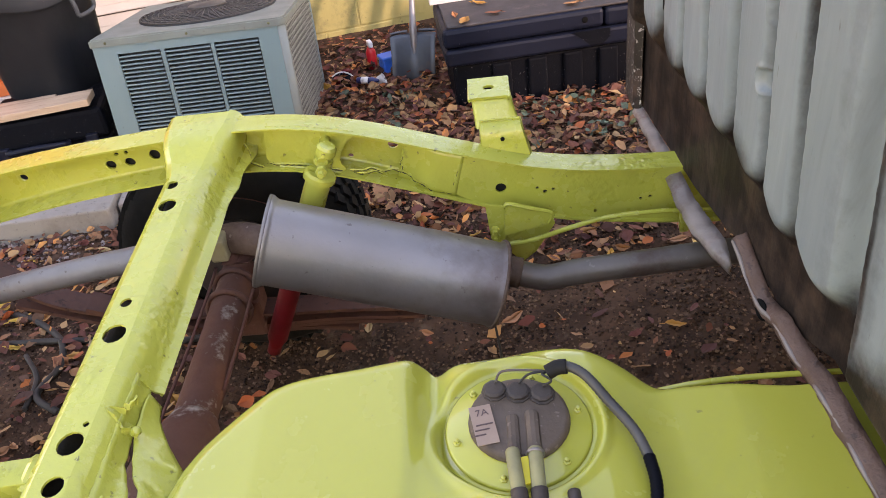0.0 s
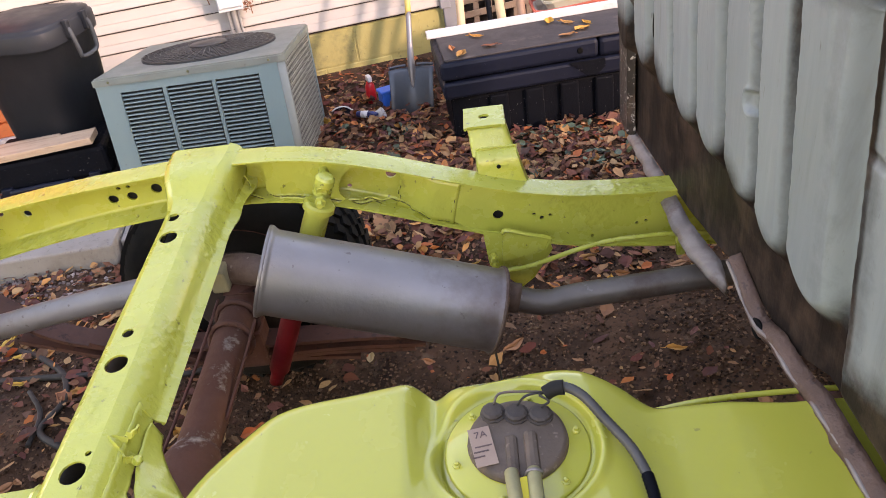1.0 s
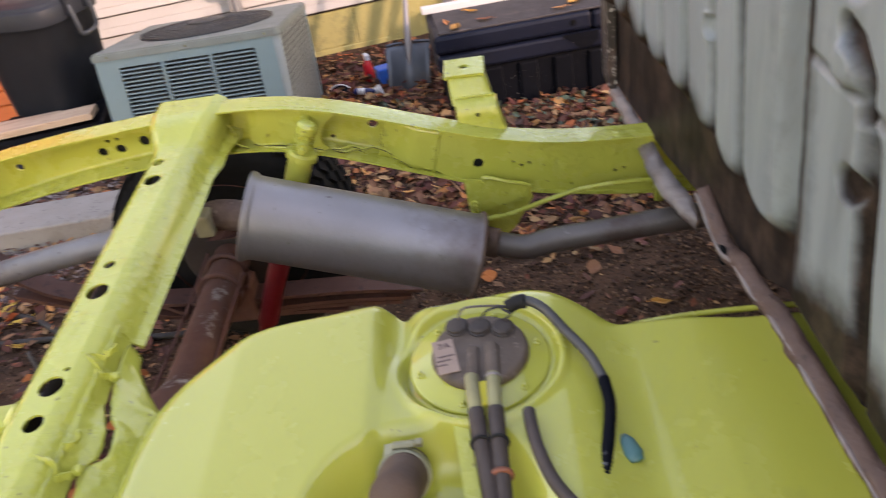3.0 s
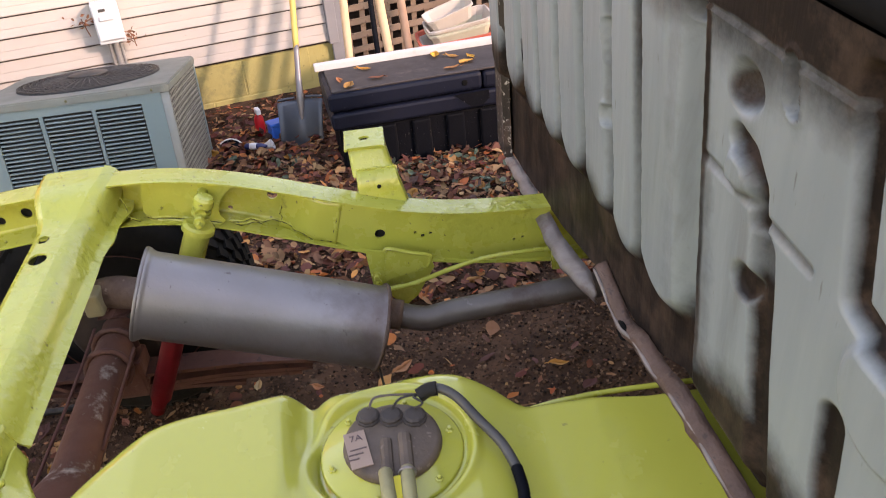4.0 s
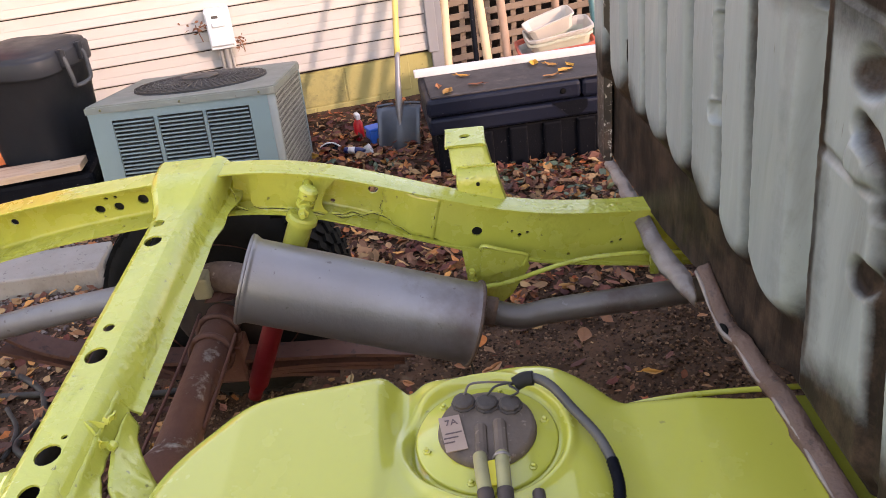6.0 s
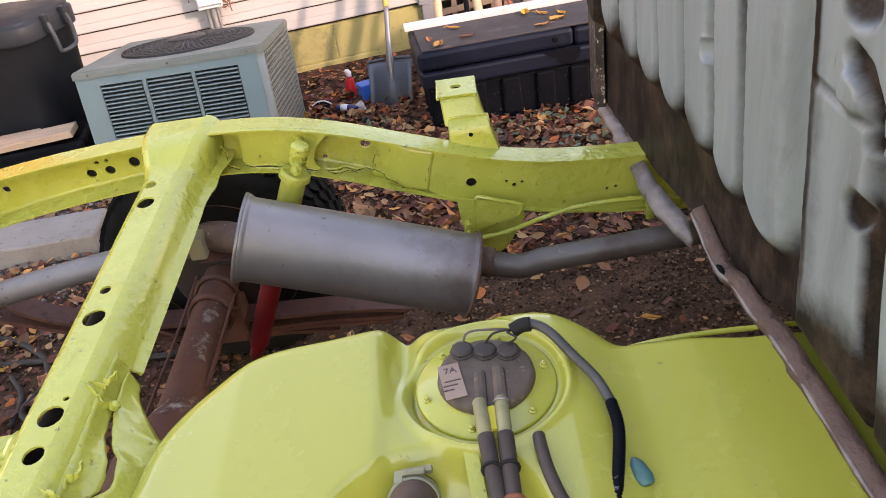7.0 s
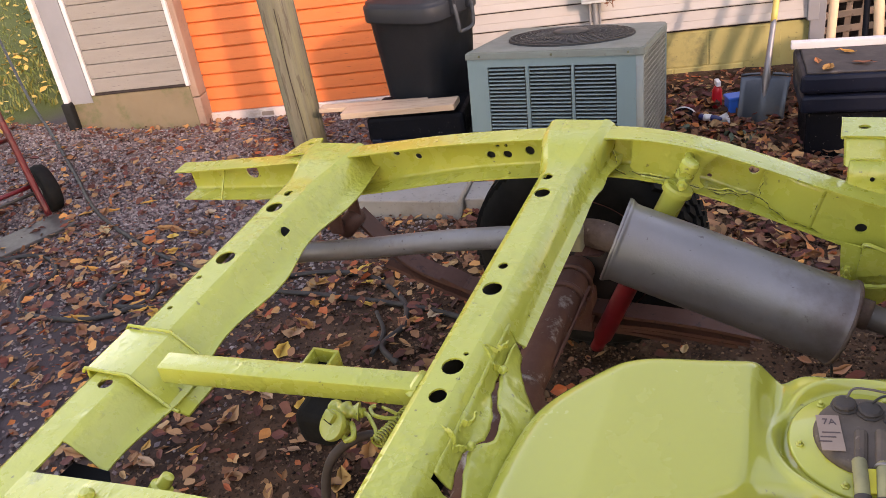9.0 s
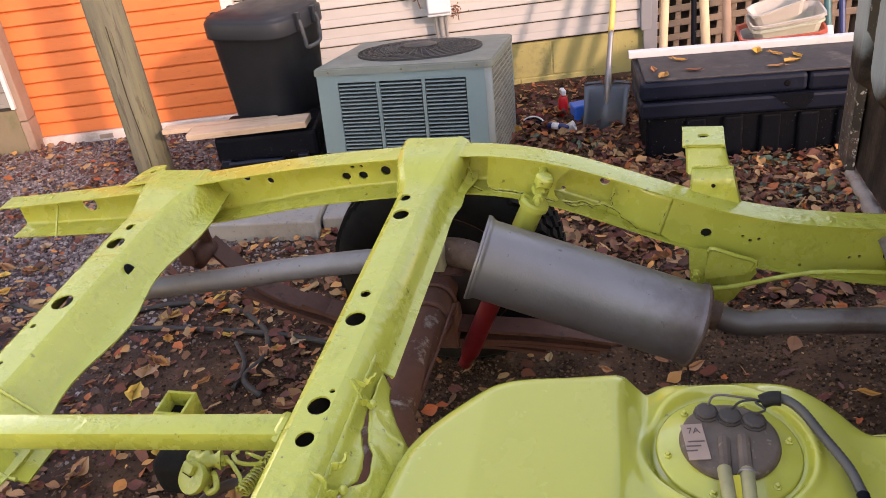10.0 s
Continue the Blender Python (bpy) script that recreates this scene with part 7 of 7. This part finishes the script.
def build_junk():
    spray = thing("spray_bottle", Matrix.Translation((-0.53, 4.26, -0.03)) @ Matrix.Rotation(radians(20), 4, "Z") @ Matrix.Diagonal((0.8, 0.8, 0.85, 1)), "red and white spray bottle among the leaves", "bottle")
    part("bottle_body", lathe([(0.0, 0.0), (0.032, 0.0), (0.034, 0.02), (0.032, 0.11), (0.014, 0.14), (0.0, 0.145)], 18), red_plastic, spray)
    part("trigger_head", box((-0.015, -0.04, 0.14), (0.015, 0.03, 0.175), 0.006), white_plastic, spray)
    jug = thing("blue_box", Matrix.Translation((-0.425, 4.17, -0.02)) @ Matrix.Rotation(radians(25), 4, "Z"), "bright blue plastic box beside the shovel", "box")
    part("box_body", box((-0.05, -0.04, 0.0), (0.05, 0.04, 0.078), 0.010), blue_mat, jug)
    part("cap", box((-0.054, -0.044, 0.072), (0.054, 0.044, 0.090), 0.006), blue_mat, jug)
    bot = thing("water_bottle", Matrix.Translation((-0.58, 4.00, 0.015)) @ Matrix.Rotation(radians(70), 4, "Z") @ Matrix.Rotation(radians(88), 4, "X") @ Matrix.Diagonal((0.5, 0.5, 0.65, 1)), "clear blue drink bottle with a white label", "bottle")
    part("bottle_body", lathe([(0.0, 0.0), (0.03, 0.0), (0.034, 0.015), (0.033, 0.13), (0.014, 0.18), (0.0, 0.182)], 16), navy_pole, bot)
    part("bottle_label", lathe([(0.0345, 0.04), (0.0352, 0.04), (0.0352, 0.10), (0.0345, 0.10)], 16), white_plastic, bot)
    cup = part("paper_cup", lathe([(0.0, 0.0), (0.028, 0.0), (0.038, 0.085), (0.040, 0.088), (0.036, 0.087), (0.0, 0.01)], 18), white_plastic, None, m=Matrix.Translation((-0.50, 3.99, -0.01)) @ Matrix.Rotation(radians(65), 4, "Y") @ Matrix.Diagonal((0.7, 0.7, 0.7, 1)))
    tagged(cup, "crushed white paper cup on the leaves", "cup")
    drum = thing("toy_wheel", Matrix.Translation((-0.675, 4.11, -0.058)) @ Matrix.Rotation(radians(64), 4, "X"), "dark plastic wheel with a white rim half buried in leaves", "wheel")
    part("wheel_body", lathe([(0.0, -0.03), (0.070, -0.03), (0.076, -0.02), (0.076, 0.02), (0.068, 0.028), (0.0, 0.024)], 28), box_black, drum)
    part("rim", tube([(0.074 * math.cos(a), 0.074 * math.sin(a), 0.025) for a in [2 * math.pi * k / 28 for k in range(29)]], 0.004, 6, per=1), white_plastic, drum, "white plastic rim")
    for x, y, c in ((-0.66, 4.20, red_paint), (-0.70, 4.10, red_paint)):
        ob = part("red_toy", box((-0.028, -0.018, 0), (0.028, 0.018, 0.034), 0.010), c, None, m=Matrix.Translation((x, y, -0.03)) @ Matrix.Rotation(x * 20, 4, "Z"))
        part("wheel", lathe([(0.0, -0.010), (0.014, -0.010), (0.014, 0.010), (0.0, 0.010)], 12, Matrix.Translation((0.012, -0.022, 0.012)) @ Matrix.Rotation(radians(90), 4, "X")), rubber, ob)
        tagged(ob, "small red plastic toy among dry leaves", "toy")


def build_hand_truck():
    ob = thing("hand_truck", Matrix.Translation((-3.64, 2.36, 0.0)) @ Matrix.Rotation(radians(-18), 4, "Z"), "red steel hand truck with black pneumatic wheels", "hand truck")
    for y in (-0.16, 0.16):
        rail = part("side_rail", tube([(0.06, y, 0.03), (0.0, y, 0.25), (-0.12, y, 0.75), (-0.20, y, 1.15)], 0.016, 10), red_paint, ob, "red tubular side rail")
    part("edge_strip", box((-0.008, -0.19, 0.0), (0.008, -0.178, 0.75), 0.002, Matrix.Translation((0.055, 0, 0.03)) @ Matrix.Rotation(radians(-14), 4, "Y")), white_trim, ob)
    for z in (0.18, 0.42, 0.70):
        part("cross_bar", tube([(0.03 - 0.25 * z, -0.16, z), (0.03 - 0.25 * z, 0.16, z)], 0.012, 8, per=1), red_paint, ob)
    part("toe_plate", box((0.05, -0.20, 0.0), (0.27, 0.20, 0.02), 0.004), grille_mat, ob, "dark steel toe plate")
    for y in (-0.23, 0.23):
        c = Matrix.Translation((-0.06, y, 0.125)) @ Matrix.Rotation(radians(90), 4, "X")
        wheel = part("wheel", lathe([(0.07, -0.03), (0.10, -0.038), (0.122, -0.03), (0.128, 0.0), (0.122, 0.03), (0.10, 0.038), (0.07, 0.03)], 28, c), tyre_mat, ob, "black pneumatic tyre")
        part("hub", lathe([(0.0, -0.03), (0.03, -0.03), (0.035, -0.015), (0.072, -0.022), (0.072, 0.022), (0.035, 0.015), (0.03, 0.03), (0.0, 0.03)], 22, c), white_trim, wheel, "white hub")
    part("axle", tube([(-0.06, -0.24, 0.125), (-0.06, 0.24, 0.125)], 0.009, 8, per=1), grille_mat, ob)


def on_ground(points, lift):
    return [(x, y, ground_z(x, y) + lift) for x, y in points]


def build_cables():
    a = part("air_hose", tube([(-7.0, 5.2, 0.5), (-5.4, 4.05, 0.16)] + on_ground([(-4.45, 3.40), (-3.85, 2.98), (-3.32, 2.60), (-2.78, 2.33), (-2.38, 2.19), (-1.97, 2.11), (-1.66, 2.115), (-1.28, 2.10), (-0.98, 2.06), (-0.7, 2.1)], 0.012), 0.0105, 8), cable_mat)
    tagged(a, "long dusty black air hose across the gravel", "hose")
    b = part("coiled_hose", tube(on_ground([(-3.6, 1.95), (-3.29, 2.16), (-3.02, 2.05), (-3.0, 1.84), (-2.85, 1.74), (-2.55, 1.76), (-2.39, 1.92), (-2.46, 2.06), (-2.62, 2.0), (-2.55, 1.86), (-2.2, 1.95), (-1.9, 2.22), (-1.6, 2.28), (-1.36, 2.14), (-1.28, 1.99), (-1.30, 1.86), (-1.2, 1.78)], 0.012), 0.0105, 8), cable_mat)
    tagged(b, "dusty black hose looped on the ground", "hose")
    c = part("hose_end", tube(on_ground([(-1.42, 2.05), (-1.33, 1.93), (-1.31, 1.80)], 0.012), 0.008, 6), cable_mat)
    tagged(c, "short piece of dark hose on the dirt", "hose")


def build_slabs():
    for x, y, w, d, a, h in ((-1.68, 2.88, 0.54, 0.24, 6, 0.09), (-1.36, 2.95, 0.10, 0.18, 10, 0.07)):
        ob = part("concrete_slab", box((-w / 2, -d / 2, -0.05), (w / 2, d / 2, h), 0.008), concrete, None, m=Matrix.Translation((x, y, 0)) @ Matrix.Rotation(radians(a), 4, "Z"))
        tagged(ob, "pale concrete slab lying behind the rail" if w > 0.2 else "narrow concrete block beside the slab", "slab")


build_ac()
build_trash_can()
build_tool_case()
build_plank()
build_post()
build_disconnect()
build_shovel()
build_toolbox()
build_lattice()
build_leaners()
build_junk()
build_hand_truck()
build_cables()
build_slabs()

# ---- leaves, stones and weeds ----
rng = np.random.default_rng(7)


def wall_clear(x, y):
    """How far a place lies in front of the wall line."""
    return (x + 3.64) * math.sin(radians(16)) - (y - 3.96) * math.cos(radians(16))


def leaf_density(x, y):
    edge = smooth_step(-2.2, 0.3, y) * smooth_step(4.5, 1.2, x) * smooth_step(-9, -5, x)
    back = smooth_step(2.15, 2.7, y)
    if x > 0.1:
        d = 0.12 + 1.6 * back
    elif x > -0.7:
        d = 0.20 + 1.6 * back
    else:
        d = 0.62 + 0.3 * back
    if x < -2.2 and y > 2.4:
        d *= 0.5
    return edge * d * (0.55 + 0.9 * max(0.0, 0.5 + noise.noise(Vector((x * 1.7, y * 1.7, 9)))))


def scatter(count, x0, x1, y0, y1, weight):
    out = []
    while len(out) < count:
        x, y = float(rng.uniform(x0, x1)), float(rng.uniform(y0, y1))
        if wall_clear(x, y) > (0.05 if x < -0.1 else -0.6) and rng.uniform() < weight(x, y):
            out.append((x, y))
    return out


LEAF = [(0.02, -0.5, 0.02), (0.12, -0.36, 0.05), (0.20, -0.20, 0.08), (0.25, 0.02, 0.11), (0.21, 0.22, 0.09), (0.12, 0.42, 0.06), (0.0, 0.62, 0.10), (-0.11, 0.42, 0.06), (-0.20, 0.22, 0.09), (-0.25, 0.0, 0.10), (-0.20, -0.20, 0.07), (-0.12, -0.37, 0.04)]


def leaf_outline(kind):
    """An uneven leaf outline: slim, broad, lobed or torn."""
    wide = (0.85, 1.3, 1.65, 1.15)[kind]
    out = []
    cup, fold, phase = 0.6 + 0.9 * float(rng.normal()), 0.10 * float(rng.normal()), float(rng.uniform(0, 6.28))
    for k, p in enumerate(LEAF):
        reach = 1 + 0.045 * float(rng.normal()) + (0.09 * math.sin(k * 1.9 + phase) if kind == 3 else 0.04 * math.sin(k * 3.1 + phase) if kind == 2 else 0.0)
        out.append((p[0] * wide * reach + 0.10 * math.sin(2.2 * p[1] + phase), p[1] * reach, p[2] * cup + fold * p[0] * 4 + 0.02 * float(rng.normal())))
    return out


def leaf_points(x, y, size, yaw, tilt, roll, lift):
    m = Matrix.Translation((x, y, ground_z(x, y) + lift)) @ Euler((tilt, roll, yaw)).to_matrix().to_4x4() @ Matrix.Diagonal((size, size, size, 1))
    return [m @ Vector(p) for p in leaf_outline(int(rng.integers(4)))] + [m @ Vector((0, 0.1, -0.02))]


def build_leaf_litter():
    verts, faces = [], []
    for x, y in scatter(40000, -7.0, 4.5, -2.2, 5.2, leaf_density):
        size = 0.013 + 0.042 * float(rng.uniform()) ** 1.7
        b = len(verts)
        verts += leaf_points(x, y, size, float(rng.uniform(0, 6.28)), float(rng.normal(0, 0.24)), float(rng.normal(0, 0.24)), 0.006 + 0.02 * float(rng.uniform()))
        faces += [(b + k, b + (k + 1) % 12, b + 12) for k in range(12)]
    def bank(x, y):
        patch = max(0.0, 0.5 + 1.3 * noise.noise(Vector((x * 2.3, y * 2.3, 4))))
        return min(1.0, smooth_step(2.3, 2.75, y) + 0.14 * patch * smooth_step(1.95, 2.3, y))

    for x, y in scatter(4200, -1.3, 1.5, 1.9, 4.3, bank):
        size = 0.022 + 0.034 * float(rng.uniform())
        b = len(verts)
        verts += leaf_points(x, y, size, float(rng.uniform(0, 6.28)), float(rng.normal(0, 0.42)), float(rng.normal(0, 0.42)), 0.016 + 0.03 * float(rng.uniform()))
        faces += [(b + k, b + (k + 1) % 12, b + 12) for k in range(12)]
    litter = many("leaf_litter", verts, faces, leaf_mat)
    tagged(litter, "scattered dry brown, red and yellow leaves", "leaves", kind="stuff")
    shapes = []
    for s in range(10):
        bm = bmesh.new()
        wide, curl, fold = (0.22, 0.30, 0.36, 0.26, 0.42)[s % 5], 0.10 + 0.12 * (s % 4), 0.10 + 0.07 * (s % 3)
        ribs, sides = [], ([], [])
        for k in range(9):
            q = k / 8
            y = -0.5 + 1.1 * q
            bow = curl * (y - 0.05) ** 2 + 0.02 * math.sin(9 * q + s)
            ribs.append(bm.verts.new((0.05 * math.sin(4 * q + s), y, bow - 0.02)))
            for side, row in zip((1, -1), sides):
                lobe = 1 + (0.22 * math.sin(16 * q + s) if s % 5 > 2 else 0.06 * math.sin(23 * q + s)) + 0.08 * float(rng.normal())
                w = wide * (math.sin(math.pi * min(1.0, q * 0.97 + 0.02)) ** 0.75) * (1.12 - 0.4 * q) * lobe
                row.append(bm.verts.new((side * w + 0.05 * math.sin(4 * q + s), y + 0.03 * side, bow + fold * w * (1.3 if (s + (side > 0)) % 2 else 0.7) + 0.02 * float(rng.normal()))))
        for row in sides:
            for k in range(8):
                bm.faces.new((ribs[k], ribs[k + 1], row[k + 1], row[k])).smooth = True
        stem = [bm.verts.new((0.012, -0.5, 0.0)), bm.verts.new((0.03, -0.80, 0.05)), bm.verts.new((0.005, -0.80, 0.05))]
        bm.faces.new((ribs[0], *stem))
        me = bpy.data.meshes.new("leaf")
        bm.to_mesh(me)
        bm.free()
        me.materials.append(leaf_obj_mat)
        shapes.append(me)
    spots = scatter(255, -3.4, 0.9, 0.9, 2.9, lambda x, y: 0.8 if x < -0.7 or y > 2.2 else 0.10) + scatter(40, -0.8, 1.0, 2.9, 4.2, lambda x, y: 1.0)
    for x, y in spots:
        s = 0.035 + 0.058 * float(rng.uniform()) ** 1.4
        m = Matrix.Translation((x, y, ground_z(x, y) + 0.014)) @ Euler((float(rng.normal(0, 0.18)), float(rng.normal(0, 0.18)), float(rng.uniform(0, 6.28)))).to_matrix().to_4x4() @ Matrix.Diagonal((s, s, s, 1))
        share("leaf", shapes[int(rng.integers(10))], litter, m)
    return shapes


leaf_shapes = build_leaf_litter()


def build_lawn_leaves():
    verts, faces = [], []
    for _ in range(900):
        x, y = float(rng.uniform(-8.5, -4.8)), float(rng.uniform(3.2, 7.5))
        b = len(verts)
        verts += leaf_points(x, y, float(rng.uniform(0.03, 0.07)), float(rng.uniform(0, 6.28)), float(rng.normal(0, 0.3)), float(rng.normal(0, 0.3)), 0.04)
        faces += [(b + k, b + (k + 1) % 12, b + 12) for k in range(12)]
    tagged(many("lawn_leaves", verts, faces, leaf_yellow), "yellow leaves fallen on the grass", "leaves", kind="stuff")


build_lawn_leaves()


def build_stones(name, count, x0, x1, y0, y1, lo, hi, weight, material, label, category):
    octa = np.array([(1, 0, 0), (-1, 0, 0), (0, 1, 0), (0, -1, 0), (0, 0, 1), (0, 0, -1)], float)
    tris = [(0, 2, 4), (2, 1, 4), (1, 3, 4), (3, 0, 4), (2, 0, 5), (1, 2, 5), (3, 1, 5), (0, 3, 5)]
    verts, faces = [], []
    for x, y in scatter(count, x0, x1, y0, y1, weight):
        s = float(rng.uniform(lo, hi))
        turn = Euler(rng.uniform(0, 6.28, 3).tolist()).to_matrix()
        b = len(verts)
        for p in octa:
            q = turn @ Vector((p * rng.uniform(0.6, 1.15, 3)).tolist())
            verts.append((x + s * q.x, y + s * q.y, ground_z(x, y) + s * (0.7 * q.z + 0.25)))
        faces += [tuple(b + i for i in t) for t in tris]
    return tagged(many(name, verts, faces, material), label, category, kind="stuff")


build_stones("gravel", 64000, -6.5, -0.9, -1.6, 4.3, 0.005, 0.014, lambda x, y: smooth_step(-1.6, 0.8, y) * smooth_step(-6.5, -5, x) * smooth_step(-1.3, -2.4, x + 0.5 * noise.noise(Vector((x, y, 2)))) * (0.16 + 0.84 * smooth_step(1.7, 2.7, y)), gravel_mat, "loose purple-grey crushed gravel", "gravel")
build_stones("dirt_clods", 70000, -2.2, 1.7, 0.3, 3.6, 0.0018, 0.0085, lambda x, y: smooth_step(0.3, 1.0, y) * smooth_step(1.7, 1.1, x) * (0.25 + 0.75 * smooth_step(-2.0, -0.6, x)) * (0.35 + 0.9 * max(0.0, 0.5 + noise.noise(Vector((x * 4, y * 4, 5))))), clod_mat, "crumbled brown dirt and small stones", "dirt")


def blades(name, count, x0, x1, y0, y1, tall, material, label, category, weight):
    verts, faces = [], []
    for x, y in scatter(count, x0, x1, y0, y1, weight):
        a, h, w = float(rng.uniform(0, 6.28)), tall * float(rng.uniform(0.5, 1.2)), 0.004 + 0.12 * tall * float(rng.uniform(0.3, 0.6))
        z, b = ground_z(x, y), len(verts)
        dx, dy, lean = math.cos(a), math.sin(a), float(rng.uniform(0.2, 0.9)) * h
        verts += [(x - w * dy, y + w * dx, z), (x + w * dy, y - w * dx, z), (x + lean * dx * 0.5 + w * dy, y + lean * dy * 0.5 - w * dx, z + 0.7 * h), (x + lean * dx, y + lean * dy, z + h)]
        faces += [(b, b + 1, b + 2, b + 3)]
    return tagged(many(name, verts, faces, material), label, category, kind="stuff")


def scatter_free(count, x0, x1, y0, y1, weight):
    return [(float(a), float(b)) for a, b in zip(rng.uniform(x0, x1, count), rng.uniform(y0, y1, count)) if weight(a, b) > rng.uniform()]


scatter = scatter_free
blades("grass", 16000, -9.5, -4.7, 3.0, 8.0, 0.05, grass_mat, "short dull green grass with yellow leaves", "grass", lambda x, y: 1.0 if (x < -5.0 - 0.2 * math.sin(y * 4)) else 0.0)


def build_weeds(count, x0, x1, y0, y1, seed, label):
    verts, faces = [], []
    for x, y in scatter_free(count, x0, x1, y0, y1, lambda a, b: 1.0 if noise.noise(Vector((a * 7, b * 7, seed))) > 0.12 else 0.04):
        b = len(verts)
        verts += leaf_points(x, y, float(rng.uniform(0.022, 0.042)), float(rng.uniform(0, 6.28)), float(rng.normal(0, 0.45)), float(rng.normal(0, 0.45)), float(rng.uniform(0.015, 0.06)))
        faces += [(b + k, b + (k + 1) % 12, b + 12) for k in range(12)]
    tagged(many("weeds", verts, faces, weed_mat), label, "weeds", kind="stuff")


build_weeds(260, 0.05, 0.75, 3.05, 3.55, 1, "small grey-green weeds by the chest")
build_weeds(170, -0.75, -0.25, 3.3, 3.9, 5, "small grey-green weeds among dry leaves")
for i, (dx, dy, dz) in enumerate(((0.07, 0.15, 0), (0.24, 0.10, 0), (0.10, 0.05, 0), (0.62, 0.24, 0), (0.66, 0.13, 0), (0.70, 0.20, 0), (0.58, 0.07, 0), (0.55, 0.30, 0), (0.20, 0.26, 0))):
    ob = new("leaf", leaf_shapes[i % 5])
    ob.matrix_basis = Matrix.Translation((-0.105, 3.56, -0.06)) @ Matrix.Rotation(radians(7.5), 4, "Z") @ Matrix.Translation((dx, dy, 0.443)) @ Matrix.Rotation(i * 1.3, 4, "Z") @ Matrix.Diagonal((0.07, 0.07, 0.07, 1))
    tagged(ob, "curled dry yellow leaf lying on the chest lid", "leaf", "leaves on the chest")
